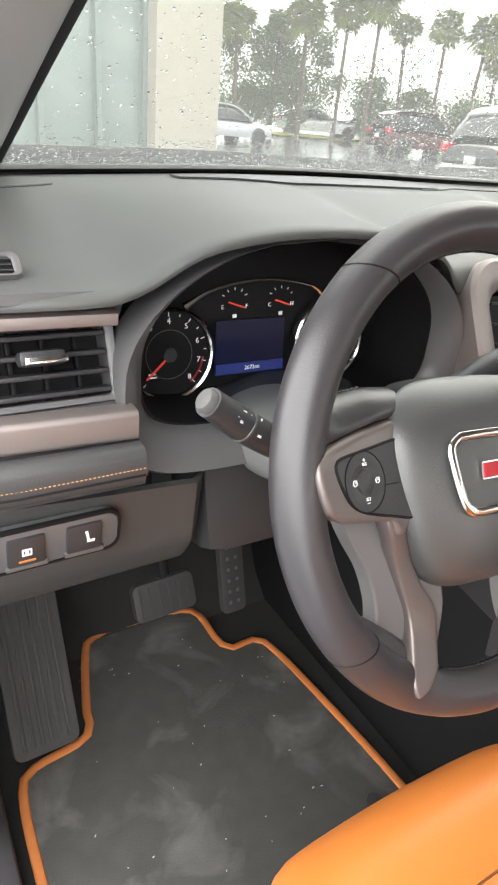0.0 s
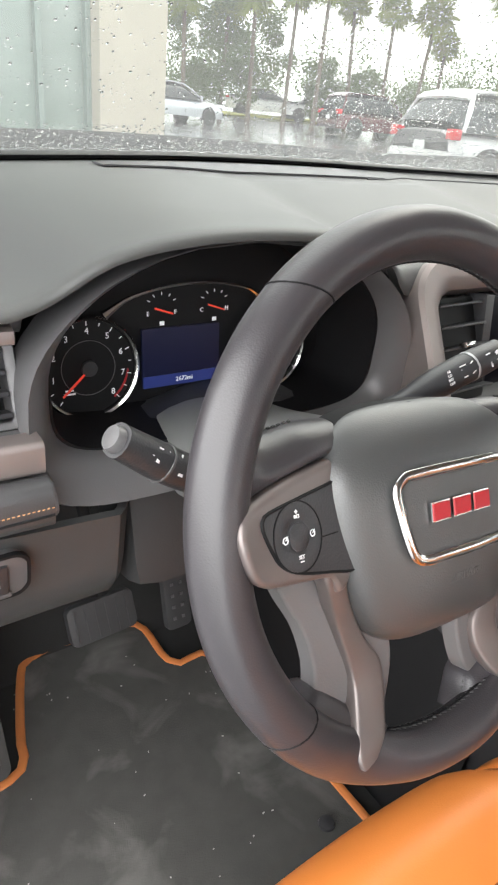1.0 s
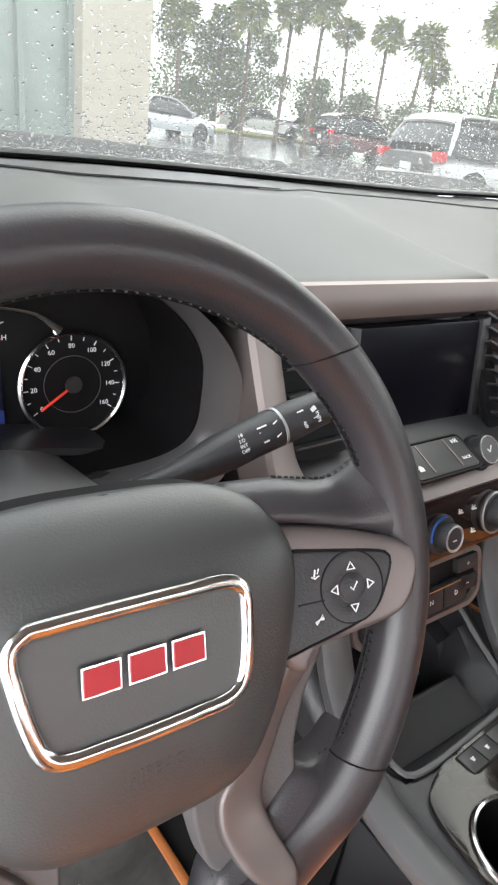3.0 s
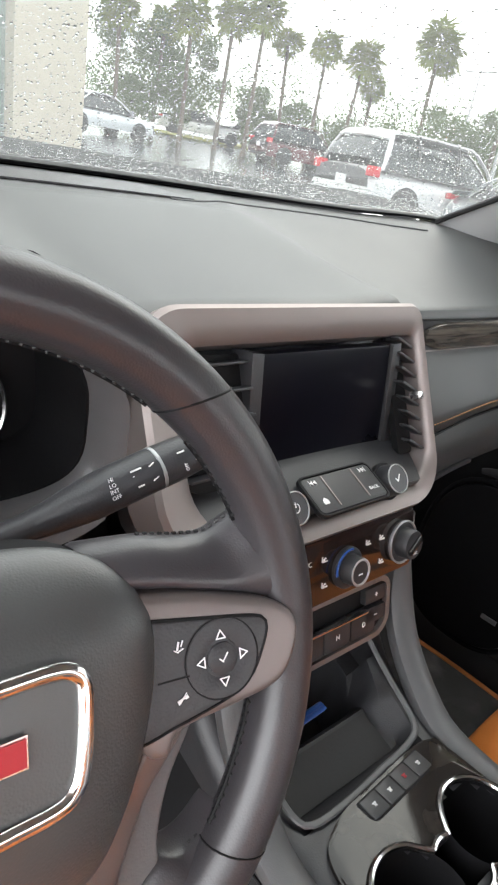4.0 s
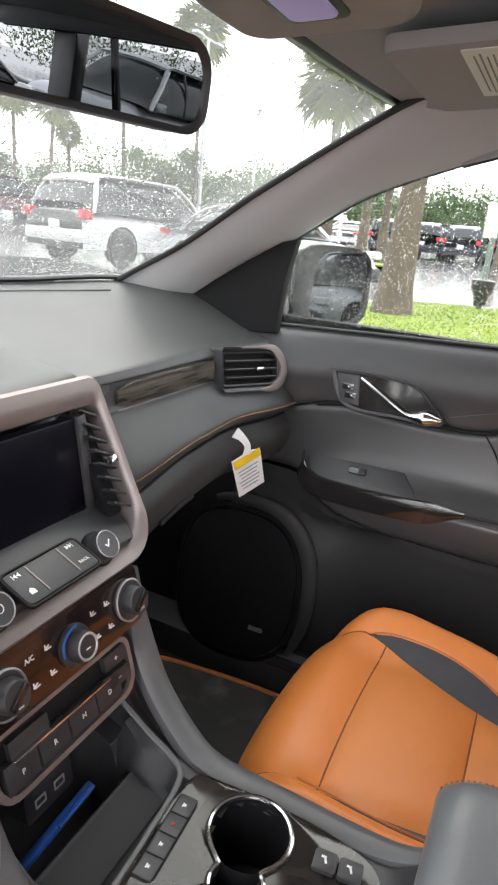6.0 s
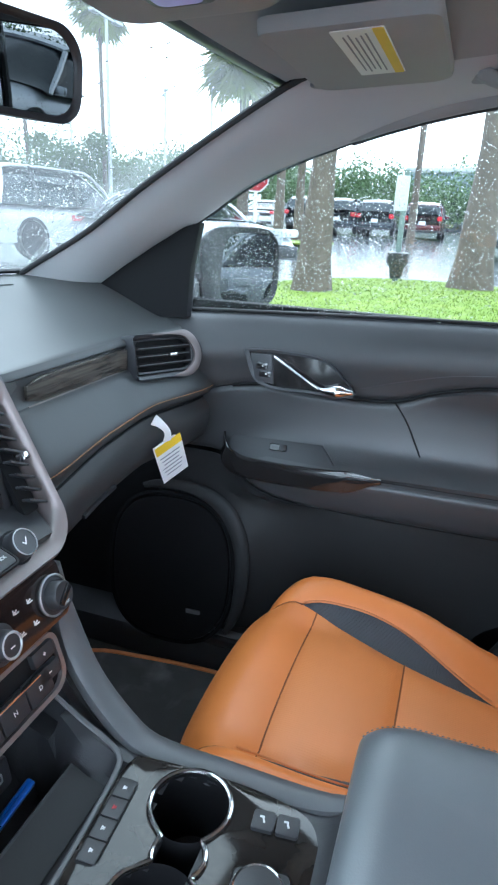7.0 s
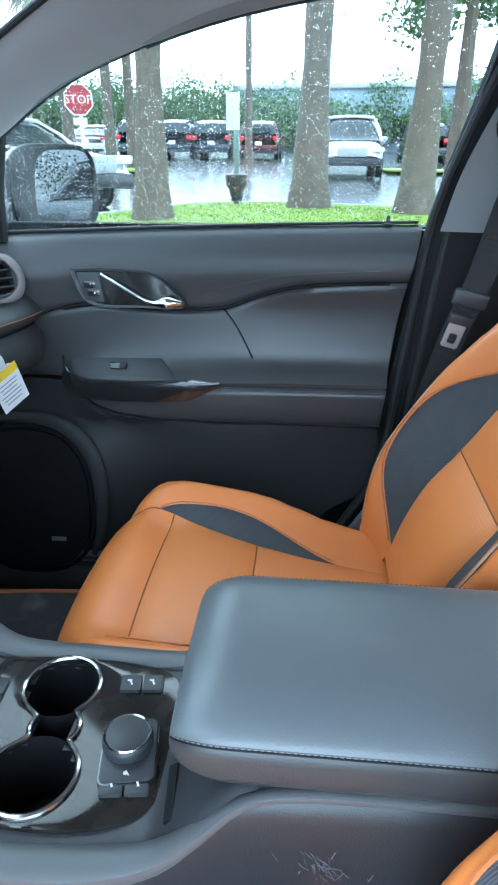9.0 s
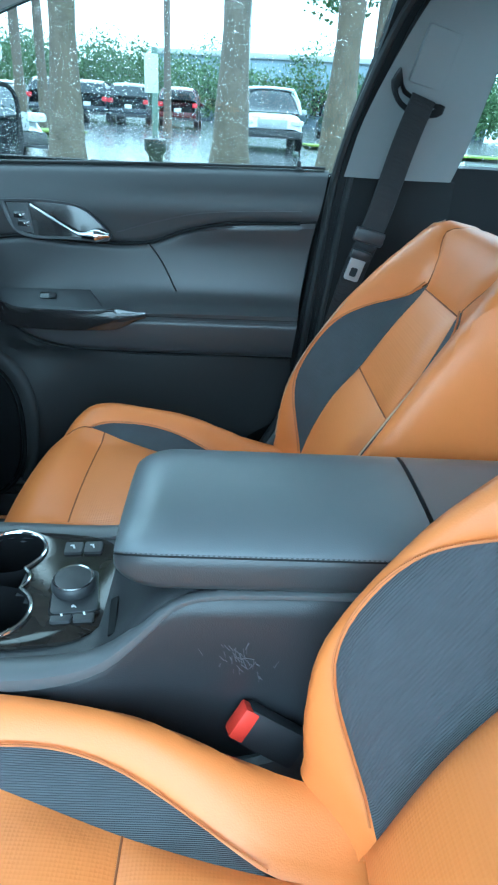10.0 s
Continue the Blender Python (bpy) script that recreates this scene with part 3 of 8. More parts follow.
def seat_belt():
    e = thing("seat_belt", (0.69, -0.16, 0.82), "black woven seat belt hanging from the grey door pillar", "seat belt")
    line = spline([(0.680, -0.286, 1.290), (0.672, -0.262, 1.215), (0.664, -0.228, 1.080), (0.668, -0.200, 0.99), (0.678, -0.172, 0.86), (0.69, -0.14, 0.72)], 30)
    part("webbing", sweep(line, oval(0.023, 0.0022, 10, 5), up=(1, 0, 0)), WEBBING, e)
    part("stop_loop", box(axes((0.662, -0.218, 1.052), (0.0, -0.95, -0.22), (0, -0.2, 0.95)), 0.060, 0.026, 0.012, 0.005), HARD, e, "black plastic loop")
    m = axes((0.651, -0.197, 0.995), (0, -0.97, -0.25), (-0.1, -0.22, 0.97))
    tongue = part("tongue", frame_ring(rrect(-0.015, 0.015, -0.026, 0.026, 0.005), rrect(-0.007, 0.007, -0.018, 0.000, 0.003), m, 0.003), STEEL, e, "bright steel buckle tongue")
    part("grip", box(shift(m, 0, 0.026, 0), 0.040, 0.018, 0.012, 0.004), HARD, tongue)


def side_glass():
    def f(u, v):
        y = lerp(0.66, -0.16, u)
        top = curve([(-0.30, 1.515), (-0.16, 1.50), (0.02, 1.505), (0.16, 1.487), (0.34, 1.44), (0.50, 1.385), (0.66, 1.26)], y)[0]
        z = lerp(1.12, top, v)
        yy = y - 0.10 * step(0, 1, v) * u
        return (0.815 - 0.085 * (z - 1.12) / 0.38, yy, z)
    pane = solo("side_window", grid(f, 20, 10), CLEAR, "clear passenger door glass beaded with rain", "window", "structure")
    pane.visible_shadow = False
    rain("rain_drops", f, 16000, 0.0006, 0.0014, "clear rain drops standing on the door glass", 5, lambda u, v, r: r.random() < 0.5 + 0.5 * (1 - u))

    def g(u, v):
        y = lerp(-0.42, -1.25, u)
        return (0.80 - 0.085 * v, y, lerp(1.16, 1.48, v))
    pane = solo("side_window", grid(g, 8, 6), CLEAR, "clear rear door glass beaded with rain", "window", "structure")
    pane.visible_shadow = False
    rain("rain_drops", g, 700, 0.0008, 0.0024, "clear rain drops standing on the rear door glass", 6)
    part("window_divider", sweep([(0.795, -0.98, 1.15), (0.775, -1.00, 1.32), (0.745, -1.02, 1.49)], oval(0.022, 0.012, 8, 3)), DEEP, pane, "black divider of the rear door glass")
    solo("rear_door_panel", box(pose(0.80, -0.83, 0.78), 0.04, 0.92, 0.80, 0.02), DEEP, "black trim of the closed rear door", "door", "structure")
    solo("rear_door_panel", box(pose(2 * MID - 0.80, -0.85, 0.78), 0.04, 0.86, 0.76, 0.02), HARD, "black trim of the closed rear door", "door", "structure")
    for x in (0.74, 2 * MID - 0.74):
        solo("pillar_c", box(pose(x, -1.33, 1.28, 0, 0, 0), 0.05, 0.20, 0.50, 0.02), HARD, "black plastic pillar behind the rear door", "pillar", "structure")


shell_floor()
door_sill()
pillar_a(1)
pillar_a(-1)
roof()
SCREEN_F = windscreen()
rain("rain_drops", SCREEN_F, 30000, 0.0006, 0.0022, "clear rain drops standing on the windscreen", 3,
     lambda u, v, r: r.random() < 0.08 + 0.92 * step(0.92, 0.30, v) * (0.16 + 0.84 * step(0.24, 0.42, u)))
rain("rain_drops", lambda u, v: SCREEN_F(u, 0.015 + 0.09 * v * v), 5200, 0.0007, 0.0020, "dense rain drops along the base of the windscreen", 4)
pillar_b()
seat_belt()
side_glass()


# ---- dashboard ----
FRONT = [(-0.74, 0.640, 1.094), (-0.66, 0.615, 1.100), (-0.575, 0.600, 1.105), (-0.545, 0.603, 1.113), (-0.50, 0.597, 1.140), (-0.44, 0.592, 1.154), (-0.36, 0.590, 1.158), (-0.28, 0.592, 1.152),
         (-0.225, 0.600, 1.135), (-0.17, 0.622, 1.112), (-0.12, 0.627, 1.113), (0.00, 0.628, 1.116), (0.10, 0.630, 1.117), (0.17, 0.633, 1.121), (0.205, 0.637, 1.121), (0.235, 0.660, 1.104), (0.30, 0.678, 1.097),
         (0.45, 0.686, 1.097), (0.58, 0.682, 1.098), (0.68, 0.655, 1.100), (0.80, 0.62, 1.105)]


def pad_top(u, v):
    x = lerp(-0.735, 0.80, u)
    by, bz = curve(BASE, x)
    fy, fz = curve(FRONT, x)
    if v < 0.86:
        s = v / 0.86
        y = lerp(by + 0.004, fy + 0.012, s)
        z = lerp(bz - 0.004, fz + 0.001, step(0.05, 1.05, s) * 0.75 + 0.25 * s)
        # shallow raised pad over the centre stack
        z += 0.006 * step(0.28, 0.36, s) * step(-0.30, -0.18, x) * step(0.225, 0.17, x) * (1 - 0.6 * s)
        return (x, y, z)
    s = (v - 0.86) / 0.14
    a = s * math.pi * 0.62
    small = 1 - 0.68 * step(-0.15, -0.20, x)
    return (x, fy + 0.012 - 0.012 * math.sin(a), fz + 0.001 - (0.013 * (1 - math.cos(a)) + 0.012 * s * s) * small)


def dash_right(u, v):
    x = lerp(0.228, 0.81, u)
    prof = [(0.0, 0.682, 1.098), (0.08, 0.676, 1.088), (0.10, 0.680, 1.084), (0.26, 0.674, 1.046), (0.29, 0.664, 1.043), (0.42, 0.640, 1.015), (0.56, 0.617, 0.985), (0.62, 0.614, 0.972), (0.66, 0.620, 0.958),
            (0.71, 0.634, 0.948), (0.74, 0.628, 0.938), (0.80, 0.618, 0.915), (0.90, 0.628, 0.868), (0.94, 0.648, 0.850), (1.0, 0.74, 0.842)]
    y, z = curve(prof, v)
    k = step(0.56, 0.76, x)
    tip = step(0.30, 0.228, x)
    low = step(0.35, 0.75, v)
    return (x, y - 0.052 * k * (1 - 0.4 * low) + 0.02 * tip, z + low * (0.020 * step(0.30, 0.62, x) - 0.022 * step(0.45, 0.25, x)))


def dashboard():
    e = thing("dashboard", (MID, 0.70, 0.90), "grey soft-touch dashboard with satin silver trim and air vents", "dashboard")
    part("top_pad", grid(pad_top, 110, 40, 0.012), SOFT, e, "dark grey soft top pad")
    # flat defroster panel near the glass, with a raised seam at its end
    def strip(u, v):
        x = lerp(-0.36, 0.09 + 0.05 * v, u)
        p = Vector(pad_top((x + 0.735) / 1.535, lerp(0.085, 0.205 - 0.05 * (1 - u) ** 3, v)))
        return p + Vector((0, 0, 0.0012))
    part("defroster_panel", grid(strip, 40, 6, 0.002), SURROUND, e, "flat dark grey defroster panel")
    seam = [Vector(pad_top((x + 0.735) / 1.535, v)) + Vector((0, 0, 0.0006)) for x, v in spline_2d([(0.10, 0.21), (0.15, 0.20), (0.20, 0.165), (0.30, 0.150), (0.45, 0.150), (0.60, 0.20)], 40)]
    part("pad_seam", sweep(seam, oval(0.0022, 0.0014, 6)), DIMSOFT, e)
    seam = [Vector(pad_top((x + 0.735) / 1.535, v)) + Vector((0, 0, 0.0006)) for x, v in spline_2d([(-0.73, 0.36), (-0.69, 0.34), (-0.655, 0.24), (-0.61, 0.19), (-0.54, 0.175)], 30)]
    part("pad_seam", sweep(seam, oval(0.0022, 0.0014, 6)), DIMSOFT, e)
    # right hand panel
    # darker copy of the pad's plastic, its shading put into the colour
    part("passenger_panel", grid(dash_right, 60, 60, 0.010), DIMSOFT, e, "padded panel over the glove box, darkened for less sky light")
    wood = [Vector(dash_right((x - 0.228) / 0.582, 0.18)) for x in [0.325 + 0.265 * i / 14 for i in range(15)]]
    part("trim_strip", sweep([p + Vector((0, -0.004, 0.0)) for p in wood], oval(0.005, 0.0185, 12, 5), scale=lambda f: 1 - 0.45 * step(0.12, 0.0, f)), STRIP, e, "glossy streaked dark trim strip")
    part("trim_edge", sweep([p + Vector((0, -0.006, -0.021)) for p in wood], oval(0.0025, 0.0025, 8)), SILVER, e)
    seam = [Vector(dash_right(u, 0.605)) + Vector((0, -0.0012, 0.001)) for u in [0.06 + 0.88 * i / 20 for i in range(21)]]
    thread(seam, STITCH, e, 0.0008)
    seam = [Vector(dash_right(u, 0.725)) for u in [0.10 + 0.88 * i / 20 for i in range(21)]]
    part("glove_box_seam", sweep(seam, oval(0.003, 0.0022, 6)), DEEP, e)
    part("glove_box_handle", sweep([Vector(dash_right(u, 0.90)) + Vector((0, -0.004, 0)) for u in [0.25 + 0.16 * i / 6 for i in range(7)]], oval(0.003, 0.004, 8, 4)), HARD, e)
    # right end vent
    m = axes((0.657, 0.624, 1.066), (0.145, -0.060, -0.006), (0.01, 0.012, 0.07))
    outer = rrect(-0.076, 0.084, -0.041, 0.041, (0.039, 0.038, 0.010, 0.010))
    inner = rrect(-0.070, 0.060, -0.027, 0.028, (0.020, 0.018, 0.006, 0.006))
    v = part("end_vent", frame_ring(outer, [(x * 1.04, y * 1.10) for x, y in inner], shift(m, 0, 0, 0.004), 0.035, 0.010), HARD, e, "dark end air vent with slats")
    part("vent_rim", frame_ring([(x * 1.04, y * 1.10) for x, y in inner], inner, shift(m, 0, 0, 0.002), 0.010, 0.001), HARD, v, "black vent rim")
    cheek = spline([(-0.030, 0.0385, 0.003), (0.030, 0.0390, 0.004), (0.050, 0.0350, 0.005), (0.068, 0.0150, 0.006), (0.073, -0.0060, 0.006), (0.064, -0.0250, 0.005), (0.040, -0.0370, 0.004), (0.010, -0.0390, 0.002)], 44)
    part("vent_cheek", sweep([m @ p for p in cheek], oval(0.0090, 0.0030, 12, 3.5), up=tuple(m.to_3x3() @ Vector((0, 0, 1))), scale=lambda f: 0.22 + 0.78 * step(0.15, 0.5, f) * step(1.0, 0.75, f)), SPOKE, v, "satin silver cheek round the vent")
    for i in range(3):
        y = -0.0145 + 0.0147 * i
        part("slat", box(m @ Matrix.Translation((-0.004, y, -0.005)) @ Matrix.Rotation(radians(20), 4, "X"), 0.126, 0.0036, 0.013, 0.0012), DEEP, v)
        part("slat_edge", box(m @ Matrix.Translation((-0.004, y + 0.0006, 0.0014)), 0.122, 0.0016, 0.0012, 0.0004), GREY, v)
    # near-black plate in place of the shaded duct behind the slats
    part("shade_plate", prism(inner, shift(m, 0, 0, -0.014), 0.004), DEEP, v)
    part("slider", box(shift(m, 0.012, 0.0, 0.003), 0.020, 0.007, 0.012, 0.003), CHROME, v, "chrome vent slider")

    # left hand vent, silver ledge, stitched pad and knee panel
    def left(u, v):
        x = lerp(-0.74, -0.552, u)
        prof = [(0.0, 0.612, 1.098), (0.06, 0.640, 1.088), (0.10, 0.655, 1.072), (0.12, 0.690, 1.068), (0.26, 0.670, 1.008), (0.28, 0.630, 1.008), (0.30, 0.612, 1.003), (0.40, 0.604, 0.978), (0.42, 0.596, 0.976), (0.45, 0.586, 0.975),
                (0.54, 0.577, 0.958), (0.60, 0.588, 0.944), (0.66, 0.598, 0.928), (0.76, 0.606, 0.885), (0.88, 0.634, 0.820), (1.0, 0.68, 0.772)]
        y, z = curve(prof, v * 0.64)
        return (x, y + 0.06 * step(-0.70, -0.78, x), z)
    part("driver_panel", grid(left, 16, 60, 0.008), GREY, e, "dark grey panel beside the instruments")
    m = axes((-0.655, 0.632, 1.042), (1, 0.02, 0), (0, 0.36, 0.93))
    v = part("end_vent", frame_ring(rrect(-0.095, 0.096, -0.036, 0.036, 0.006), rrect(-0.092, 0.088, -0.030, 0.029, 0.004), m, 0.03, 0.003), GREY, e, "dark air vent with four slats")
    for i in range(4):
        y = -0.024 + 0.016 * i
        part("slat", box(m @ Matrix.Translation((-0.002, y, -0.008)) @ Matrix.Rotation(radians(8), 4, "X"), 0.178, 0.0042, 0.016, 0.0016), HARD, v)
    for i in range(6):
        part("slat", box(m @ Matrix.Translation((-0.075 + 0.028 * i, 0, -0.020)), 0.004, 0.058, 0.010, 0.001), DEEP, v)
    part("slider", box(shift(m, 0.030, 0.006, 0.006), 0.038, 0.013, 0.018, 0.005), HARD, v)
    part("slider_trim", box(shift(m, 0.032, 0.004, 0.016), 0.034, 0.006, 0.003, 0.0012), CHROME, v, "chrome strip on the vent slider")
    # dark plate painted for the shade between the slats
    part("shade_plate", box(shift(m, 0, 0, -0.03), 0.185, 0.064, 0.004), DEEP, v)
    part("upper_trim", sweep([(-0.74, 0.638, 1.083), (-0.66, 0.625, 1.082), (-0.566, 0.619, 1.083)], [(a, b) for a, b in oval(0.009, 0.0065, 10, 3)]), SILVER, e, "satin silver strip above the vent")
    part("silver_ledge", sweep([(-0.745, 0.618, 0.996), (-0.66, 0.607, 0.997), (-0.556, 0.604, 0.996)], rrect(-0.011, 0.014, -0.014, 0.013, 0.005)), SILVER, e, "wide satin silver ledge")
    part("stitched_pad", sweep([(-0.745, 0.596, 0.962), (-0.66, 0.588, 0.962), (-0.556, 0.585, 0.963)], oval(0.013, 0.020, 14, 2.6)), LEATHER, e, "padded strip with orange stitching")
    thread([(-0.745, 0.5835, 0.9610), (-0.66, 0.5755, 0.9615), (-0.557, 0.5722, 0.9640)], STITCH, e, 0.0006, gap=0.0035)
    part("pad_seam", sweep([(-0.745, 0.5835, 0.9545), (-0.66, 0.5752, 0.9550), (-0.557, 0.5720, 0.9575)], oval(0.0011, 0.0011, 6)), DEEP, e)

    # knee panel
    def knee(u, v):
        x = lerp(-0.745, -0.468, u)
        y = curve([(0.0, 0.600), (0.25, 0.604), (0.55, 0.612), (0.8, 0.640), (1.0, 0.69)], v)[0]
        return (x, y + 0.03 * step(-0.492, -0.468, x), lerp(0.936 - 0.016 * u, 0.768 + 0.010 * u, v))
    # the dimmed copy here too
    part("knee_panel", grid(knee, 34, 24, 0.008), DIMSOFT, e, "knee panel in the dimmed dash plastic")
    m = axes((-0.630, 0.5925, 0.894), (1, 0.02, 0), (0, -0.16, 0.97))
    sw = part("switch_plate", prism(rrect(-0.062, 0.056, -0.021, 0.023, (0.012, 0.016, 0.012, 0.012)), m, 0.01, 0.003), GREY, e, "rounded switch plate")
    part("switch_rim", frame_ring(rrect(-0.064, 0.058, -0.023, 0.025, 0.014), rrect(-0.061, 0.055, -0.020, 0.022, 0.012), shift(m, 0, 0, 0.0006), 0.004), DEEP, sw)
    for x in (-0.026, 0.024):
        part("switch", box(shift(m, x, 0, 0.0), 0.032, 0.032, 0.006, 0.0025), HARD, sw)
        part("switch_ledge", box(shift(m, x, -0.0165, 0.0), 0.036, 0.006, 0.006, 0.002), GREY, sw)
    part("switch_mark", bars([(-0.026, 0.004, 0.008, 0.0014), (-0.026, -0.002, 0.008, 0.0014), (-0.0295, 0.001, 0.0014, 0.006), (-0.0225, 0.001, 0.0014, 0.006), (-0.026, 0.001, 0.003, 0.003)], shift(m, 0, 0, 0.0034)), PRINT, sw)
    part("switch_mark", bars([(0.026, 0.003, 0.0024, 0.011, 12), (0.029, -0.003, 0.007, 0.0026)], shift(m, 0, 0, 0.0034)), PRINT, sw)
    part("switch_lamp", bars([(-0.026, -0.009, 0.014, 0.0018)], shift(m, 0, 0, 0.0034)), PIPING, sw)
    # small round vent on the pad end
    m = axes((-0.660, 0.665, 1.118), (1, 0, 0.0), (0, 0.8, 0.55))
    v = part("side_demister", frame_ring(rrect(-0.04, 0.032, -0.013, 0.013, 0.006), rrect(-0.036, 0.026, -0.009, 0.009, 0.004), m, 0.012, 0.002), GREY, e)
    for i in range(3):
        part("slat", box(shift(m, -0.005, -0.006 + 0.006 * i, -0.004), 0.06, 0.0012, 0.006), HARD, v)
    # dark plate for the shade inside the demister
    part("shade_plate", prism(rrect(-0.038, 0.029, -0.011, 0.011, 0.004), shift(m, 0, 0, -0.0035), 0.006), DEEP, v)
    return e


def binnacle(dash):
    e = thing("instrument_cluster", (-0.367, 0.66, 0.95), "black instrument cluster with two round gauges and a blue display", "instrument cluster")
    m = axes((0, 0.607, 0), (1, 0, 0), (0, 0, 1))
    n = 48

    def outline(left, right, low, high, peak, r):
        pts = []
        for k in range(n):
            a = 2 * math.pi * k / n
            c, s = math.cos(a), math.sin(a)
            x = (left + right) / 2 + (right - left) / 2 * math.copysign(abs(c) ** (0.36 if s < 0 else 0.55), c)
            z = (low + high) / 2 + (high - low) / 2 * math.copysign(abs(s) ** (0.46 if s < 0 else 0.80), s)
            if s > 0:
                z += peak * (1 - ((x + 0.36) / 0.2) ** 2) * s if abs(x + 0.36) < 0.2 else 0
            pts.append((x, z))
        return pts
    outer = outline(-0.566, -0.152, 0.922, 1.108, 0.040, 1)
    inner = outline(-0.536, -0.176, 0.962, 1.100, 0.040, 1)
    part("surround", frame_ring(outer, inner, m, 0.046, 0.036), GREY, e, "dark grey instrument surround")
    # the surround's inner side, painted near-black for the shade under the hood
    part("hood_wall", grid(lambda u, v: m @ Vector((lerp(inner[int(round(u * n)) % n][0], -0.36, 0.01 + 0.02 * v), lerp(inner[int(round(u * n)) % n][1], 1.03, 0.01 + 0.02 * v), lerp(-0.033, -0.132, v))), n, 4, 0.004, True), DEEP, e, "inner wall of the hood, blackened to look shaded")
    face = axes((-0.367, 0.726, 1.012), (1, 0, 0), (0, 0.10, 1))
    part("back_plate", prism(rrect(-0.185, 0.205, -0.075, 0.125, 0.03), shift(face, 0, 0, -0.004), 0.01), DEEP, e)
    part("lower_ledge", sweep(spline([(-0.53, 0.70, 0.955), (-0.42, 0.700, 0.958), (-0.34, 0.700, 0.972), (-0.24, 0.70, 0.958), (-0.19, 0.70, 0.955)], 24), oval(0.03, 0.006, 10, 3)), HARD, e)
    for k, (x, numbers, start, end, turn) in enumerate(((-0.472, "012345678", 228, -48, 222), (-0.263, "0 20 40 60 80 100 120 140 160", 215, -35, 214))):
        g = axes((x, 0.7195, 1.009), (1, 0, 0), (0, 0.10, 1))
        dial = part("gauge", lathe([(0.001, -0.002), (0.046, -0.002), (0.0465, 0.0), (0.0465, -0.004)], g, 40), DEEP, e, "black round gauge")
        part("gauge_ring", lathe([(0.0465, -0.003), (0.0465, 0.004), (0.0485, 0.0055), (0.0505, 0.004), (0.0505, -0.003)], g, 48, "ring"), CHROME, dial, "thin chrome gauge ring")
        part("inner_ring", lathe([(0.0262, -0.0012), (0.0262, -0.0006), (0.0268, -0.0006), (0.0268, -0.0012)], g, 40, "ring"), GREY, dial)
        values = numbers.split() if " " in numbers else list(numbers)
        marks = []
        for i, text in enumerate(values):
            a = radians(lerp(start, end, i / (len(values) - 1)))
            if k == 0 and i < 1:
                continue
            part("numeral", lettering(text, shift(g, 0.0355 * math.cos(a), 0.0355 * math.sin(a), -0.0012), 0.0085 if k == 0 else 0.0062), LIT, dial)
        for i in range(2 * len(values) - 1):
            a = radians(lerp(start, end, i / (2 * len(values) - 2)))
            marks.append((0.0425 * math.cos(a), 0.0425 * math.sin(a), 0.0045 if i % 2 == 0 else 0.003, 0.0008, math.degrees(a)))
        part("tick_marks", bars(marks, shift(g, 0, 0, -0.0014), 0.0002), LIT, dial)
        a = radians(turn)
        part("needle", box(shift(g, 0.017 * math.cos(a), 0.017 * math.sin(a), 0.002, turn), 0.040, 0.0022, 0.0012, 0.0004), NEEDLE, dial, "red needle")
        part("needle_cap", lathe([(0.008, 0.0), (0.0075, 0.003), (0.001, 0.0035)], g, 20), HARD, dial)
        if k == 0:
            part("red_zone", bars([(0.0405 * math.cos(radians(b)), 0.0405 * math.sin(radians(b)), 0.006, 0.0022, b + 90) for b in range(-48, -8, 6)], shift(g, 0, 0, -0.0016), 0.0002), RED, dial)
            part("unit_mark", bars([(-0.020, -0.020, 0.008, 0.0016), (-0.020, -0.0235, 0.011, 0.0016)], shift(g, 0, 0, -0.0012), 0.0002), LIT, dial)
    screen = part("display", prism(rrect(-0.047, 0.043, -0.034, 0.027, 0.001), shift(face, 0, 0, 0.001), 0.003), DISPLAY, e, "dark blue trip display")
    part("display_bar", prism(rrect(-0.047, 0.043, -0.034, -0.022, 0.0005), shift(face, 0, 0, 0.0016), 0.001), DISPBAR, screen)
    part("odometer", lettering("2672mi", shift(face, 0.0, -0.028, 0.0022), 0.0068), LIT, screen)
    arc = spline([(-0.459, 0.716, 1.060), (-0.43, 0.716, 1.076), (-0.367, 0.716, 1.086), (-0.30, 0.716, 1.078), (-0.277, 0.716, 1.062)], 24)
    part("arch_trim", sweep(arc, oval(0.0016, 0.0016, 8), scale=lambda f: 1 + 2.2 * abs(2 * f - 1) ** 6), CHROME, e, "thin chrome arch")
    for x, letters in ((-0.397, ("E", "F")), (-0.337, ("C", "H"))):
        g = axes((x, 0.7195, 1.060), (1, 0, 0), (0, 0.10, 1))
        for s, t in zip((-0.015, 0.015), letters):
            part("numeral", lettering(t, shift(g, s, -0.003, 0), 0.0062), LIT, e)
        part("tick_marks", bars([(0.015 * math.cos(radians(b)), 0.006 + 0.010 * math.sin(radians(b)), 0.003, 0.0008, b) for b in (20, 55, 90, 125, 160)], g, 0.0002), LIT, e)
        part("needle", box(shift(g, 0.002, -0.001, 0.001, -18), 0.021, 0.0017, 0.001, 0.0003), NEEDLE, e, "small red needle")
        part("symbol", bars([(0, -0.013, 0.005, 0.004)], g, 0.0002), LIT, e)
    return e


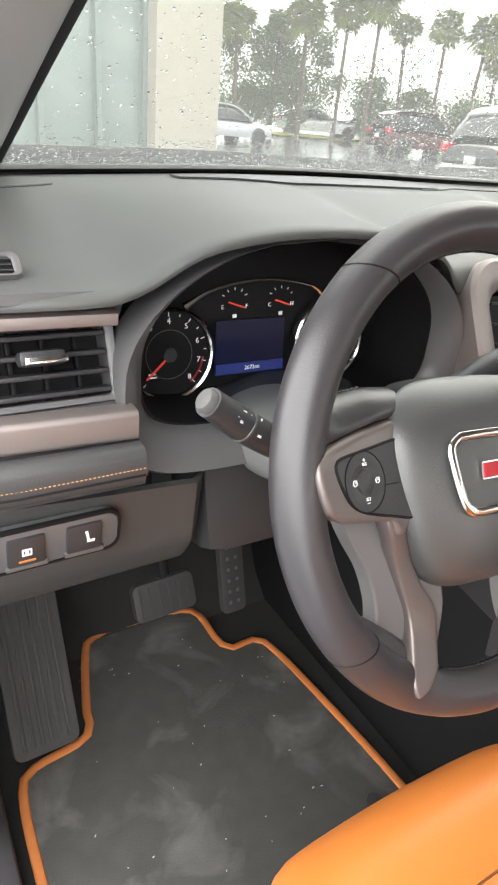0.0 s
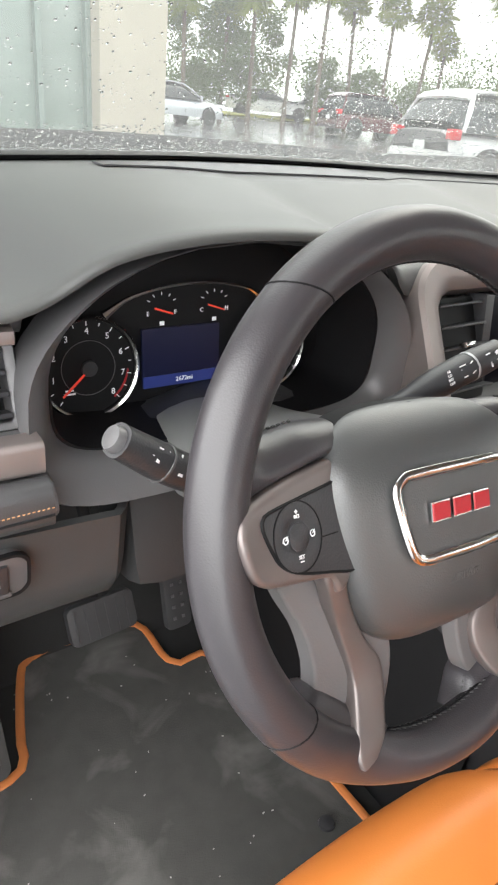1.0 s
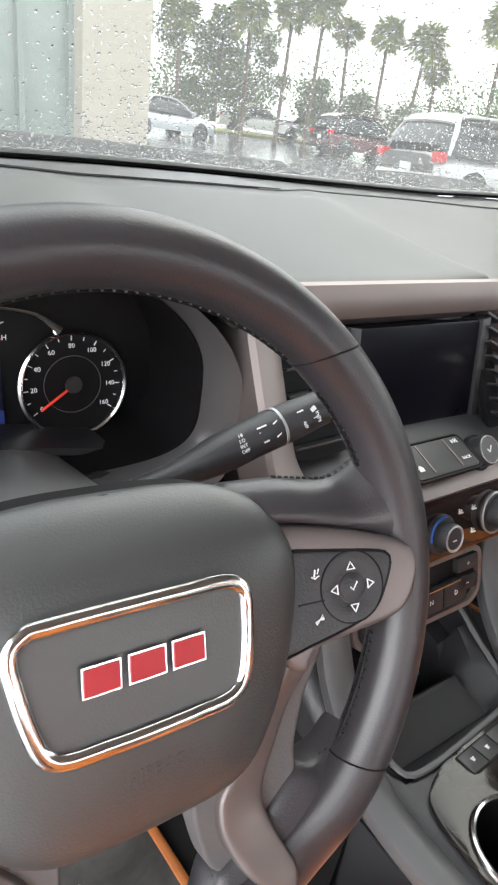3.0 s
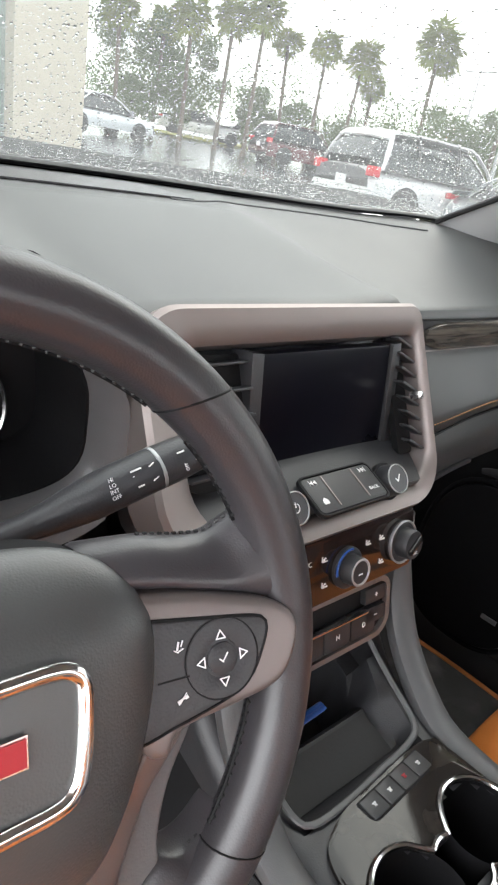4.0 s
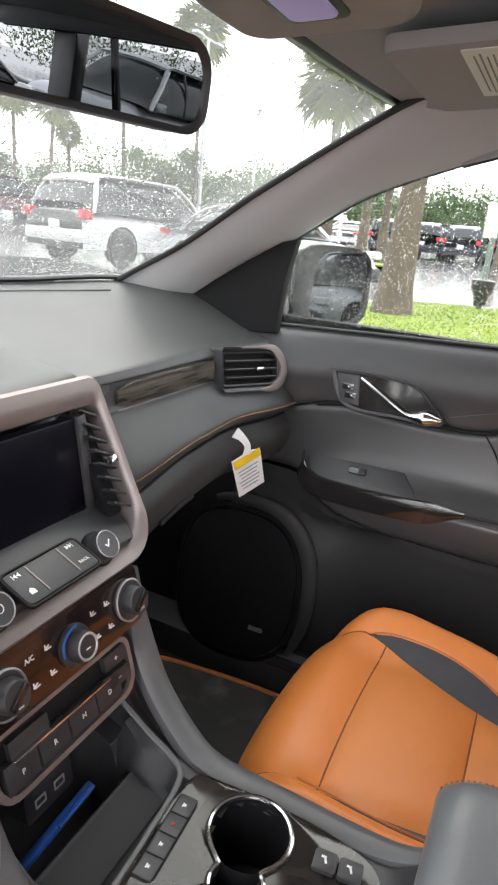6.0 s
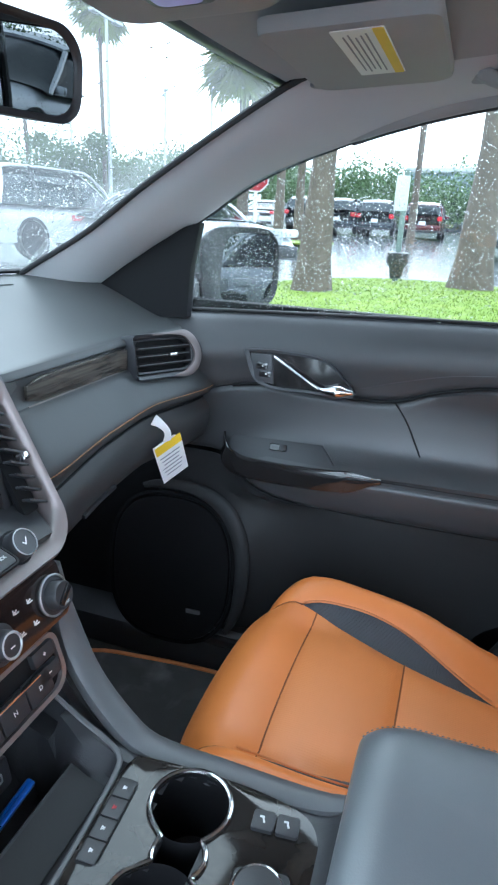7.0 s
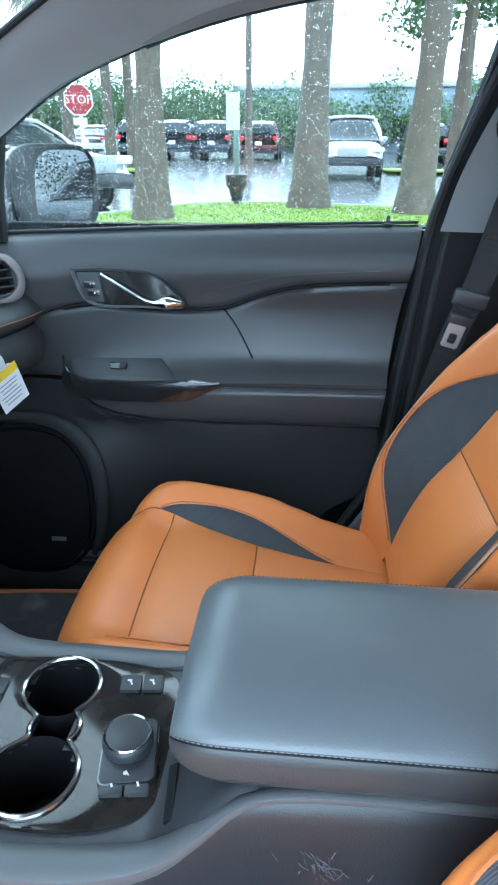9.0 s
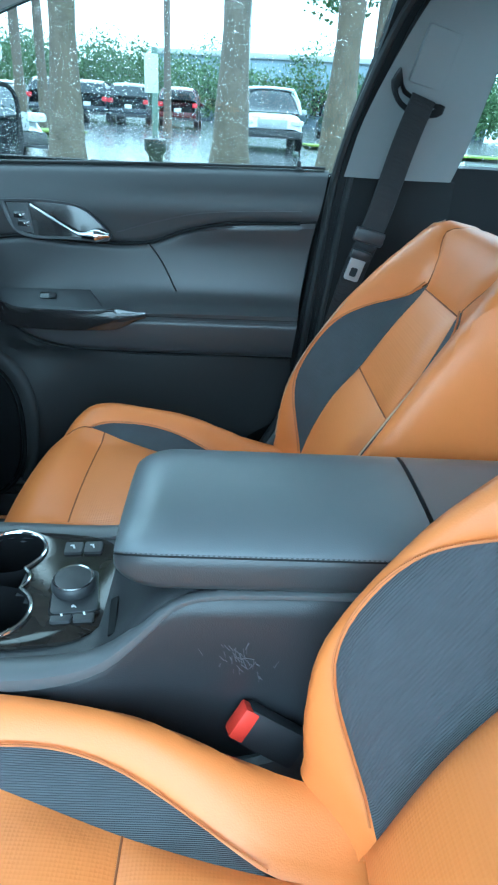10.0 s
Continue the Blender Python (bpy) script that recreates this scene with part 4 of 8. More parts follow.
def stack():
    """The centre stack: silver ring, vents, display, radio, climate and gear buttons."""
    e = thing("centre_stack", (0.06, 0.60, 0.80), "centre stack with a dark touch screen framed in satin silver", "control panel")
    tilt = (0, 0.45, 0.89)
    m = axes((0.04, 0.578, 1.025), (1, 0.01, 0), tilt)
    outer = rrect(-0.196, 0.184, -0.116, 0.110, (0.050, 0.016, 0.046, 0.075), 9)
    inner = rrect(-0.158, 0.175, -0.092, 0.076, (0.040, 0.008, 0.028, 0.060), 9)
    part("silver_frame", frame_ring(outer, inner, m, 0.05, 0.012), SILVER, e, "broad satin silver frame")
    part("recess", prism(rrect(-0.175, 0.178, -0.095, 0.09, 0.03), shift(m, 0, 0, -0.078), 0.03), HARD, e, "black plastic inside the frame")
    # display, more upright than the frame
    d = axes((0.078, 0.6085, 1.022), (1, 0.012, 0), (0, 0.17, 0.98))
    part("display", prism(rrect(-0.097, 0.096, -0.055, 0.057, 0.003), d, 0.02, 0.001), SCREEN, e, "black glossy touch screen, switched off")
    part("display_cheek", prism([(0.097, -0.058), (0.112, -0.062), (0.112, 0.06), (0.097, 0.058)], shift(d, 0, 0, 0.004), 0.03, 0.002), HARD, e)
    part("display_cheek", prism([(-0.112, -0.062), (-0.097, -0.058), (-0.097, 0.058), (-0.112, 0.06)], shift(d, 0, 0, 0.004), 0.03, 0.002), HARD, e)
    # radio shelf
    def shelf(u, v):
        y = lerp(0.612, 0.541, v)
        x = lerp(-0.118 - 0.0 * v, 0.212 - 0.024 * v * v, u)
        z = curve([(0.0, 0.969), (0.25, 0.967), (0.6, 0.957), (1.0, 0.9455)], v)[0]
        return (x, y, z + 0.004 * math.sin(math.pi * u))
    part("radio_shelf", grid(shelf, 20, 14, 0.012), HARD, e, "dark grey sloping radio shelf")
    face = axes((0.06, 0.545, 0.9535), (1, 0.01, 0.0), (0, 0.92, 0.38))
    for x, sign in ((-0.077, "power"), (0.075, "tick")):
        k = axes((0.06 + x, 0.552, 0.9475), (1, 0.0, 0.0), (0, 0.62, 0.78))
        knob = part("knob", lathe([(0.0175, 0.0), (0.0172, 0.010), (0.0166, 0.0175), (0.0155, 0.0195), (0.001, 0.0190)], k, 32), HARD, e, "black knob with a bright rim")
        part("knob_ring", lathe([(0.0157, 0.0188), (0.0161, 0.0200), (0.0152, 0.0206), (0.0146, 0.0192)], k, 36, "ring"), STEEL, knob)
        part("knob_collar", lathe([(0.0205, -0.002), (0.0205, 0.0035), (0.0180, 0.0040)], k, 32, "ring"), DEEP, knob)
        part("knob_mark", bars([(0, 0.003, 0.0009, 0.005)] + [(0.0042 * math.sin(radians(q)), 0.0042 * math.cos(radians(q)), 0.0022, 0.0008, -q) for q in range(40, 330, 26)] if sign == "power" else [(-0.002, -0.001, 0.0012, 0.005, 40), (0.002, 0.001, 0.0012, 0.008, -35)], shift(k, 0, 0, 0.0193)), PRINT, knob)
    rim = rrect(-0.053, 0.053, -0.025, 0.023, 0.008)
    part("radio_gap", frame_ring(rim, [(x * 0.955, y * 0.92) for x, y in rim], shift(face, 0.0, 0.004, 0.0062), 0.004), DEEP, e)
    pad = part("radio_buttons", prism(rrect(-0.050, 0.050, -0.022, 0.020, 0.006), shift(face, 0.0, 0.004, 0.0065), 0.008, 0.002), HARD, e, "flat radio button plate")
    for x in (-0.022, 0.022):
        part("button_gap", bars([(x, 0.004, 0.0016, 0.036)], shift(face, 0, 0, 0.0070)), SILVER, pad)
    for x, s in ((-0.037, -1), (0.036, 1)):
        for dx in (-0.0022, 0.0022):
            tri = [(x + dx + s * 0.002, 0.015), (x + dx - s * 0.002, 0.018), (x + dx - s * 0.002, 0.012)]
            part("button_mark", prism(tri if s < 0 else tri[::1], shift(face, 0, 0.002, 0.0073), 0.0004), PRINT, pad)
        part("button_mark", bars([(x + s * 0.0048, 0.015, 0.0008, 0.006)], shift(face, 0, 0.002, 0.0070)), PRINT, pad)
    part("button_mark", prism([(-0.0405, -0.011), (-0.0335, -0.011), (-0.0335, -0.0065), (-0.037, -0.0035), (-0.0405, -0.0065)], shift(face, 0, 0.002, 0.0073), 0.0004), PRINT, pad)
    part("button_mark", lettering("BACK", shift(face, 0.036, -0.006, 0.0070), 0.0055), PRINT, pad)
    # left vent beside the display
    v = axes((-0.066, 0.590, 1.030), (1, 0.05, 0), (0, 0.40, 0.91))
    # the vent's back is a near-black plate, painted for the shade behind its slats
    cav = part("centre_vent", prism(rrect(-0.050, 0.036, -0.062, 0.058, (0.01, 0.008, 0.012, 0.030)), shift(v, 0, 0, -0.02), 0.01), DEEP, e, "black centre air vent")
    for i in range(5):
        y = -0.046 + 0.024 * i
        part("slat", box(v @ Matrix.Translation((-0.006, y, -0.012)) @ Matrix.Rotation(radians(8), 4, "X"), 0.082, 0.0026, 0.014, 0.0010), HARD, cav)
    part("slider", box(shift(v, -0.02, 0.004, 0.004), 0.018, 0.007, 0.012, 0.003), CHROME, cav, "chrome vent slider")
    # narrow right vent
    v = axes((0.196, 0.592, 1.030), (1, 0.02, 0), (0.05, 0.45, 0.89))
    # near-black back again, for shade
    cav = part("centre_vent", prism(rrect(-0.012, 0.014, -0.070, 0.066, 0.005), shift(v, 0, 0, -0.016), 0.008), DEEP, e, "narrow black air vent")
    for i in range(8):
        y = -0.058 + 0.0165 * i
        part("slat", box(v @ Matrix.Translation((0.0, y, -0.004)) @ Matrix.Rotation(radians(-28), 4, "Z") @ Matrix.Rotation(radians(12), 4, "X"), 0.028, 0.003, 0.014, 0.001), HARD, cav)
    part("slider", box(shift(v, 0.004, -0.004, 0.006), 0.012, 0.010, 0.012, 0.003), CHROME, cav, "chrome vent slider")
    # climate strip
    c = axes((0.060, 0.520, 0.885), (1, 0.01, 0.0), (0, 0.28, 0.96))
    strip = part("climate_panel", prism(rrect(-0.118, 0.118, -0.034, 0.038, 0.012), c, 0.05, 0.004), BROWN, e, "glossy dark brown climate strip")
    for x, r in ((-0.092, 0.023), (0.0, 0.022), (0.092, 0.024)):
        k = shift(c, x, 0.0 if x else -0.004, 0)
        knob = part("climate_knob", lathe([(r, 0.0), (r, 0.0035), (r * 0.90, 0.0050), (r * 0.72, 0.0050), (r * 0.69, 0.0170), (r * 0.63, 0.0190), (0.001, 0.0188)], k, 36), HARD, strip, "round black climate knob")
        part("knob_ring", lathe([(r * 1.0, 0.002), (r * 1.04, 0.005), (r * 0.98, 0.006), (r * 0.9, 0.003)] if x else [(r * 0.60, 0.0180), (r * 0.66, 0.0196), (r * 0.58, 0.0202), (r * 0.52, 0.0186)], k, 36, "ring"), STEEL, knob)
        if x:
            part("grip_bar", box(shift(k, 0, 0, 0.0195, 35), 0.026, 0.007, 0.006, 0.002), GLOSS, knob)
        else:
            part("blue_mark", sweep([k @ Vector((r * 0.93 * math.cos(radians(b)), r * 0.93 * math.sin(radians(b)), 0.006)) for b in range(80, 200, 12)], oval(0.0012, 0.0012, 6)), BLUE, knob)
        part("knob_mark", lettering("SYNC", shift(k, 0.0, -0.0095, 0.0193), 0.0046) if x > 0 else bars([(0, -0.002 if not x else -0.010, 0.006, 0.0012)], shift(k, 0, 0, 0.0194)), PRINT, knob)
    for x in (-0.057, -0.034, 0.034, 0.057):
        for y in (0.013, -0.014):
            if (x, y) == (-0.057, 0.013):
                part("climate_word", lettering("A/C", shift(c, x, y, 0.0003), 0.0075), PRINT, strip)
                continue
            part("climate_mark", bars([(x, y, 0.007, 0.0015, 25), (x + 0.002, y - 0.002, 0.007, 0.0015), (x - 0.002, y + 0.001, 0.0014, 0.005)], shift(c, 0, 0, 0.0003)), PRINT, strip)
    # gear buttons
    g = axes((0.050, 0.506, 0.815), (1, 0.0, 0.0), (0, 0.28, 0.96))
    sel = part("gear_panel", frame_ring(rrect(-0.110, 0.096, -0.038, 0.034, (0.026, 0.016, 0.016, 0.026), 8), rrect(-0.104, 0.089, -0.031, 0.029, (0.022, 0.012, 0.012, 0.022), 8), g, 0.05, 0.0), SILVER, e, "satin silver rim of the gear buttons")
    part("gear_back", prism(rrect(-0.105, 0.090, -0.032, 0.030, 0.014), shift(g, 0, 0, -0.006), 0.01), DEEP, sel)
    for i, t in enumerate("PRND"):
        x = -0.078 + 0.042 * i
        b = part("gear_button", box(shift(g, x, -0.012, -0.0045), 0.040, 0.030, 0.012, 0.002), HARD, sel)
        part("button_mark", lettering(t, shift(g, x, -0.013, 0.0018), 0.008), PRINT, b)
    for i in range(2):
        b = part("gear_button", box(shift(g, 0.068, 0.017 - 0.024 * i, -0.0045), 0.036, 0.018, 0.012, 0.002), HARD, sel)
        part("button_mark", bars([(0, 0, 0.0045, 0.0012)] + ([(0, 0, 0.0012, 0.0045)] if i == 0 else []), shift(g, 0.068, 0.017 - 0.024 * i, 0.0018)), PRINT, b)
    part("gear_switch", box(shift(g, -0.062, 0.012, -0.004), 0.050, 0.020, 0.010, 0.002), HARD, sel)
    part("chrome_bar", box(shift(g, -0.020, 0.0040, 0.004), 0.138, 0.0030, 0.006, 0.001), CHROME, sel)
    # sockets in the bin below
    u = axes((0.033, 0.528, 0.706), (1, 0.0, 0.0), (0, 0.15, 0.98))
    plate = part("socket_plate", prism(rrect(-0.035, 0.035, -0.018, 0.020, 0.006), u, 0.02, 0.002), HARD, e, "black plate with two sockets")
    for x in (-0.014, 0.014):
        part("socket", frame_ring(rrect(x - 0.008, x + 0.008, -0.006, 0.006, 0.002), rrect(x - 0.006, x + 0.006, -0.0035, 0.0035, 0.001), shift(u, 0, 0, 0.001), 0.006), STEEL, plate)
    return e


def slab(loop, depth, bevel, m, f, rings=6):
    """A rounded plate on the outline, its face lifted by f(x, y), posed by m."""
    n = len(loop)
    cx, cy = sum(p[0] for p in loop) / n, sum(p[1] for p in loop) / n
    rows = [(1.0, -depth, 0.0)]
    rows += [(1.0, bevel * (math.sin(math.pi / 2 * i / 5) - 1), bevel * (1 - math.cos(math.pi / 2 * i / 5))) for i in range(6)]
    rows += [(1 - (i + 1) / rings, 0.0, bevel) for i in range(rings - 1)]
    bm = bmesh.new()
    out = []
    for k, z, inset in rows:
        ring = []
        for i, p in enumerate(loop):
            q, o = loop[i - 1], loop[(i + 1) % n]
            t = Vector((o[0] - q[0], o[1] - q[1])).normalized()
            nx, ny = -t.y, t.x
            if nx * (cx - p[0]) + ny * (cy - p[1]) < 0:
                nx, ny = -nx, -ny
            x, y = p[0] + nx * inset, p[1] + ny * inset
            x, y = cx + (x - cx) * k, cy + (y - cy) * k
            ring.append(bm.verts.new((x, y, z + f(x, y))))
        out.append(ring)
    for r0, r1 in zip(out, out[1:]):
        for i in range(n):
            bm.faces.new((r0[i], r0[(i + 1) % n], r1[(i + 1) % n], r1[i]))
    bm.faces.new(out[-1])
    bm.faces.new(out[0])
    bm.transform(m)
    return bm


def strap(outer, inner, n, thick, m, power=3.0):
    """A bar between two edge lines of (x, y, z), smoothed to n rings, in the space of m."""
    a, b = spline(outer, n), spline(inner, n)
    bm = bmesh.new()
    rings = []
    for i, (p, q) in enumerate(zip(a, b)):
        end = 0.90 if i in (0, n - 1) else 1.0
        rings.append([bm.verts.new((p + q) / 2 + (p - q) * (o * end) + Vector((0, 0, h - thick))) for o, h in oval(0.5, thick, 20, power)])
    for r0, r1 in zip(rings, rings[1:]):
        for j in range(20):
            bm.faces.new((r0[j], r0[(j + 1) % 20], r1[(j + 1) % 20], r1[j]))
    bm.faces.new(rings[0])
    bm.faces.new(rings[-1])
    bm.transform(m)
    return bm


def steering_wheel():
    e = thing("steering_wheel", (-0.357, 0.40, 0.95), "black leather steering wheel with satin silver spokes", "steering wheel")
    t = radians(21.4)
    w = axes((-0.357, 0.39, 1.02), (1, 0, 0), (0, math.sin(t), math.cos(t))) @ Matrix.Rotation(radians(-3.2), 4, "Z")
    up = tuple(w.to_3x3() @ Vector((0, 0, 1)))
    rimc = w @ Matrix.Translation((0.0030, 0, -0.006))
    R = 0.1735

    def around(a, b, fat=1.0):
        r = R + 0.0170 * fat * math.cos(b)
        low = sum(math.exp(-((math.degrees(a) % 360 - q) / 11) ** 2) for q in (242, 298))
        return rimc @ Vector((r * math.cos(a), r * math.sin(a), 0.0180 * fat * math.sin(b) * (1 - 0.55 * low * (1 if math.sin(b) > 0 else 0))))
    bm = bmesh.new()
    n, k = 128, 20
    rings = [[bm.verts.new(around(2 * math.pi * i / n, 2 * math.pi * j / k)) for j in range(k)] for i in range(n)]
    for i in range(n):
        for j in range(k):
            bm.faces.new((rings[i][j], rings[(i + 1) % n][j], rings[(i + 1) % n][(j + 1) % k], rings[i][(j + 1) % k]))
    ring = part("rim", bm, WHEEL, e, "thick black leather rim")
    for outer, inner in ((44, 51), (132, 125), (217, 221), (323, 319)):
        line = [around(radians(lerp(inner, outer, 0.5 + 0.5 * math.cos(radians(b)))), radians(b), 1.000) for b in range(0, 360, 15)]
        part("seam", sweep(line, oval(0.0006, 0.0006, 5), closed=True), DEEP, ring)

    def laced(name, at_place, count, parent):
        """Cross stitches over a groove; at_place(f, side) gives the two banks."""
        bm = bmesh.new()
        for i in range(count):
            f0, f1 = (i + 0.15) / count, (i + 0.85) / count
            b = sweep([at_place(f0, -1), (at_place(f0, -1) + at_place(f1, 1)) / 2 + (at_place(f0, -1) - at_place(f0, 1)).length * 0.12 * Vector(up), at_place(f1, 1)], oval(0.0009, 0.0008, 6))
            me = bpy.data.meshes.new("tmp")
            b.to_mesh(me)
            b.free()
            bm.from_mesh(me)
            bpy.data.meshes.remove(me)
        return part(name, bm, RUBBER, parent)
    for lo, hi, turn in ((53, 123, 190), (24, 43, 188), (-38, -14, 196), (137, 156, 188), (194, 217, 196), (251, 289, 192)):
        laced("lacing", lambda f, s: around(radians(lerp(lo, hi, f)), radians(turn - 8 * s), 1.012), int((hi - lo) / 1.9), ring)
        part("lacing_groove", sweep([around(radians(lerp(lo, hi, i / 40)), radians(turn), 1.002) for i in range(41)], oval(0.0012, 0.0012, 6)), DEEP, ring)

    # airbag pad, fuller below
    half = [(0.0, 0.0665), (0.030, 0.0660), (0.056, 0.0630), (0.074, 0.0555), (0.087, 0.0430), (0.0945, 0.0280), (0.0960, 0.0140), (0.0940, -0.0080), (0.0870, -0.0340), (0.0770, -0.0570), (0.0630, -0.0770), (0.0470, -0.0862), (0.0220, -0.0890)]
    loop = spline([(x, y, 0) for x, y in half + [(-x, y) for x, y in half[:0:-1]] + half[:1]], 97)[:-1]

    def dome(s, y):
        return -0.014 + 0.018 * (1 - s ** lerp(10, 4, step(0.015, 0.06, y))) ** 0.5 + 0.012 * (1 - s * s) - 0.11 * y * (1 - s ** 4) - 10.0 * max(0.0, y - 0.026) ** 2

    def pad(u, v):
        p = loop[int(round(u * 96)) % 96]
        s = math.cos(v * math.pi / 2) if v < 1 else 0.0
        y = (p.y + 0.010) * s - 0.010
        return w @ Vector((p.x * s + 0.0008, y, dome(s, y)))
    part("airbag_pad", grid(pad, 96, 26, 0.0, True), PADSKIN, e, "domed black airbag cover")
    part("pad_side", sweep([w @ Vector((p.x * 0.975, p.y * 0.965, -0.020 - 10.0 * max(0.0, p.y - 0.026) ** 2)) for p in loop], [(-0.0022, 0.006), (0.0022, 0.006), (0.0022, -0.014), (-0.0022, -0.014)], up=up, closed=True), DEEP, e)
    # badge: a chrome frame and plain red bars
    b = w @ Matrix.Translation((-0.002, 0, 0.0178)) @ Matrix.Rotation(radians(-6.5), 4, "X")
    bpath = spline([(x, y, 0) for x, y in [(-0.046, 0.0258), (-0.020, 0.0262), (0.0, 0.0262), (0.020, 0.0260), (0.044, 0.0250), (0.0515, 0.0195), (0.0520, 0.0100), (0.0470, -0.0190), (0.0395, -0.0262), (0.020, -0.0275), (0.0, -0.0278), (-0.020, -0.0275), (-0.0400, -0.0262), (-0.0470, -0.0190), (-0.0540, 0.0120), (-0.0530, 0.0205), (-0.046, 0.0258)]], 96)[:-1]
    badge = part("badge_frame", sweep([b @ (p + Vector((0, 0, 0.0002 - 0.9 * p.y * p.y - 0.6 * p.x * p.x))) for p in bpath], oval(0.0036, 0.0022, 12), up=up, closed=True), CHROME, e, "chrome badge frame")
    part("badge_ground", prism([(p.x, p.y) for p in bpath], shift(b, 0, 0, -0.0022), 0.006), PADSKIN, badge)
    for x, wide in ((-0.0205, 0.0175), (-0.0005, 0.0180), (0.0190, 0.0170)):
        slant = [(-wide / 2, -0.0062), (wide / 2 - 0.0008, -0.0062), (wide / 2, 0.0062), (-wide / 2 + 0.0008, 0.0062)]
        part("badge_rim", prism([(x + p[0], p[1]) for p in slant], shift(b, 0, 0.001, 0.0006), 0.0012), CHROME, badge)
        part("badge_bar", prism([(x + p[0] * 0.90, p[1] * 0.84) for p in slant], shift(b, 0, 0.001, 0.0014), 0.0014), RED, badge, "red badge bar")
    part("airbag_word", lettering("AIRBAG", w @ Matrix.Translation((-0.001, -0.0455, 0.0176)) @ Matrix.Rotation(radians(4), 4, "X"), 0.0078, 0.0010), PADSKIN, e, "embossed word on the cover")

    # spokes: silver plates with key pads, bent legs, leather arms and gussets
    face = w @ Matrix.Rotation(radians(-0.8), 4, "Z")
    high = lambda x, y: 0.2 * (abs(x) - 0.1) - 0.15 * y + 7.0 * max(0.0, abs(x) - 0.142) ** 2
    plate = [(0.078, 0.0405), (0.090, 0.0388), (0.119, 0.0345), (0.132, 0.0315), (0.148, 0.0275), (0.159, 0.0238), (0.166, 0.0185), (0.1685, 0.0115), (0.1675, 0.0030), (0.1630, -0.0090), (0.1570, -0.0165), (0.1480, -0.0205), (0.134, -0.0230), (0.116, -0.0255), (0.101, -0.0290), (0.096, -0.0380), (0.086, -0.0360), (0.079, -0.0200)]
    keypad = [(0.080, 0.0275), (0.098, 0.0252), (0.120, 0.0225), (0.1445, 0.0192), (0.1500, 0.0172), (0.1513, 0.0125), (0.1470, 0.0010), (0.1410, -0.0090), (0.1310, -0.0155), (0.1150, -0.0202), (0.098, -0.0240), (0.085, -0.0272), (0.080, -0.0272)]
    leg_out = [(0.1060, -0.0100, -0.0030), (0.1050, -0.0270, 0.0030), (0.0990, -0.0400, -0.0005), (0.0910, -0.0580, -0.0070), (0.0825, -0.0800, -0.0095), (0.0755, -0.1000, -0.0105), (0.0745, -0.1120, -0.0090), (0.0785, -0.1270, -0.0030), (0.0855, -0.1450, 0.0050), (0.0835, -0.1560, 0.0065)]
    leg_in = [(0.0860, -0.0100, -0.0030), (0.0860, -0.0250, 0.0020), (0.0825, -0.0400, -0.0020), (0.0730, -0.0600, -0.0080), (0.0605, -0.0830, -0.0105), (0.0480, -0.0995, -0.0110), (0.0465, -0.1150, -0.0095), (0.0505, -0.1290, -0.0055), (0.0580, -0.1420, 0.0015), (0.0680, -0.1500, 0.0050)]
    web = [(0.044, -0.045), (0.034, -0.097), (0.0370, -0.121), (0.0450, -0.1410), (0.0560, -0.1450), (0.0700, -0.1400), (0.0850, -0.1250), (0.1000, -0.1100), (0.1010, -0.0900), (0.1080, -0.0650), (0.1220, -0.0400), (0.1280, -0.0200), (0.090, -0.012), (0.055, -0.025)]
    foot_in = [(0.0280, -0.1660, -0.0060), (0.0390, -0.1530, -0.0110), (0.0450, -0.1430, -0.0130), (0.0570, -0.1360, -0.0130), (0.0730, -0.1240, -0.0130), (0.0890, -0.1110, -0.0130), (0.1020, -0.1030, -0.0130), (0.1130, -0.1050, -0.0120), (0.1240, -0.1010, -0.0100), (0.1360, -0.0880, -0.0060)]
    foot_out = [(0.0350, -0.1700, -0.0010), (0.0480, -0.1670, 0.0000), (0.0600, -0.1630, 0.0010), (0.0740, -0.1575, 0.0020), (0.0900, -0.1490, 0.0020), (0.1040, -0.1400, 0.0020), (0.1160, -0.1300, 0.0020), (0.1250, -0.1210, 0.0010), (0.1330, -0.1120, 0.0000), (0.1400, -0.1020, -0.0010)]
    arm_low = [(0.072, 0.0400, -0.0120), (0.100, 0.0385, -0.0020), (0.125, 0.0330, 0.0020), (0.145, 0.0280, 0.0055), (0.160, 0.0225, 0.0090), (0.174, 0.0150, 0.0110)]
    arm_top = [(0.068, 0.0610, -0.0260), (0.100, 0.0615, -0.0190), (0.122, 0.0585, -0.0170), (0.137, 0.0585, -0.0140), (0.147, 0.0660, -0.0070), (0.162, 0.0780, 0.0040)]
    for s in (-1, 1):
        flip = (lambda pts: [(-x, y) for x, y in pts]) if s < 0 else (lambda pts: list(pts)[::-1])
        side = lambda pts: [(s * x, y, z) for x, y, z in pts]
        part("arm", strap(side(arm_low), side(arm_top), 34, 0.013, face, 2.3), WHEEL, e, "leather-covered arm of the rim")
        edge = spline([(s * x, y + 0.0004, z - 0.0115) for x, y, z in arm_top[1:5]], 30)
        thread([face @ p for p in edge], RUBBER, e, 0.0010, "lacing", 0.0040)
        spoke = part("spoke", slab(flip(loop_of(plate, 72)), 0.022, 0.0050, face, high), SPOKE, e, "satin silver spoke")
        part("spoke_leg", strap(side(leg_out), side(leg_in), 44, 0.0070, face, 5.0), SPOKE, e, "bent satin silver leg of the spoke")
        top = lambda x, y: high(x, y) + 0.0012
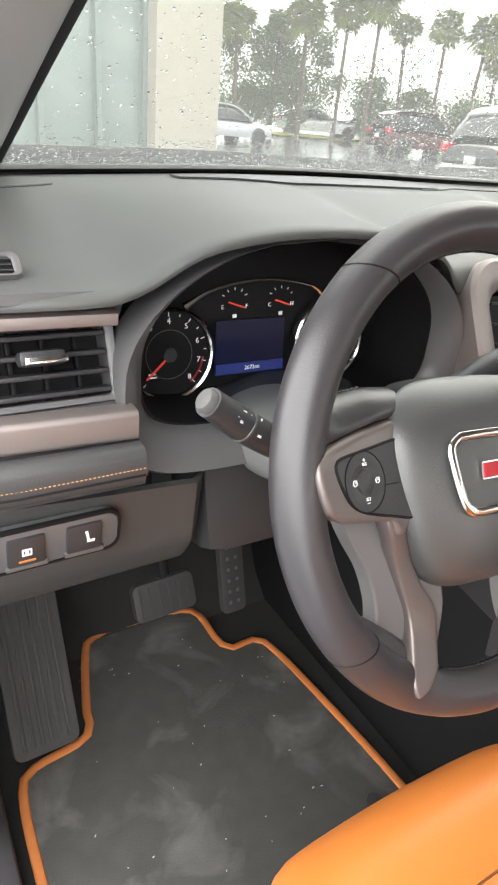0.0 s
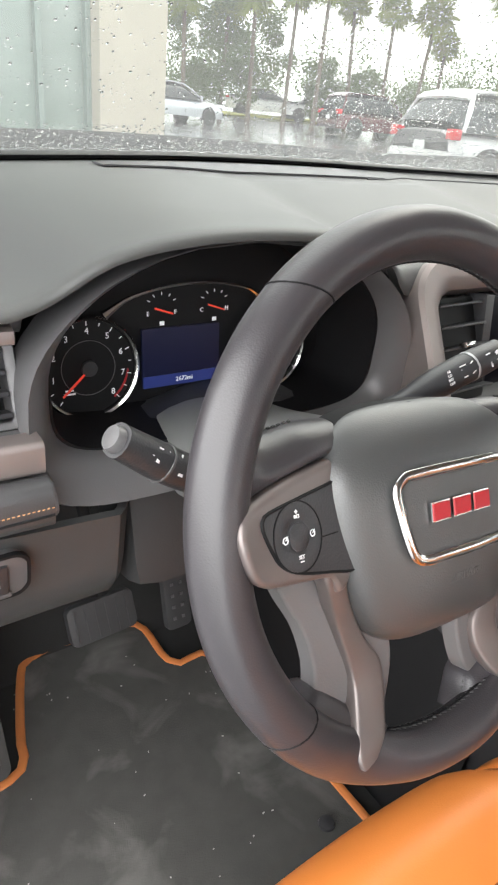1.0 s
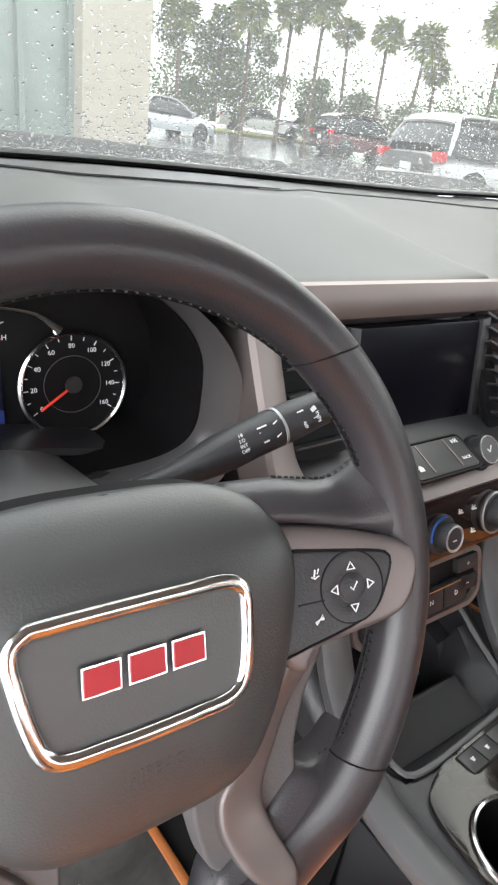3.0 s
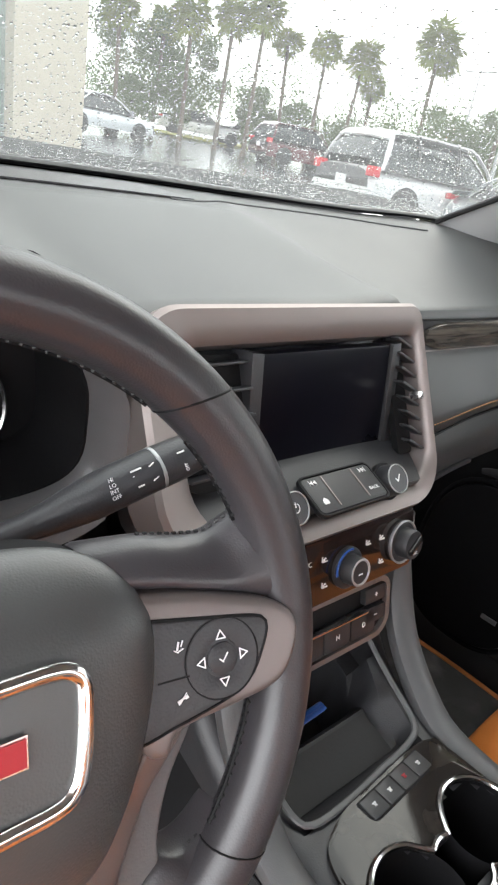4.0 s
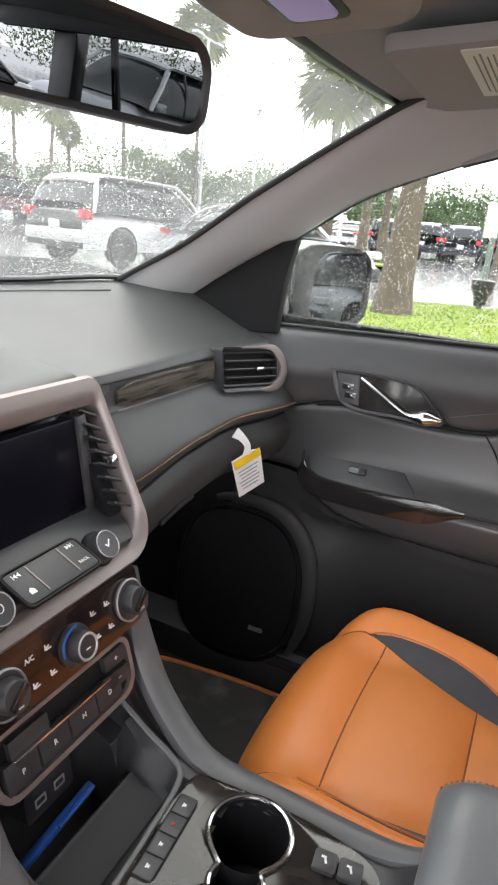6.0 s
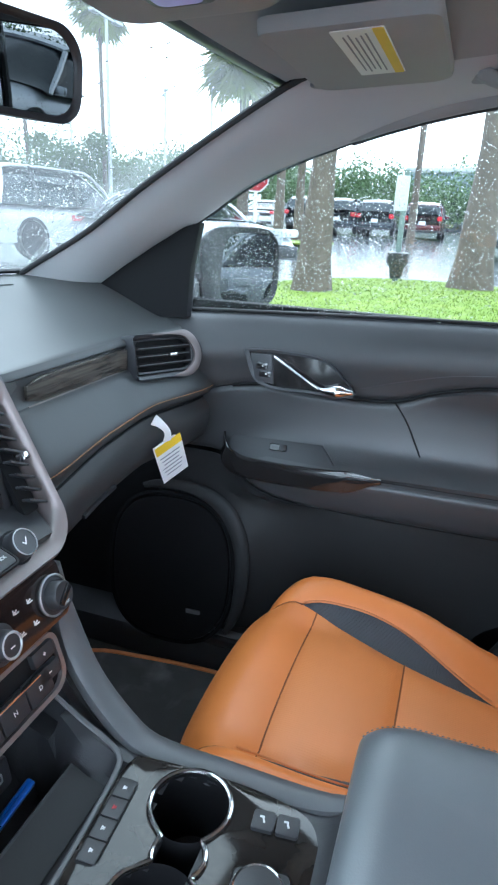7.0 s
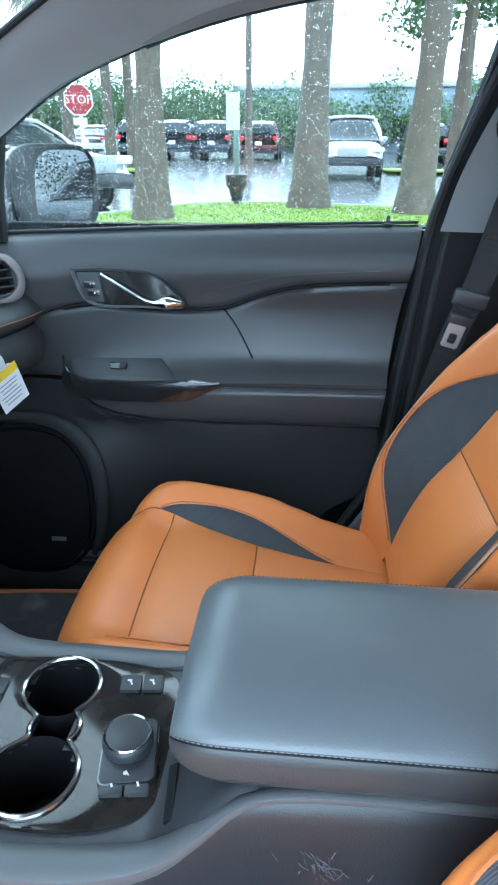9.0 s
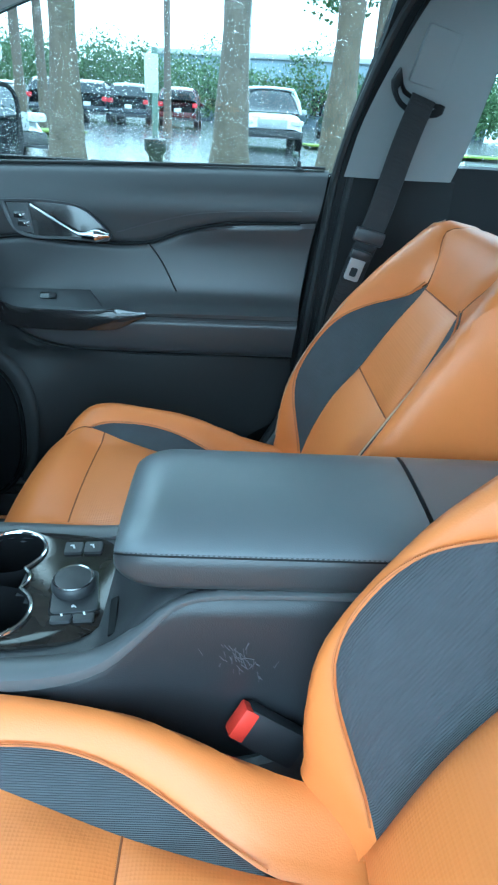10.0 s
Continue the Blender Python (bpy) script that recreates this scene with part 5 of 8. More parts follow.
        keys = part("key_pad", slab(flip(loop_of(keypad, 60)), 0.006, 0.0012, face, top), HARD, spoke, "dark key pad")
        part("key_gap", sweep([face @ Vector((s * x, y, top(x, y) - 0.0008)) for x, y in loop_of(keypad, 60)], oval(0.0011, 0.0011, 5), up=up, closed=True), DEEP, spoke)
        cx, cy = s * 0.1255, 0.0025
        k = face @ Matrix.Translation((cx, cy, top(cx, cy))) @ Matrix.Rotation(math.atan(-0.15), 4, "X") @ Matrix.Rotation(-s * math.atan(0.2), 4, "Y")
        part("key_ring", lathe([(0.0200, -0.001), (0.0200, 0.0005), (0.0194, 0.0005), (0.0191, -0.001)], k, 36, "ring"), DEEP, keys)
        part("key_disc", lathe([(0.0192, -0.001), (0.0190, 0.0003), (0.0165, 0.0005), (0.0095, 0.0002), (0.0088, -0.0003)], k, 36), HARD, keys)
        part("key_button", lathe([(0.0078, -0.001), (0.0078, 0.0008), (0.0070, 0.0012), (0.001, 0.0013)], k, 24), HARD, keys)
        part("key_split", bars([(-s * 0.026, -0.004, 0.016, 0.0007, 0)], shift(k, 0, 0, 0.0003), 0.0003), DEEP, keys)
        if s > 0:
            for a in (0, 90, 180, 270):
                c = Vector((0.0112 * math.cos(radians(a)), 0.0112 * math.sin(radians(a))))
                rot = Matrix.Rotation(radians(a), 2)
                rows = []
                corner = [(0.0024, 0), (-0.0016, 0.0024), (-0.0016, -0.0024)]
                for p0, p1 in zip(corner, corner[1:] + corner[:1]):
                    mid = rot @ Vector(((p0[0] + p1[0]) / 2, (p0[1] + p1[1]) / 2))
                    rows.append((c.x + mid.x, c.y + mid.y, math.hypot(p1[0] - p0[0], p1[1] - p0[1]) + 0.0005, 0.0006, math.degrees(math.atan2(p1[1] - p0[1], p1[0] - p0[0])) + a))
                part("arrow_mark", bars(rows, shift(k, 0, 0, 0.0007), 0.0002), PRINT, keys)
            part("tick_mark", bars([(-0.0010, -0.0008, 0.0030, 0.0006, -45), (0.0011, 0.0005, 0.0052, 0.0006, 52)], shift(k, 0, 0, 0.0014), 0.0002), PRINT, keys)
            part("voice_mark", bars([(-0.0225, 0.0112, 0.0009, 0.0040, -15), (-0.0212, 0.0090, 0.0030, 0.0006, 20), (-0.0235, 0.0088, 0.0028, 0.0006, -30), (-0.0204, 0.0120, 0.0006, 0.0030, -25)], shift(k, 0, 0, 0.0008), 0.0002), PRINT, keys)
            part("call_mark", bars([(-0.0225, -0.0135, 0.0056, 0.0009, 20), (-0.0244, -0.0146, 0.0017, 0.0016, 20), (-0.0206, -0.0131, 0.0017, 0.0016, 20), (-0.0225, -0.0135, 0.0066, 0.0005, 48)], shift(k, 0, 0, 0.0008), 0.0002), PRINT, keys)
        else:
            for i, a in enumerate((0, 90, 180, 270)):
                x, y = 0.0112 * math.cos(radians(a)), 0.0112 * math.sin(radians(a))
                if i == 3:
                    part("key_word", lettering("SET", shift(k, x, y, 0.0008), 0.0030, 0.0002), PRINT, keys)
                    part("key_mark", bars([(x, y - 0.0024, 0.0028, 0.0006)], shift(k, 0, 0, 0.0008), 0.0002), PRINT, keys)
                elif i == 1:
                    part("key_word", lettering("RES", shift(k, x, y, 0.0008), 0.0029, 0.0002), PRINT, keys)
                    part("key_mark", bars([(x, y + 0.0027, 0.0022, 0.0005), (x, y + 0.0027, 0.0005, 0.0022)], shift(k, 0, 0, 0.0008), 0.0002), PRINT, keys)
                else:
                    part("key_mark", lathe([(0.0015, 0.0), (0.0021, 0.0), (0.0021, 0.0004), (0.0015, 0.0004)], shift(k, x, y, 0.0007), 20, "ring"), PRINT, keys)
                    part("key_mark", bars([(x + 0.0009, y + 0.0009, 0.0028, 0.0005, 45)] + ([(x - 0.0014, y - 0.0012, 0.0026, 0.0005, -40)] if i else []), shift(k, 0, 0, 0.0009), 0.0002), PRINT, keys)
        part("spoke_web", prism(flip(loop_of(web, 60)), shift(face, 0, 0, -0.0165), 0.014, 0.0030, 4), WEB, e, "satin grey web behind the leg")
        part("gusset", strap(side(foot_out), side(foot_in), 44, 0.014, face, 4.0), WHEEL, e, "leather-covered foot of the rim")
        for row in (foot_in[6:9], foot_in[0:3]):
            hole = spline([(s * x, y - 0.0012, z - 0.0060) for x, y, z in row], 24)
            thread([face @ p for p in hole], RUBBER, e, 0.0010, "lacing", 0.0038)
    part("hub_back", lathe([(0.060, -0.050), (0.066, -0.026), (0.060, -0.020), (0.001, -0.020)], w, 28), HARD, e)
    return e


def column():
    e = thing("steering_column", (-0.357, 0.55, 0.90), "black steering column shroud with two control stalks", "steering column")
    part("shroud", sweep(spline([(-0.357, 0.43, 0.992), (-0.357, 0.50, 0.976), (-0.357, 0.60, 0.946), (-0.357, 0.68, 0.930)], 12), oval(0.080, 0.046, 24, 2.4)), SHROUD, e, "black plastic column cover, painted paler for its sky sheen")
    part("lower_boot", box(pose(-0.36, 0.66, 0.885, -15, 0, 0), 0.24, 0.10, 0.15, 0.03), LOWER, e, "black panel under the column")
    for s in (-1, 1):
        if s < 0:
            line = [(-0.405, 0.520, 0.985), (-0.450, 0.512, 0.992), (-0.496, 0.503, 1.019), (-0.540, 0.498, 1.052)]
            wide = lambda f: (0.62 + 0.38 * step(0.15, 0.5, f)) * (1 - 0.14 * step(0.75, 1.0, f))
        else:
            line = [(-0.300, 0.512, 1.020), (-0.262, 0.508, 1.032), (-0.215, 0.503, 1.050), (-0.166, 0.499, 1.0655)]
            wide = lambda f: (0.60 + 0.40 * step(0.1, 0.5, f)) * (1 - 0.10 * step(0.80, 1.0, f))
        pts = spline(line, 20)
        stalk = part("stalk", sweep(pts, oval(0.0136, 0.0132, 16, 2.3), scale=wide), HARD, e, "black control stalk with white symbols")
        d = (pts[-1] - pts[-3]).normalized()
        m = axes(pts[-1], (0, 1, 0), d.cross(Vector((0, 1, 0))))
        if (m.to_3x3() @ Vector((0, 0, 1))).dot(d) < 0:
            m = m @ Matrix.Rotation(math.pi, 4, "X")
        if s < 0:
            part("end_button", lathe([(0.0088, -0.004), (0.0088, 0.003), (0.0078, 0.0052), (0.001, 0.0058)], m, 24), GREY, stalk, "grey end button")
        r = 0.0139
        at = 0.76 if s < 0 else 0.74
        c = pts[int(at * 19)]
        mm = axes(c, (0, 1, 0), d.cross(Vector((0, 1, 0))))
        part("band", lathe([(r * 0.97, -0.001), (r * 1.02, -0.0006), (r * 1.02, 0.0012), (r * 0.97, 0.0016)], mm, 24, "ring"), GREY if s < 0 else STEEL, stalk)
        up = Vector((0, -0.86, 0.5))
        face = axes(c + up * (0.0132 if s > 0 else 0.0134), d if s > 0 else -d, up.cross(d) if s > 0 else up.cross(-d))
        if s < 0:
            marks = [(-0.010, 0.005, 0.004, 0.0009), (-0.010, 0.001, 0.004, 0.0009, 30), (-0.010, -0.003, 0.003, 0.003), (-0.003, 0.004, 0.004, 0.0009, 60), (-0.003, -0.001, 0.003, 0.0009), (0.010, 0.004, 0.001, 0.008), (0.014, 0.003, 0.006, 0.001), (0.013, -0.004, 0.004, 0.004), (-0.014, 0.0, 0.003, 0.003)]
            part("stalk_mark", bars(marks, face, 0.0004), PRINT, stalk)
        else:
            for i, word in enumerate(("HI", "LO", "INT", "OFF")):
                part("stalk_word", lettering(word, shift(face, -0.034, 0.0058 - 0.0036 * i, 0.0002), 0.0034, 0.0003), PRINT, stalk)
            marks = [(-0.018, 0.0056 - 0.0034 * i, 0.007 - 0.001 * i, 0.0010) for i in range(4)] + [(-0.008, 0.005 - 0.003 * i, 0.004, 0.0008, 20) for i in range(4)]
            part("stalk_word", lettering("REAR", shift(face, 0.024, -0.0030, 0.0002, 90), 0.0034, 0.0003), PRINT, stalk)
            part("stalk_word", lettering("OFF", shift(face, 0.013, -0.0050, 0.0002, 90), 0.0030, 0.0003), PRINT, stalk)
            part("stalk_mark", bars(marks + [(0.012, 0.005, 0.005, 0.001), (0.012, 0.002, 0.005, 0.001), (0.012, -0.001, 0.005, 0.001), (0.022, 0.003, 0.004, 0.003, 20), (0.022, -0.003, 0.004, 0.0008)], face, 0.0004), PRINT, stalk)
    return e


DASH = dashboard()
binnacle(DASH)
stack()
steering_wheel()
column()


# ---- console ----
TOP = 0.722         # the console's upper face


def console():
    e = thing("centre_console", (0.03, 0.15, 0.35), "dark grey centre console with cup holders, drive dial and padded armrest", "console")

    # body: the long top with rolled sides
    def body(u, v):
        y = lerp(0.60, -0.46, u)
        left = curve([(-0.46, -0.085), (0.08, -0.088), (0.22, -0.108), (0.40, -0.100), (0.60, -0.10)], y)[0]
        right = curve([(-0.46, 0.150), (0.10, 0.140), (0.24, 0.147), (0.40, 0.148), (0.60, 0.20)], y)[0]
        top = curve([(-0.46, 0.806), (0.06, 0.806), (0.105, 0.795), (0.165, 0.730), (0.20, 0.7205), (0.37, 0.7185), (0.40, 0.7165), (0.50, 0.742), (0.60, 0.85)], y)[0]
        r = 0.028
        if v < 0.30:
            f = v / 0.30
            return (left + 0.010 * (1 - f), y, lerp(0.345, top - r, f))
        if v > 0.70:
            f = (1 - v) / 0.30
            return (right - 0.010 * (1 - f), y, lerp(0.345, top - r, f))
        f = (v - 0.30) / 0.40
        if f < 0.2:
            a = f / 0.2 * math.pi / 2
            return (left + r * (1 - math.cos(a)), y, top - r + r * math.sin(a))
        if f > 0.8:
            a = (1 - f) / 0.2 * math.pi / 2
            return (right - r * (1 - math.cos(a)), y, top - r + r * math.sin(a))
        g = (f - 0.2) / 0.6
        sink = 0.0
        x = lerp(left + r, right - r, g)
        # open bin in front, cup wells and the dial bed behind it
        edge = min(step(-0.072, -0.055, x), step(0.122, 0.105, x))
        sink = 0.030 * step(0.398, 0.418, y) * edge + 0.30 * step(0.47, 0.52, y) * edge * 0.35
        return (x, y, top - sink if y < 0.50 else min(top - sink, 0.71))
    # the top is cut away where the cups stand
    bm = grid(body, 84, 70)
    cups = ((-0.026, 0.302, 0.0445), (0.084, 0.312, 0.0425))

    def in_cups(p):
        return any((p.x - cx) ** 2 + (p.y - cy) ** 2 < (r * 0.99) ** 2 for cx, cy, r in cups) or (0.0 < p.x < 0.06 and 0.283 < p.y < 0.325)
    dead = [f for f in bm.faces if f.calc_center_median().z > 0.70 and in_cups(f.calc_center_median())]
    bmesh.ops.delete(bm, geom=dead, context="FACES")
    part("body", bm, HARD, e, "black moulded console body")
    # side skin, lighter knees running up to the dash
    rails = ([(0.138, -0.30, 0.800), (0.138, 0.03, 0.802), (0.138, 0.085, 0.790), (0.138, 0.125, 0.755), (0.139, 0.165, 0.725), (0.141, 0.22, 0.713), (0.143, 0.30, 0.711), (0.147, 0.395, 0.712), (0.158, 0.44, 0.728), (0.172, 0.49, 0.765), (0.182, 0.525, 0.820), (0.180, 0.545, 0.90)],
             [(-0.080, -0.30, 0.806), (-0.081, 0.03, 0.808), (-0.083, 0.085, 0.796), (-0.087, 0.125, 0.758), (-0.093, 0.165, 0.726), (-0.099, 0.22, 0.713), (-0.103, 0.30, 0.711), (-0.102, 0.395, 0.712), (-0.092, 0.44, 0.728), (-0.082, 0.49, 0.765), (-0.075, 0.525, 0.820), (-0.075, 0.545, 0.88)])
    for pts in rails:
        part("knee", sweep(spline(pts, 60), oval(0.018, 0.013, 12, 2.6), scale=lambda f: 0.34 + 0.66 * step(0.38, 0.60, f)), RAIL, e, "satin grey console rail")
    # rubber tray lip round the open bin
    part("tray_lip", sweep(spline([(-0.062, 0.50, 0.752), (-0.068, 0.44, 0.728), (-0.064, 0.405, 0.7205), (-0.04, 0.398, 0.7200), (0.04, 0.402, 0.7200), (0.108, 0.410, 0.7205), (0.122, 0.425, 0.724), (0.128, 0.47, 0.742), (0.130, 0.51, 0.765)], 50), oval(0.0036, 0.0022, 8)), RAIL, e)
    part("bin_mat", grid(lambda u, v: (lerp(-0.046, 0.096, u), lerp(0.421, 0.466, v), curve([(0.40, 0.7165), (0.50, 0.742)], lerp(0.421, 0.466, v))[0] - 0.0285), 8, 6, 0.001), RUBBER, e, "black rubber mat in the open bin")
    part("seam_line", sweep([(-0.112, 0.42, 0.690), (-0.1125, 0.30, 0.690), (-0.1125, 0.215, 0.6905)], oval(0.0016, 0.0016, 6)), DEEP, e)
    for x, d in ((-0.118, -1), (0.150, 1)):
        part("tunnel_side", grid(lambda u, v: (x - d * 0.02 * v, lerp(0.42, 1.24, u), lerp(0.335, lerp(0.69, 0.80, step(0.3, 0.7, u)), v)), 12, 10, 0.006), TUNNEL, e, "trim along the footwell tunnel, darkened for shade")
    rnd = random.Random(4)
    rows = []
    for i in range(44):
        a = rnd.gauss(0, 1)
        rows.append((0.018 * a, 0.013 * rnd.gauss(0, 1) - 0.02 - 0.006 * a, rnd.uniform(0.002, 0.012), rnd.uniform(0.0003, 0.0011), rnd.gauss(115, 28)))
    scuff = part("scuff", bars(rows, axes((-0.0875, 0.02, 0.74), (0, -1, 0), (0.0, 0, 1)), 0.0003), mat("pale_scuff", (0.11, 0.11, 0.12), 0.8), e, "pale scuff marks")
    tagged(scuff, "pale scuff marks", "", "", "stuff")

    # glossy panel round the cups
    m = axes((0, 0, TOP + 0.0005), (1, 0, 0), (0, 1, 0))
    n = 96
    shape_o = spline([(x, y, 0) for x, y in [(0.122, 0.394), (0.128, 0.33), (0.126, 0.24), (0.110, 0.188), (0.060, 0.171), (0.0, 0.170), (-0.040, 0.174), (-0.062, 0.198), (-0.076, 0.25), (-0.077, 0.32), (-0.066, 0.372), (-0.030, 0.391), (0.03, 0.396), (0.10, 0.400), (0.122, 0.394)]], n + 1)[:-1]

    def cup_edge(a):
        best = 0.0
        d = Vector((math.cos(a), math.sin(a)))
        for cx, cy, r in cups + ((0.029, 0.300, 0.026),):
            o = Vector((cx - 0.029, cy - 0.305))
            b = o.dot(d)
            disc = b * b - o.length_squared + r * r
            if disc > 0:
                best = max(best, b + math.sqrt(disc))
        return (0.029 + d.x * best, 0.305 + d.y * best)
    loop_i = []
    for p in shape_o:
        a = math.atan2(p.y - 0.305, p.x - 0.029)
        loop_i.append(cup_edge(a))
    panel = part("gloss_panel", frame_ring([(p.x, p.y) for p in shape_o], loop_i, shift(m, 0, 0, 0.003), 0.006, 0.0005), WOOD, e, "glossy dark streaked panel")
    ring = [cup_edge(2 * math.pi * i / 120) for i in range(120)]
    part("cup_rim", sweep([(x, y, TOP + 0.0045) for x, y in ring], oval(0.0030, 0.0030, 8), closed=True), CHROME, panel, "chrome rim round both cup holders")
    for cx, cy, r in cups:
        # well walls take the near-black that puts shade into recesses
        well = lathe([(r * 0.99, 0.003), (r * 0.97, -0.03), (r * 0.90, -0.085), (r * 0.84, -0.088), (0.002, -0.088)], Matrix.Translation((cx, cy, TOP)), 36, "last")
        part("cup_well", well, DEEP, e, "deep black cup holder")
        part("cup_liner", lathe([(r * 0.80, -0.088), (r * 0.78, -0.082), (0.002, -0.082)], Matrix.Translation((cx, cy, TOP)), 28), RUBBER, e)
    # four switches at the front of the panel
    q = axes((0.040, 0.3825, TOP + 0.0039), (0.090, 0.006, 0), (0, 1, 0.0))
    keys = part("switch_row", prism(rrect(-0.052, 0.050, -0.0130, 0.0115, (0.010, 0.004, 0.004, 0.010)), q, 0.008, 0.002), DEEP, e, "row of four switches")
    for i in range(4):
        x = -0.037 + 0.0245 * i
        b = part("switch", prism(rrect(x - 0.0115, x + 0.0115, -0.0105, 0.0095, 0.0015), shift(q, 0, 0, 0.0012), 0.003, 0.0008), HARD, keys)
        part("switch_mark", bars([(x, 0.001, 0.0045, 0.001), (x, -0.001, 0.0035, 0.001, 40), (x, -0.001, 0.0035, 0.001, -40)], shift(q, 0, 0, 0.0016)), RED if i == 2 else PRINT, b)
    # drive dial
    d = axes((0.010, 0.213, TOP + 0.0035), (0.985, 0.17, 0), (-0.17, 0.985, 0))
    base = part("dial_plate", prism(rrect(-0.040, 0.032, -0.026, 0.027, 0.007), shift(d, 0, 0, 0.006), 0.010, 0.002), HARD, e, "black dial plate")
    part("dial_rim", frame_ring(rrect(-0.042, 0.034, -0.028, 0.029, 0.008), rrect(-0.0395, 0.0315, -0.0255, 0.0265, 0.007), shift(d, 0, 0, 0.0045), 0.006), GLOSS, base)
    k = shift(d, 0.004, 0.002, 0.006)
    dial = part("drive_dial", lathe([(0.0255, 0.0), (0.0262, 0.003), (0.0256, 0.0095), (0.0236, 0.0128), (0.0222, 0.0135), (0.001, 0.0135)], k, 40), HARD, base, "knurled black drive dial")
    part("dial_edge", lathe([(0.0230, 0.0122), (0.0238, 0.0134), (0.0228, 0.0144), (0.0214, 0.0134)], k, 40, "ring"), CHROME, dial)
    part("dial_mark", bars([(-0.031, 0.0, 0.006, 0.0012, 30), (-0.031, 0.002, 0.003, 0.003)], shift(d, 0, 0, 0.0062)), PRINT, base)
    # seat heating switches
    for x, y, a in ((0.094, 0.222, 96), (-0.030, 0.208, 97)):
        h = axes((x, y, TOP + 0.0035), (math.cos(radians(a)), math.sin(radians(a)), 0), (-math.sin(radians(a)), math.cos(radians(a)), 0))
        for i in (-1, 1):
            b = part("heater_switch", prism(rrect(i * 0.0125 - 0.0115, i * 0.0125 + 0.0115, -0.0115, 0.0115, 0.003), shift(h, 0, 0, 0.004), 0.008, 0.0016), HARD, e)
            part("switch_mark", bars([(i * 0.0125, 0, 0.002, 0.007, 20), (i * 0.0125 + 0.002, -0.003, 0.005, 0.002)], shift(h, 0, 0, 0.0044)), PRINT, b)
    part("card_slot", box(axes((-0.040, 0.160, 0.737), (0.96, 0.1, 0), (0, 0.85, -0.55)), 0.058, 0.010, 0.003, 0.001), DEEP, e)

    # armrest lid and its rear part
    def lid(y0, y1, round_front):
        def f(u, v):
            y = lerp(y0, y1, u ** 1.9 if round_front else u)
            k = min(1.0, max(0.0, (y0 - y) / 0.055)) if round_front else 1.0
            nose = math.sqrt(1 - (1 - k) ** 2)
            half = lerp(0.088, 0.112, nose)
            cx = 0.026
            a = 2 * math.pi * v
            c, s = math.cos(a), math.sin(a)
            sx = math.copysign(abs(c) ** 0.42, c)
            sz = math.copysign(abs(s) ** 0.62, s)
            hz = lerp(0.008, 0.034, nose)
            zc = 0.834
            return (cx + half * sx, y, zc + hz * sz + 0.004 * (1 - sx * sx) * (1 if s > 0 else 0))
        bm = grid(lambda u, v: f(u, v), 34, 48)
        bmesh.ops.remove_doubles(bm, verts=bm.verts, dist=1e-5)
        bmesh.ops.holes_fill(bm, edges=[x for x in bm.edges if x.is_boundary], sides=0)
        return bm, f
    bm, f = lid(0.152, -0.172, True)
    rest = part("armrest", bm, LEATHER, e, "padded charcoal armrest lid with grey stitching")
    # paler sheet over the dark lid paints in the light on its top
    part("armrest_top", grid(lambda u, v: Vector(f(u, lerp(0.071, 0.429, v))) + Vector((0, 0, 0.0010)), 34, 30), ARMPAD, rest, "leather top of the lid, painted paler for sky light")
    for v in (0.432, 0.068):
        line = [Vector(f(u / 30, v)) for u in range(2, 31)]
        thread([p + Vector((0.0012 * (1 if p.x > 0.026 else -1), 0, 0.0018)) for p in line], STITCHG, rest, 0.0006, gap=0.005)
        part("seam", sweep([p + Vector((0.0004 * (1 if p.x > 0.026 else -1), 0, -0.0012)) for p in line], oval(0.0011, 0.0011, 6)), DEEP, rest)
    bm, f2 = lid(-0.178, -0.46, False)
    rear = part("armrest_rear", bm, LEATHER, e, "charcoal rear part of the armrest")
    # same painted light on the rear part
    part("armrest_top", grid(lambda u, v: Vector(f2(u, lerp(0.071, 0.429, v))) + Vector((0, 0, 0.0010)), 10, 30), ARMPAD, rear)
    return e


def bin_pen():
    e = thing("ballpoint_pen", (0.05, 0.50, 0.68), "blue plastic ballpoint pen lying in the console bin", "pen")
    a, b = Vector((-0.050, 0.498, 0.690)), Vector((0.072, 0.505, 0.690))
    part("barrel", sweep([a, a.lerp(b, 0.1), a.lerp(b, 0.8), b], oval(0.0058, 0.0058, 12), scale=lambda f: 0.5 + 0.5 * step(0, 0.15, f)), BLUE, e)
    part("clip", sweep([a.lerp(b, 0.5) + Vector((0, -0.006, 0.007)), a.lerp(b, 0.98) + Vector((0, -0.006, 0.007))], oval(0.003, 0.001, 6)), BLUE, e)


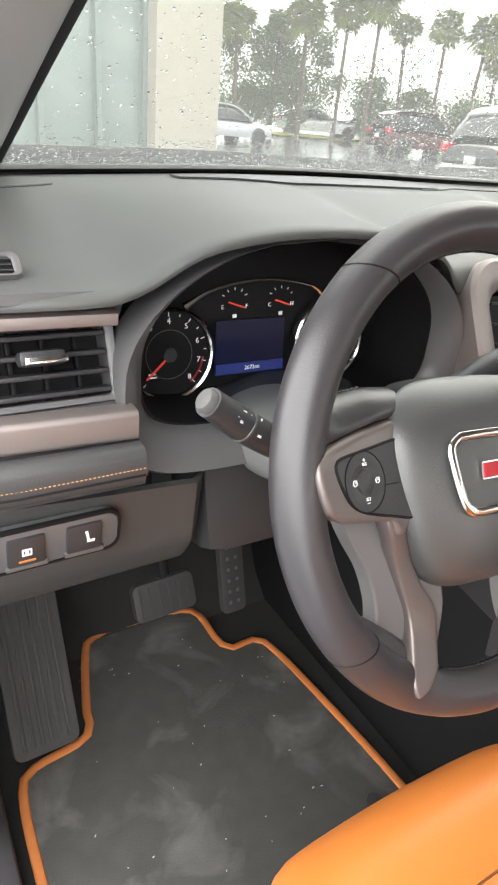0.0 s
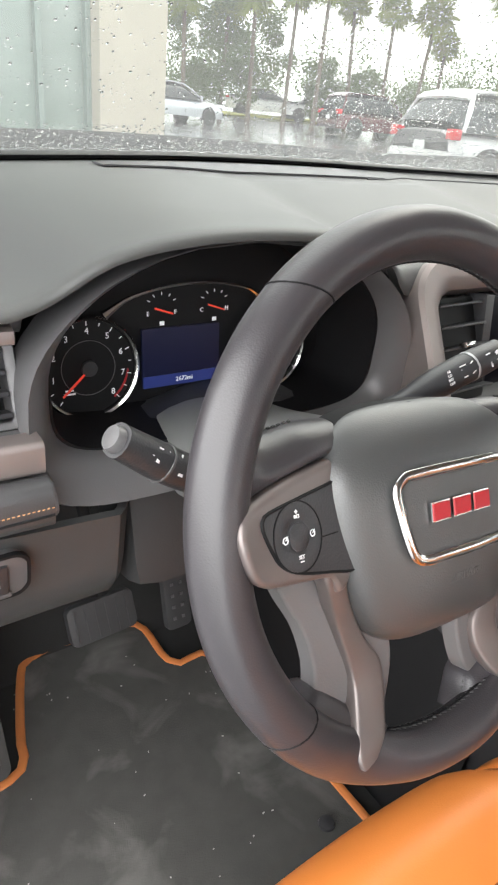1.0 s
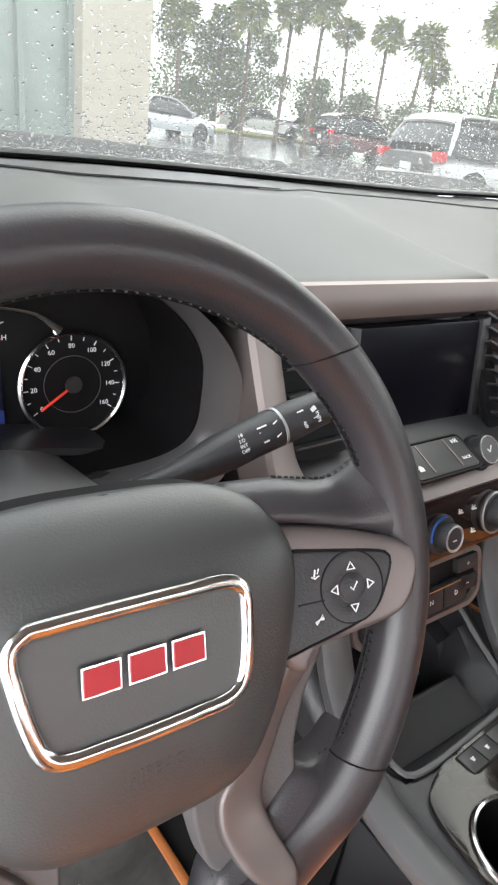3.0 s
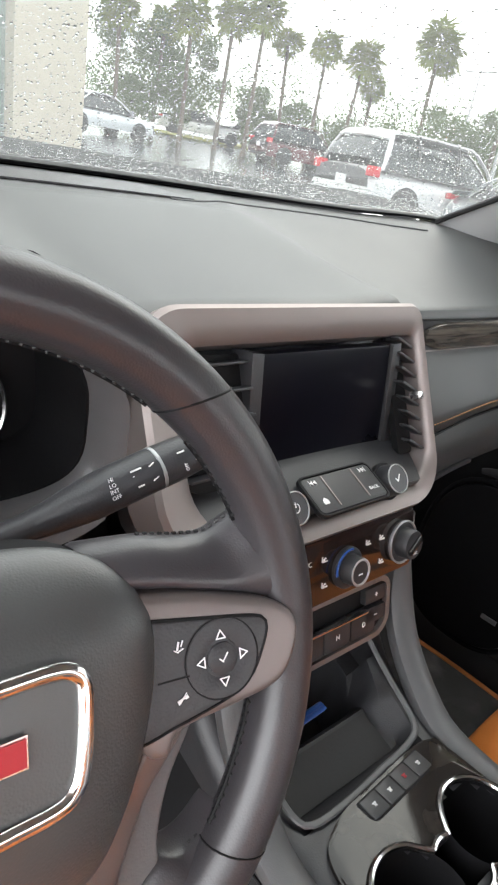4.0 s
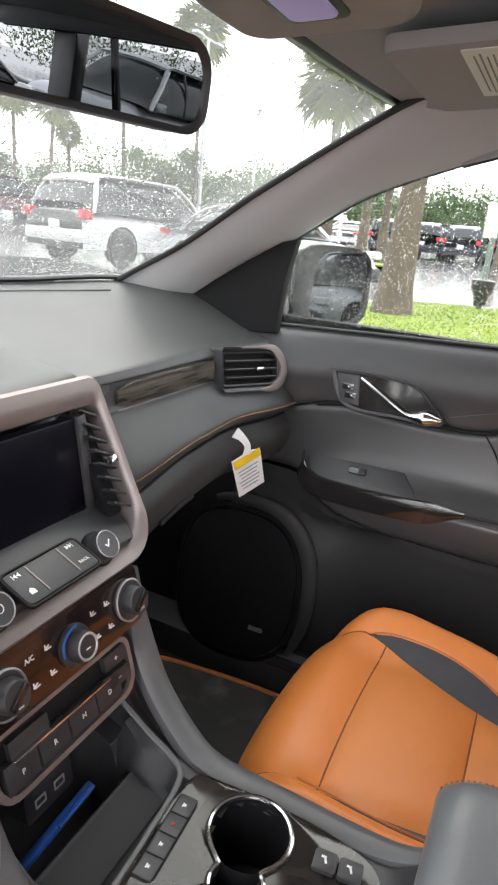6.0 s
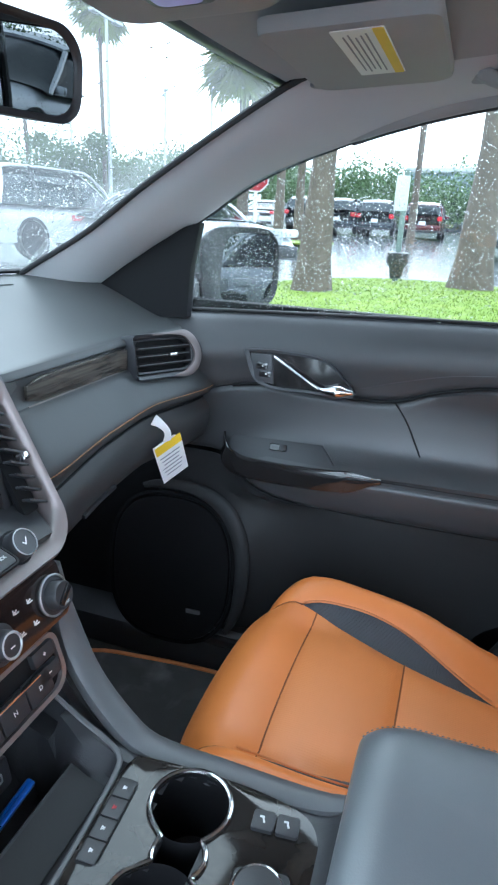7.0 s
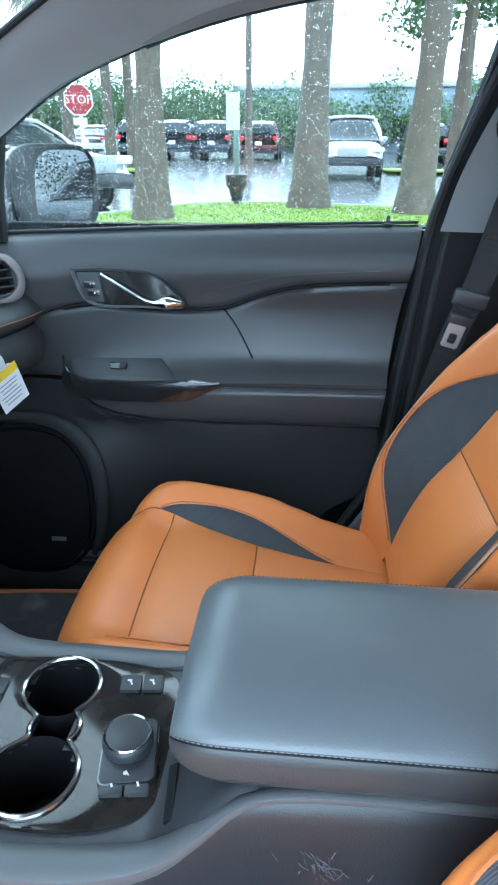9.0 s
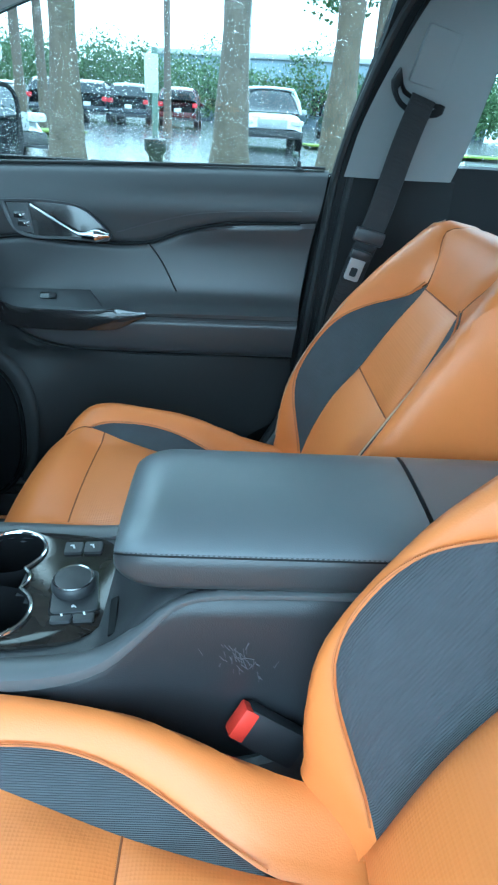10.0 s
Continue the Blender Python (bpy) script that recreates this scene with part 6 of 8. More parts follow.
# ---- seats ----
def seat(name, x0, label, sign, tilt, wing):
    """A front seat, its cushion's middle at x0; sign: the side of its door."""
    e = thing(name, (x0, 0.15, 0.345), label, "seat", "front seats")
    HW = 0.222

    def cushion(s, t):
        """s across, -1 to 1; t from the back, 0, to the front, 1, and over the nose to 1.25."""
        y = lerp(-0.085, 0.375, min(t, 1.0))
        z = 0.636 + 0.030 * t - 0.012 * math.cos(math.pi * min(1, t) * 0.5)
        a = abs(s)
        z += 0.052 * step(0.52, 0.86, a) * (0.45 + 0.55 * step(0.05, 0.5, t)) * step(1.20, 0.75, t)
        if t > 0.86:
            k = (t - 0.86) / 0.39
            y = lerp(-0.085, 0.375, 0.86) + 0.085 * math.sin(k * math.pi / 2)
            z -= 0.115 * (1 - math.cos(k * math.pi / 2))
        y += (0.022 if sign > 0 else 0.017) * (1 - min(1.0, a) ** 2) * step(0.55, 1.0, t)
        y -= 0.014 * step(0.45, 1.0, a) * step(0.55, 1.0, t)
        half = curve([(-0.06, 0.182), (0.2, 0.208), (0.5, 0.243), (0.8, 0.254), (1.0, 0.248), (1.3, 0.232)], t)[0]
        x = half * s
        if a > 0.86:
            k = (a - 0.86) / 0.14
            x = math.copysign(half * (0.86 + 0.115 * math.sin(k * math.pi / 2)), s)
            z -= 0.20 * (1 - math.cos(k * math.pi / 2)) ** 1.15
        return Vector((x0 + x, y, z))

    def back(s, t):
        """s across; t up the backrest, 0 to 1."""
        lean = radians(tilt)
        a = abs(s)
        h = 0.55 * t
        w = HW * curve([(0.0, 0.98), (0.3, 1.06), (0.6, 1.05), (0.85, 0.97), (1.0, 0.84)], t)[0]
        out = wing[0 if s < 0 else 1] * step(0.50, 0.82, a) * curve([(0.0, 0.48), (0.10, 0.72), (0.25, 0.96), (0.48, 0.90), (0.7, 0.62), (0.85, 0.34), (1.0, 0.08)], t)[0]
        out += 0.016 * math.exp(-((t - 0.25) / 0.2) ** 2) * (1 - step(0.4, 0.7, a))
        x = w * s
        if a > 0.84:
            k = (a - 0.84) / 0.16
            x = math.copysign(w * (0.84 + 0.14 * math.sin(k * math.pi / 2)), s)
            out -= 0.20 * (1 - math.cos(k * math.pi / 2)) ** 1.1
        if t > 0.9:
            k = (t - 0.9) / 0.1
            h = 0.55 * 0.9 + 0.045 * math.sin(k * math.pi / 2)
            out -= 0.10 * (1 - math.cos(k * math.pi / 2))
        y = -0.095 - math.sin(lean) * h + math.cos(lean) * out
        z = 0.640 + math.cos(lean) * h + math.sin(lean) * out
        return Vector((x0 + x, y, z))

    def panel(pname, surf, s0, s1, t0, t1, material, nu=14, nv=14, lab="", puff=0.011):
        """A stitched panel on a surface; s0, s1, t0, t1 may be functions of the other way."""
        def f(u, v):
            tt = lerp(t0, t1, v)
            lo = s0(tt) if callable(s0) else s0
            hi = s1(tt) if callable(s1) else s1
            ss = lerp(lo, hi, u)
            p = surf(ss, tt)
            e1 = surf(ss + 0.004, tt) - surf(ss - 0.004, tt)
            e2 = surf(ss, min(1.3, tt + 0.004)) - surf(ss, tt - 0.004)
            nrm = e1.cross(e2).normalized()
            if nrm.dot(Vector((0, 0.5, 1))) < 0:
                nrm = -nrm
            edge = min(u, 1 - u) * 2 * abs(hi - lo) / 0.25
            edge2 = min(v, 1 - v) * 2 * (t1 - t0) / 0.25
            k = min(1, edge) ** 0.5 * min(1, edge2) ** 0.5
            return p + nrm * (puff * k - 0.006)
        return part(pname, grid(f, nu, nv, 0.012), material, e, lab)

    ins = lambda t: curve([(-0.1, 0.46), (0.2, 0.48), (0.45, 0.52), (0.7, 0.60), (0.8, 0.645), (0.9, 0.68), (1.3, 0.70)], t)[0]
    lens = lambda t: ins(t) + 0.165 * max(0.0, math.sin(math.pi * min(1, max(0, (t - 0.16) / 0.69)))) ** 0.8
    # cushion
    panel("cushion_rear", cushion, lambda t: -ins(t), ins, -0.05, 0.457, PERF, 20, 14, "perforated tan-orange seat centre")
    panel("cushion_middle", cushion, lambda t: -ins(t), ins, 0.457, 0.79, PERF, 20, 12)
    panel("cushion_nose", cushion, lambda t: -ins(t), ins, 0.79, 1.25, ORANGE, 20, 16, "smooth orange leather seat nose")
    for d in (-1, 1):
        lo, hi = (lambda t: d * ins(t)), (lambda t: d * lens(t))
        panel("cushion_insert", cushion, lo, hi, 0.16, 0.85, MESHCLOTH, 8, 22, "dark grey mesh insert", 0.003)
        panel("cushion_bolster", cushion, lambda t: d * (lens(t) if 0.16 < t < 0.85 else ins(t)), d * 1.0, -0.05, 1.25, ORANGE, 16, 34, "orange leather side bolster", 0.007)
    # backrest
    bin_ = lambda t: curve([(-0.1, 0.50), (0.4, 0.49), (0.6, 0.44), (0.76, 0.37), (1.1, 0.34)], t)[0]
    blens = lambda t: bin_(t) + 0.31 * max(0.0, math.sin(math.pi * min(1, max(0, (t - 0.04) / 0.72)))) ** 0.6
    shoulder = lambda t: lerp(0.37, 0.66, step(0.72, 0.94, t))
    panel("back_lower", back, lambda t: -bin_(t), bin_, 0.0, 0.42, PERF, 20, 14, "perforated tan-orange back panel")
    panel("back_upper", back, lambda t: -bin_(t), bin_, 0.42, 0.74, PERF, 20, 12)
    panel("back_shoulder", back, lambda t: -shoulder(t), shoulder, 0.74, 1.0, ORANGE, 20, 14, "smooth orange shoulder panel")
    for d in (-1, 1):
        panel("back_insert", back, lambda t: d * bin_(t), lambda t: d * blens(t), 0.04, 0.76, MESHCLOTH, 8, 22, "dark grey mesh insert", 0.003)
        panel("back_bolster", back, lambda t: d * (max(blens(t), shoulder(t)) if t > 0.74 else blens(t)), d * 1.0, -0.02, 1.0, ORANGE, 16, 34, "orange leather back bolster", 0.007)
    # seams and piping
    def seam(surf, places, r=0.0012, material=SEAM, name="seam"):
        line = []
        for s, t in places:
            p = surf(s, t)
            e1 = surf(s + 0.004, t) - surf(s - 0.004, t)
            e2 = surf(s, t + 0.004) - surf(s, t - 0.004)
            nrm = e1.cross(e2).normalized()
            nrm = -nrm if nrm.dot(Vector((0, 0.5, 1))) < 0 else nrm
            line.append(p + nrm * (-0.0055 if material is SEAM else -0.0005))
        part(name, sweep(line, oval(r, r, 6)), material, e)
    for t in (0.457, 0.79):
        seam(cushion, [(lerp(-ins(t), ins(t), i / 16), t) for i in range(17)])
    for t in (0.42, 0.74):
        seam(back, [(lerp(-bin_(t), bin_(t), i / 16), t) for i in range(17)])
    for d in (-1, 1):
        seam(cushion, [(d * ins(t), t) for t in [lerp(0.85, 1.22, i / 10) for i in range(11)]])
        seam(back, [(d * max(blens(t), shoulder(t)), t) for t in [lerp(0.74, 0.97, i / 12) for i in range(13)]])
        seam(cushion, [(d * (lens(t) + 0.004), t) for t in [lerp(0.165, 0.845, i / 30) for i in range(31)]], 0.0014, PIPING, "piping")
        seam(back, [(d * (blens(t) + 0.004), t) for t in [lerp(0.045, 0.755, i / 30) for i in range(31)]], 0.0014, PIPING, "piping")
        if sign > 0:
            seam(back, [(d * 0.815, t) for t in [lerp(0.02, 0.93, i / 40) for i in range(41)]], 0.0013, PALE, "piping")
    # frame, plastic shield and rear shell
    part("seat_base", box(pose(x0, 0.12, 0.47), 0.40, 0.46, 0.20, 0.03), HARD, e, "black seat base")
    for d in (-1, 1):
        part("side_shield", sweep(spline([(x0 + d * 0.236, 0.30, 0.535), (x0 + d * 0.240, 0.10, 0.525), (x0 + d * 0.242, -0.06, 0.560), (x0 + d * 0.240, -0.13, 0.66)], 20), oval(0.012, 0.050, 12, 3)), GREY, e, "dark grey plastic side shield")

    def rear(u, v):
        p = back(lerp(-0.93, 0.93, u), lerp(0.0, 0.97, v))
        return (p.x, min(p.y, back(0.0, lerp(0.0, 0.97, v)).y) - 0.11 + 0.02 * (2 * u - 1) ** 2, p.z - 0.02)
    part("rear_shell", grid(rear, 14, 16, 0.02), HARD, e, "black seat back shell")
    # headrest on two posts
    c = back(0.0, 0.985) + Vector((0, -0.012, 0.150))
    for d in (-1, 1):
        part("headrest_post", sweep([c + Vector((d * 0.07, -0.03, -0.20)), c + Vector((d * 0.07, 0.0, -0.02))], oval(0.006, 0.006, 10)), CHROME, e)

    def head(u, v):
        a, b = 2 * math.pi * u, math.pi * (v - 0.5)
        cx = math.copysign(abs(math.cos(a)) ** 0.6, math.cos(a)) * max(0.02, math.cos(b)) ** 0.55
        cy = math.copysign(abs(math.sin(a)) ** 0.8, math.sin(a)) * max(0.02, math.cos(b)) ** 0.55
        return c + Vector((0.135 * cx, 0.048 * cy - 0.02 * math.sin(b), 0.092 * math.sin(b)))
    part("headrest", grid(head, 28, 16, 0.0, True), ORANGE, e, "rounded orange leather headrest")
    return e


def buckle():
    e = thing("belt_buckle", (-0.098, -0.02, 0.55), "black seat belt buckle with a red release button", "belt buckle")
    m = axes((-0.104, -0.018, 0.630), (0.35, -0.53, 0.77), (0.02, 0.82, 0.57))
    part("housing", box(m, 0.042, 0.080, 0.026, 0.006), HARD, e)
    part("strap", sweep([m @ Vector((0, -0.036, 0)), m @ Vector((0.004, -0.07, 0)), m @ Vector((0.012, -0.12, 0.004))], oval(0.018, 0.004, 10, 4), up=tuple(m.to_3x3() @ Vector((0, 0, 1)))), WEBBING, e)
    part("release_button", box(shift(m, 0.0, 0.038, 0.002), 0.037, 0.020, 0.023, 0.004), mat("red_button", (0.75, 0.05, 0.03), 0.4), e, "red press button")


# ---- passenger door ----
def door():
    e = thing("passenger_door", (0.80, 0.26, 0.40), "closed passenger door with black trim, chrome handle and padded armrest", "car door")

    def skin(y, z):
        """The trim's inner face: x by place."""
        # upper: sill roll; middle: scooped; armrest; lower pocket and speaker pod
        sill = curve([(-0.2, 1.158), (0.2, 1.148), (0.65, 1.130)], y)[0]
        x = curve([(0.38, 0.800), (0.55, 0.792), (0.70, 0.784), (0.762, 0.775), (0.775, 0.745), (0.80, 0.730), (0.845, 0.722), (0.866, 0.727), (0.880, 0.748), (0.90, 0.765), (0.94, 0.775), (1.00, 0.778), (1.04, 0.770), (1.075, 0.758), (1.11, 0.762), (1.14, 0.780), (1.17, 0.806)], z + (1.155 - sill) * step(0.95, 1.1, z))[0]
        # armrest fades towards the dash
        k = step(0.44, 0.60, y)
        x = lerp(x, 0.785, k * step(0.71, 0.76, z) * step(0.98, 0.90, z))
        # shoulder bulge where the dash meets the door
        x -= 0.035 * step(0.48, 0.66, y) * step(0.94, 1.02, z) * step(1.14, 1.06, z)
        # speaker pod low in front
        pod = math.exp(-((y - 0.58) / 0.15) ** 4) * math.exp(-((z - 0.56) / 0.17) ** 4)
        x -= 0.055 * pod
        return x

    def crease(y):
        return curve([(-0.20, 1.060), (-0.12, 1.058), (0.06, 1.048), (0.14, 1.030), (0.22, 1.002), (0.36, 0.998), (0.50, 1.002), (0.70, 0.950)], y)[0]

    def rear_edge(z):
        return curve([(0.38, 0.06), (0.54, 0.0), (0.62, -0.098), (0.80, -0.098), (0.90, -0.108), (1.05, -0.127), (1.17, -0.150)], z)[0]

    def sheet(zlo, zhi, ylo=None, yhi=0.70, groove=0.008, nu=50, nv=16):
        def f(u, v):
            zmid = (zlo(0.2) + zhi(0.2)) / 2
            y1 = ylo if ylo is not None else rear_edge(zmid)
            y = lerp(yhi, y1, u)
            z = lerp(zlo(y), zhi(y), v)
            if ylo is None:
                y = lerp(yhi, rear_edge(z), u)
                z = lerp(zlo(y), zhi(y), v)
            edge = min(1.0, min(v, 1 - v) * (zhi(y) - zlo(y)) / 0.010)
            return (skin(y, z) + groove * (1 - edge ** 0.5), y, z)
        return grid(f, nu, nv, 0.008)
    part("inner_shell", box(pose(0.845, 0.27, 0.77), 0.03, 0.98, 0.76, 0.004), DEEP, e, "black inner door shell")
    sill = lambda y: curve([(-0.2, 1.158), (0.2, 1.148), (0.70, 1.128)], y)[0]
    part("upper_trim", sheet(crease, sill, nv=22), DOORTOP, e, "dark soft upper door trim")
    arm_top = lambda y: curve([(-0.2, 0.862), (0.20, 0.858), (0.24, 0.857), (0.52, 0.850), (0.70, 0.845)], y)[0]
    part("middle_trim", sheet(arm_top, lambda y: crease(y) - 0.002, nv=22), LEATHER, e, "black scooped middle trim")
    arm_low = lambda y: curve([(-0.2, 0.772), (0.22, 0.760), (0.36, 0.770), (0.47, 0.800), (0.53, 0.835), (0.70, 0.842)], y)[0]
    part("armrest", sheet(arm_low, lambda y: arm_top(y) - 0.001, yhi=0.545, nv=14), LEATHER, e, "padded black armrest")
    part("lower_trim", sheet(lambda y: 0.40, lambda y: arm_low(y) - 0.002, nv=24), LOWER, e, "black lower trim with a door pocket")
    for line, dz in ((lambda y: curve([(-0.2, 1.083), (-0.126, 1.082), (0.10, 1.068), (0.20, 1.045), (0.285, 1.018)], y)[0], 0), (lambda y: arm_top(y) - 0.004, 0)):
        ys = [-0.095 + (0.375 if dz == 0 and line(0.0) > 1 else 0.34) * i / 24 for i in range(25)]
        thread([(skin(y, line(y)) - 0.0015, y, line(y)) for y in ys], STITCHG, e, 0.0006, gap=0.005)
    for line in (lambda y: crease(y) - 0.001, lambda y: arm_low(y) - 0.001):
        ys = [0.535 - 0.63 * i / 40 for i in range(41)]
        part("trim_gap", sweep([(skin(y, line(y)) + 0.0012, y, line(y)) for y in ys], oval(0.0032, 0.0032, 8)), DEEP, e)
    # slanting seam from the crease to the armrest
    pts = [(0.216, 1.000), (0.19, 0.965), (0.158, 0.905)]
    part("seam", sweep(spline([(skin(y, z) - 0.0005, y, z) for y, z in pts], 12), oval(0.0016, 0.0016, 6)), DEEP, e)
    # pull cup with a glossy blade
    blade = spline([(0.742, 0.536, 0.905), (0.732, 0.532, 0.885), (0.724, 0.522, 0.862), (0.718, 0.495, 0.849), (0.715, 0.44, 0.846), (0.714, 0.36, 0.847), (0.714, 0.29, 0.852), (0.717, 0.218, 0.864)], 44)
    part("gloss_blade", sweep(blade, oval(0.005, 0.0225, 12, 3), scale=lambda f: (0.45 + 0.55 * step(0.0, 0.15, f)) * (1 - 0.72 * step(0.80, 1.0, f))), GLOSS, e, "glossy black blade along the armrest")
    part("blade_edge", sweep([p + Vector((-0.003, 0, 0.0155 * (1 - 0.72 * step(0.80, 1.0, i / 43)) * step(0.1, 0.3, i / 43))) for i, p in enumerate(blade)][9:], oval(0.0007, 0.0006, 6)), STEEL, e)
    plate = axes((0.744, 0.425, 0.884), (0, -1, 0.02), (0.62, 0, 0.78))
    sw = part("switch_bed", prism([(-0.100, -0.026), (0.122, -0.026), (0.112, -0.012), (0.086, 0.022), (-0.096, 0.022), (-0.104, 0.012)], plate, 0.012, 0.004), HARD, e, "dark switch bed in the armrest")
    part("window_switch", box(shift(plate, 0.0, 0.004, 0.002), 0.034, 0.014, 0.008, 0.003), GLOSS, sw, "small window switch")
    part("switch_mark", bars([(0.010, 0.004, 0.004, 0.002)], shift(plate, 0, 0, 0.0064)), PRINT, sw)
    part("switch_rocker", box(shift(plate, 0.010, 0.004, 0.0062) @ Matrix.Rotation(radians(14), 4, "Y"), 0.014, 0.012, 0.004, 0.0015), HARD, sw)
    # handle
    h = axes((0.749, 0.395, 1.040), (0.02, -1, -0.05), (0.10, -0.05, 1))
    outer = spline([(x, y, 0) for x, y in [(-0.112, 0.030), (-0.05, 0.036), (0.030, 0.035), (0.060, 0.025), (0.086, 0.004), (0.111, -0.020), (0.104, -0.030), (0.02, -0.034), (-0.055, -0.037), (-0.088, -0.022), (-0.112, 0.030)]], 49)[:-1]
    inner = [(p.x * 0.93 + 0.002, p.y * 0.86) for p in outer]
    bezel = part("handle_bezel", frame_ring([(p.x, p.y) for p in outer], inner, shift(h, 0, 0, 0.004), 0.012, 0.001), HARD, e, "black handle surround")
    part("handle_cup", prism([(x, y) for x, y in inner], shift(h, 0, 0, -0.001), 0.010), GLOSS, bezel)
    part("lock_switch", prism([(-0.098, 0.024), (-0.082, -0.026), (-0.046, -0.028), (-0.056, 0.027)][::-1], shift(h, 0, 0, 0.004), 0.006, 0.0015), HARD, bezel)
    for dx, dy in ((-0.072, 0.004), (-0.064, -0.011)):
        part("lock_key", box(shift(h, dx, dy, 0.0046), 0.022, 0.012, 0.002, 0.0007), GLOSS, bezel)
    part("lock_mark", bars([(-0.070, 0.004, 0.003, 0.003), (-0.062, -0.011, 0.003, 0.003)], shift(h, 0, 0, 0.0058)), PRINT, bezel)
    lever = [(-0.050, 0.024, 0.006), (-0.02, 0.010, 0.012), (0.02, -0.010, 0.015), (0.05, -0.022, 0.014), (0.085, -0.020, 0.012), (0.105, -0.019, 0.008)]
    part("handle", sweep([h @ p for p in spline(lever, 26)], oval(0.0042, 0.0036, 12), up=tuple(h.to_3x3() @ Vector((0, 0, 1))), scale=lambda f: 0.7 + 2.4 * math.exp(-((f - 0.84) / 0.13) ** 2)), CHROME, bezel, "curved chrome door handle")
    # lock pin, speaker and sill
    part("lock_pin", lathe([(0.010, 0.0), (0.009, 0.003), (0.004, 0.005), (0.0035, 0.016), (0.001, 0.018)], Matrix.Translation((0.800, -0.086, 1.155)), 16), HARD, e)
    sp = axes((0.712, 0.645, 0.580), (0.05, -1, 0.0), (0.12, 0, 1))
    grille = part("speaker_grille", prism(oval(0.135, 0.165, 48, 2.6), sp, 0.01, 0.006), NET, e, "large black speaker grille")
    part("speaker_rim", sweep([sp @ Vector((x, y, -0.008)) for x, y in oval(0.142, 0.172, 60, 2.6)], oval(0.005, 0.004, 12), up=tuple(sp.to_3x3() @ Vector((0, 0, 1))), closed=True), NET, e, "black speaker surround")
    lip = [sp @ Vector((0.160 * math.copysign(abs(math.cos(a)) ** 0.8, math.cos(a)), 0.190 * math.copysign(abs(math.sin(a)) ** 0.8, math.sin(a)), -0.012)) for a in [radians(112 - 5 * i) for i in range(31)]]
    part("speaker_lip", sweep(lip, oval(0.020, 0.010, 14), up=tuple(sp.to_3x3() @ Vector((0, 0, 1))), scale=lambda f: 0.3 + 0.7 * math.sin(math.pi * min(1.0, max(0.0, f)))), LOWER, e, "soft black lip beside the speaker")
    part("speaker_badge", box(shift(sp, 0.062, -0.085, 0.004), 0.032, 0.009, 0.004, 0.001), GREY, grille, "small bright speaker badge")
    part("glass_seal", sweep([(0.800, y, sill(y) + 0.004) for y in [0.66 - 0.80 * i / 20 for i in range(21)]], oval(0.004, 0.003, 8)), RUBBER, e)
    part("step_plate", box(pose(0.742, 0.45, 0.432, 0, -8, 0), 0.07, 0.50, 0.02, 0.004), LOWER, e)
    part("step_strip", box(pose(0.722, 0.45, 0.446, 0, -12, 0), 0.018, 0.20, 0.004, 0.001), GREY, e, "grey ribbed sill strip")
    return e


def outer_mirror():
    e = thing("wing_mirror", (0.95, 0.64, 1.12), "black wing mirror wet with rain outside the door glass", "wing mirror")

    m = axes((1.012, 0.609, 1.203), (0.90, -0.43, 0.0), (0.02, 0.03, 1))

    def shell(u, v):
        a, b = 2 * math.pi * u, v * math.pi / 2
        c, s = math.cos(a), math.sin(a)
        k = math.cos(b) ** 0.5 if v < 1 else 0.0
        return m @ Vector((0.120 * math.copysign(abs(c) ** 0.5, c) * k, 0.090 * math.copysign(abs(s) ** 0.5, s) * k, -0.085 * math.sin(b)))
    part("housing", grid(shell, 32, 10, 0.0, True), mat("gloss_black_shell", (0.02, 0.02, 0.022), 0.25, coat=0.6), e, "black mirror housing")
    ring = [(0.120 * math.copysign(abs(math.cos(a)) ** 0.5, math.cos(a)), 0.090 * math.copysign(abs(math.sin(a)) ** 0.5, math.sin(a))) for a in [2 * math.pi * i / 40 for i in range(40)]]
    part("rim", frame_ring(ring, [(x * 0.72 + 0.024 + 0.12 * y, y * 0.86) for x, y in ring], shift(m, 0, 0, 0.002), 0.012, 0.006), RUBBER, e)
    part("mirror_glass", prism([(x * 0.72 + 0.024 + 0.12 * y, y * 0.86) for x, y in ring], shift(m, 0, 0, -0.005), 0.004), MIRROR, e, "silvered mirror glass")
    part("foot", box(pose(0.865, 0.70, 1.150, 0, -10, 15), 0.16, 0.08, 0.05, 0.015), HARD, e)


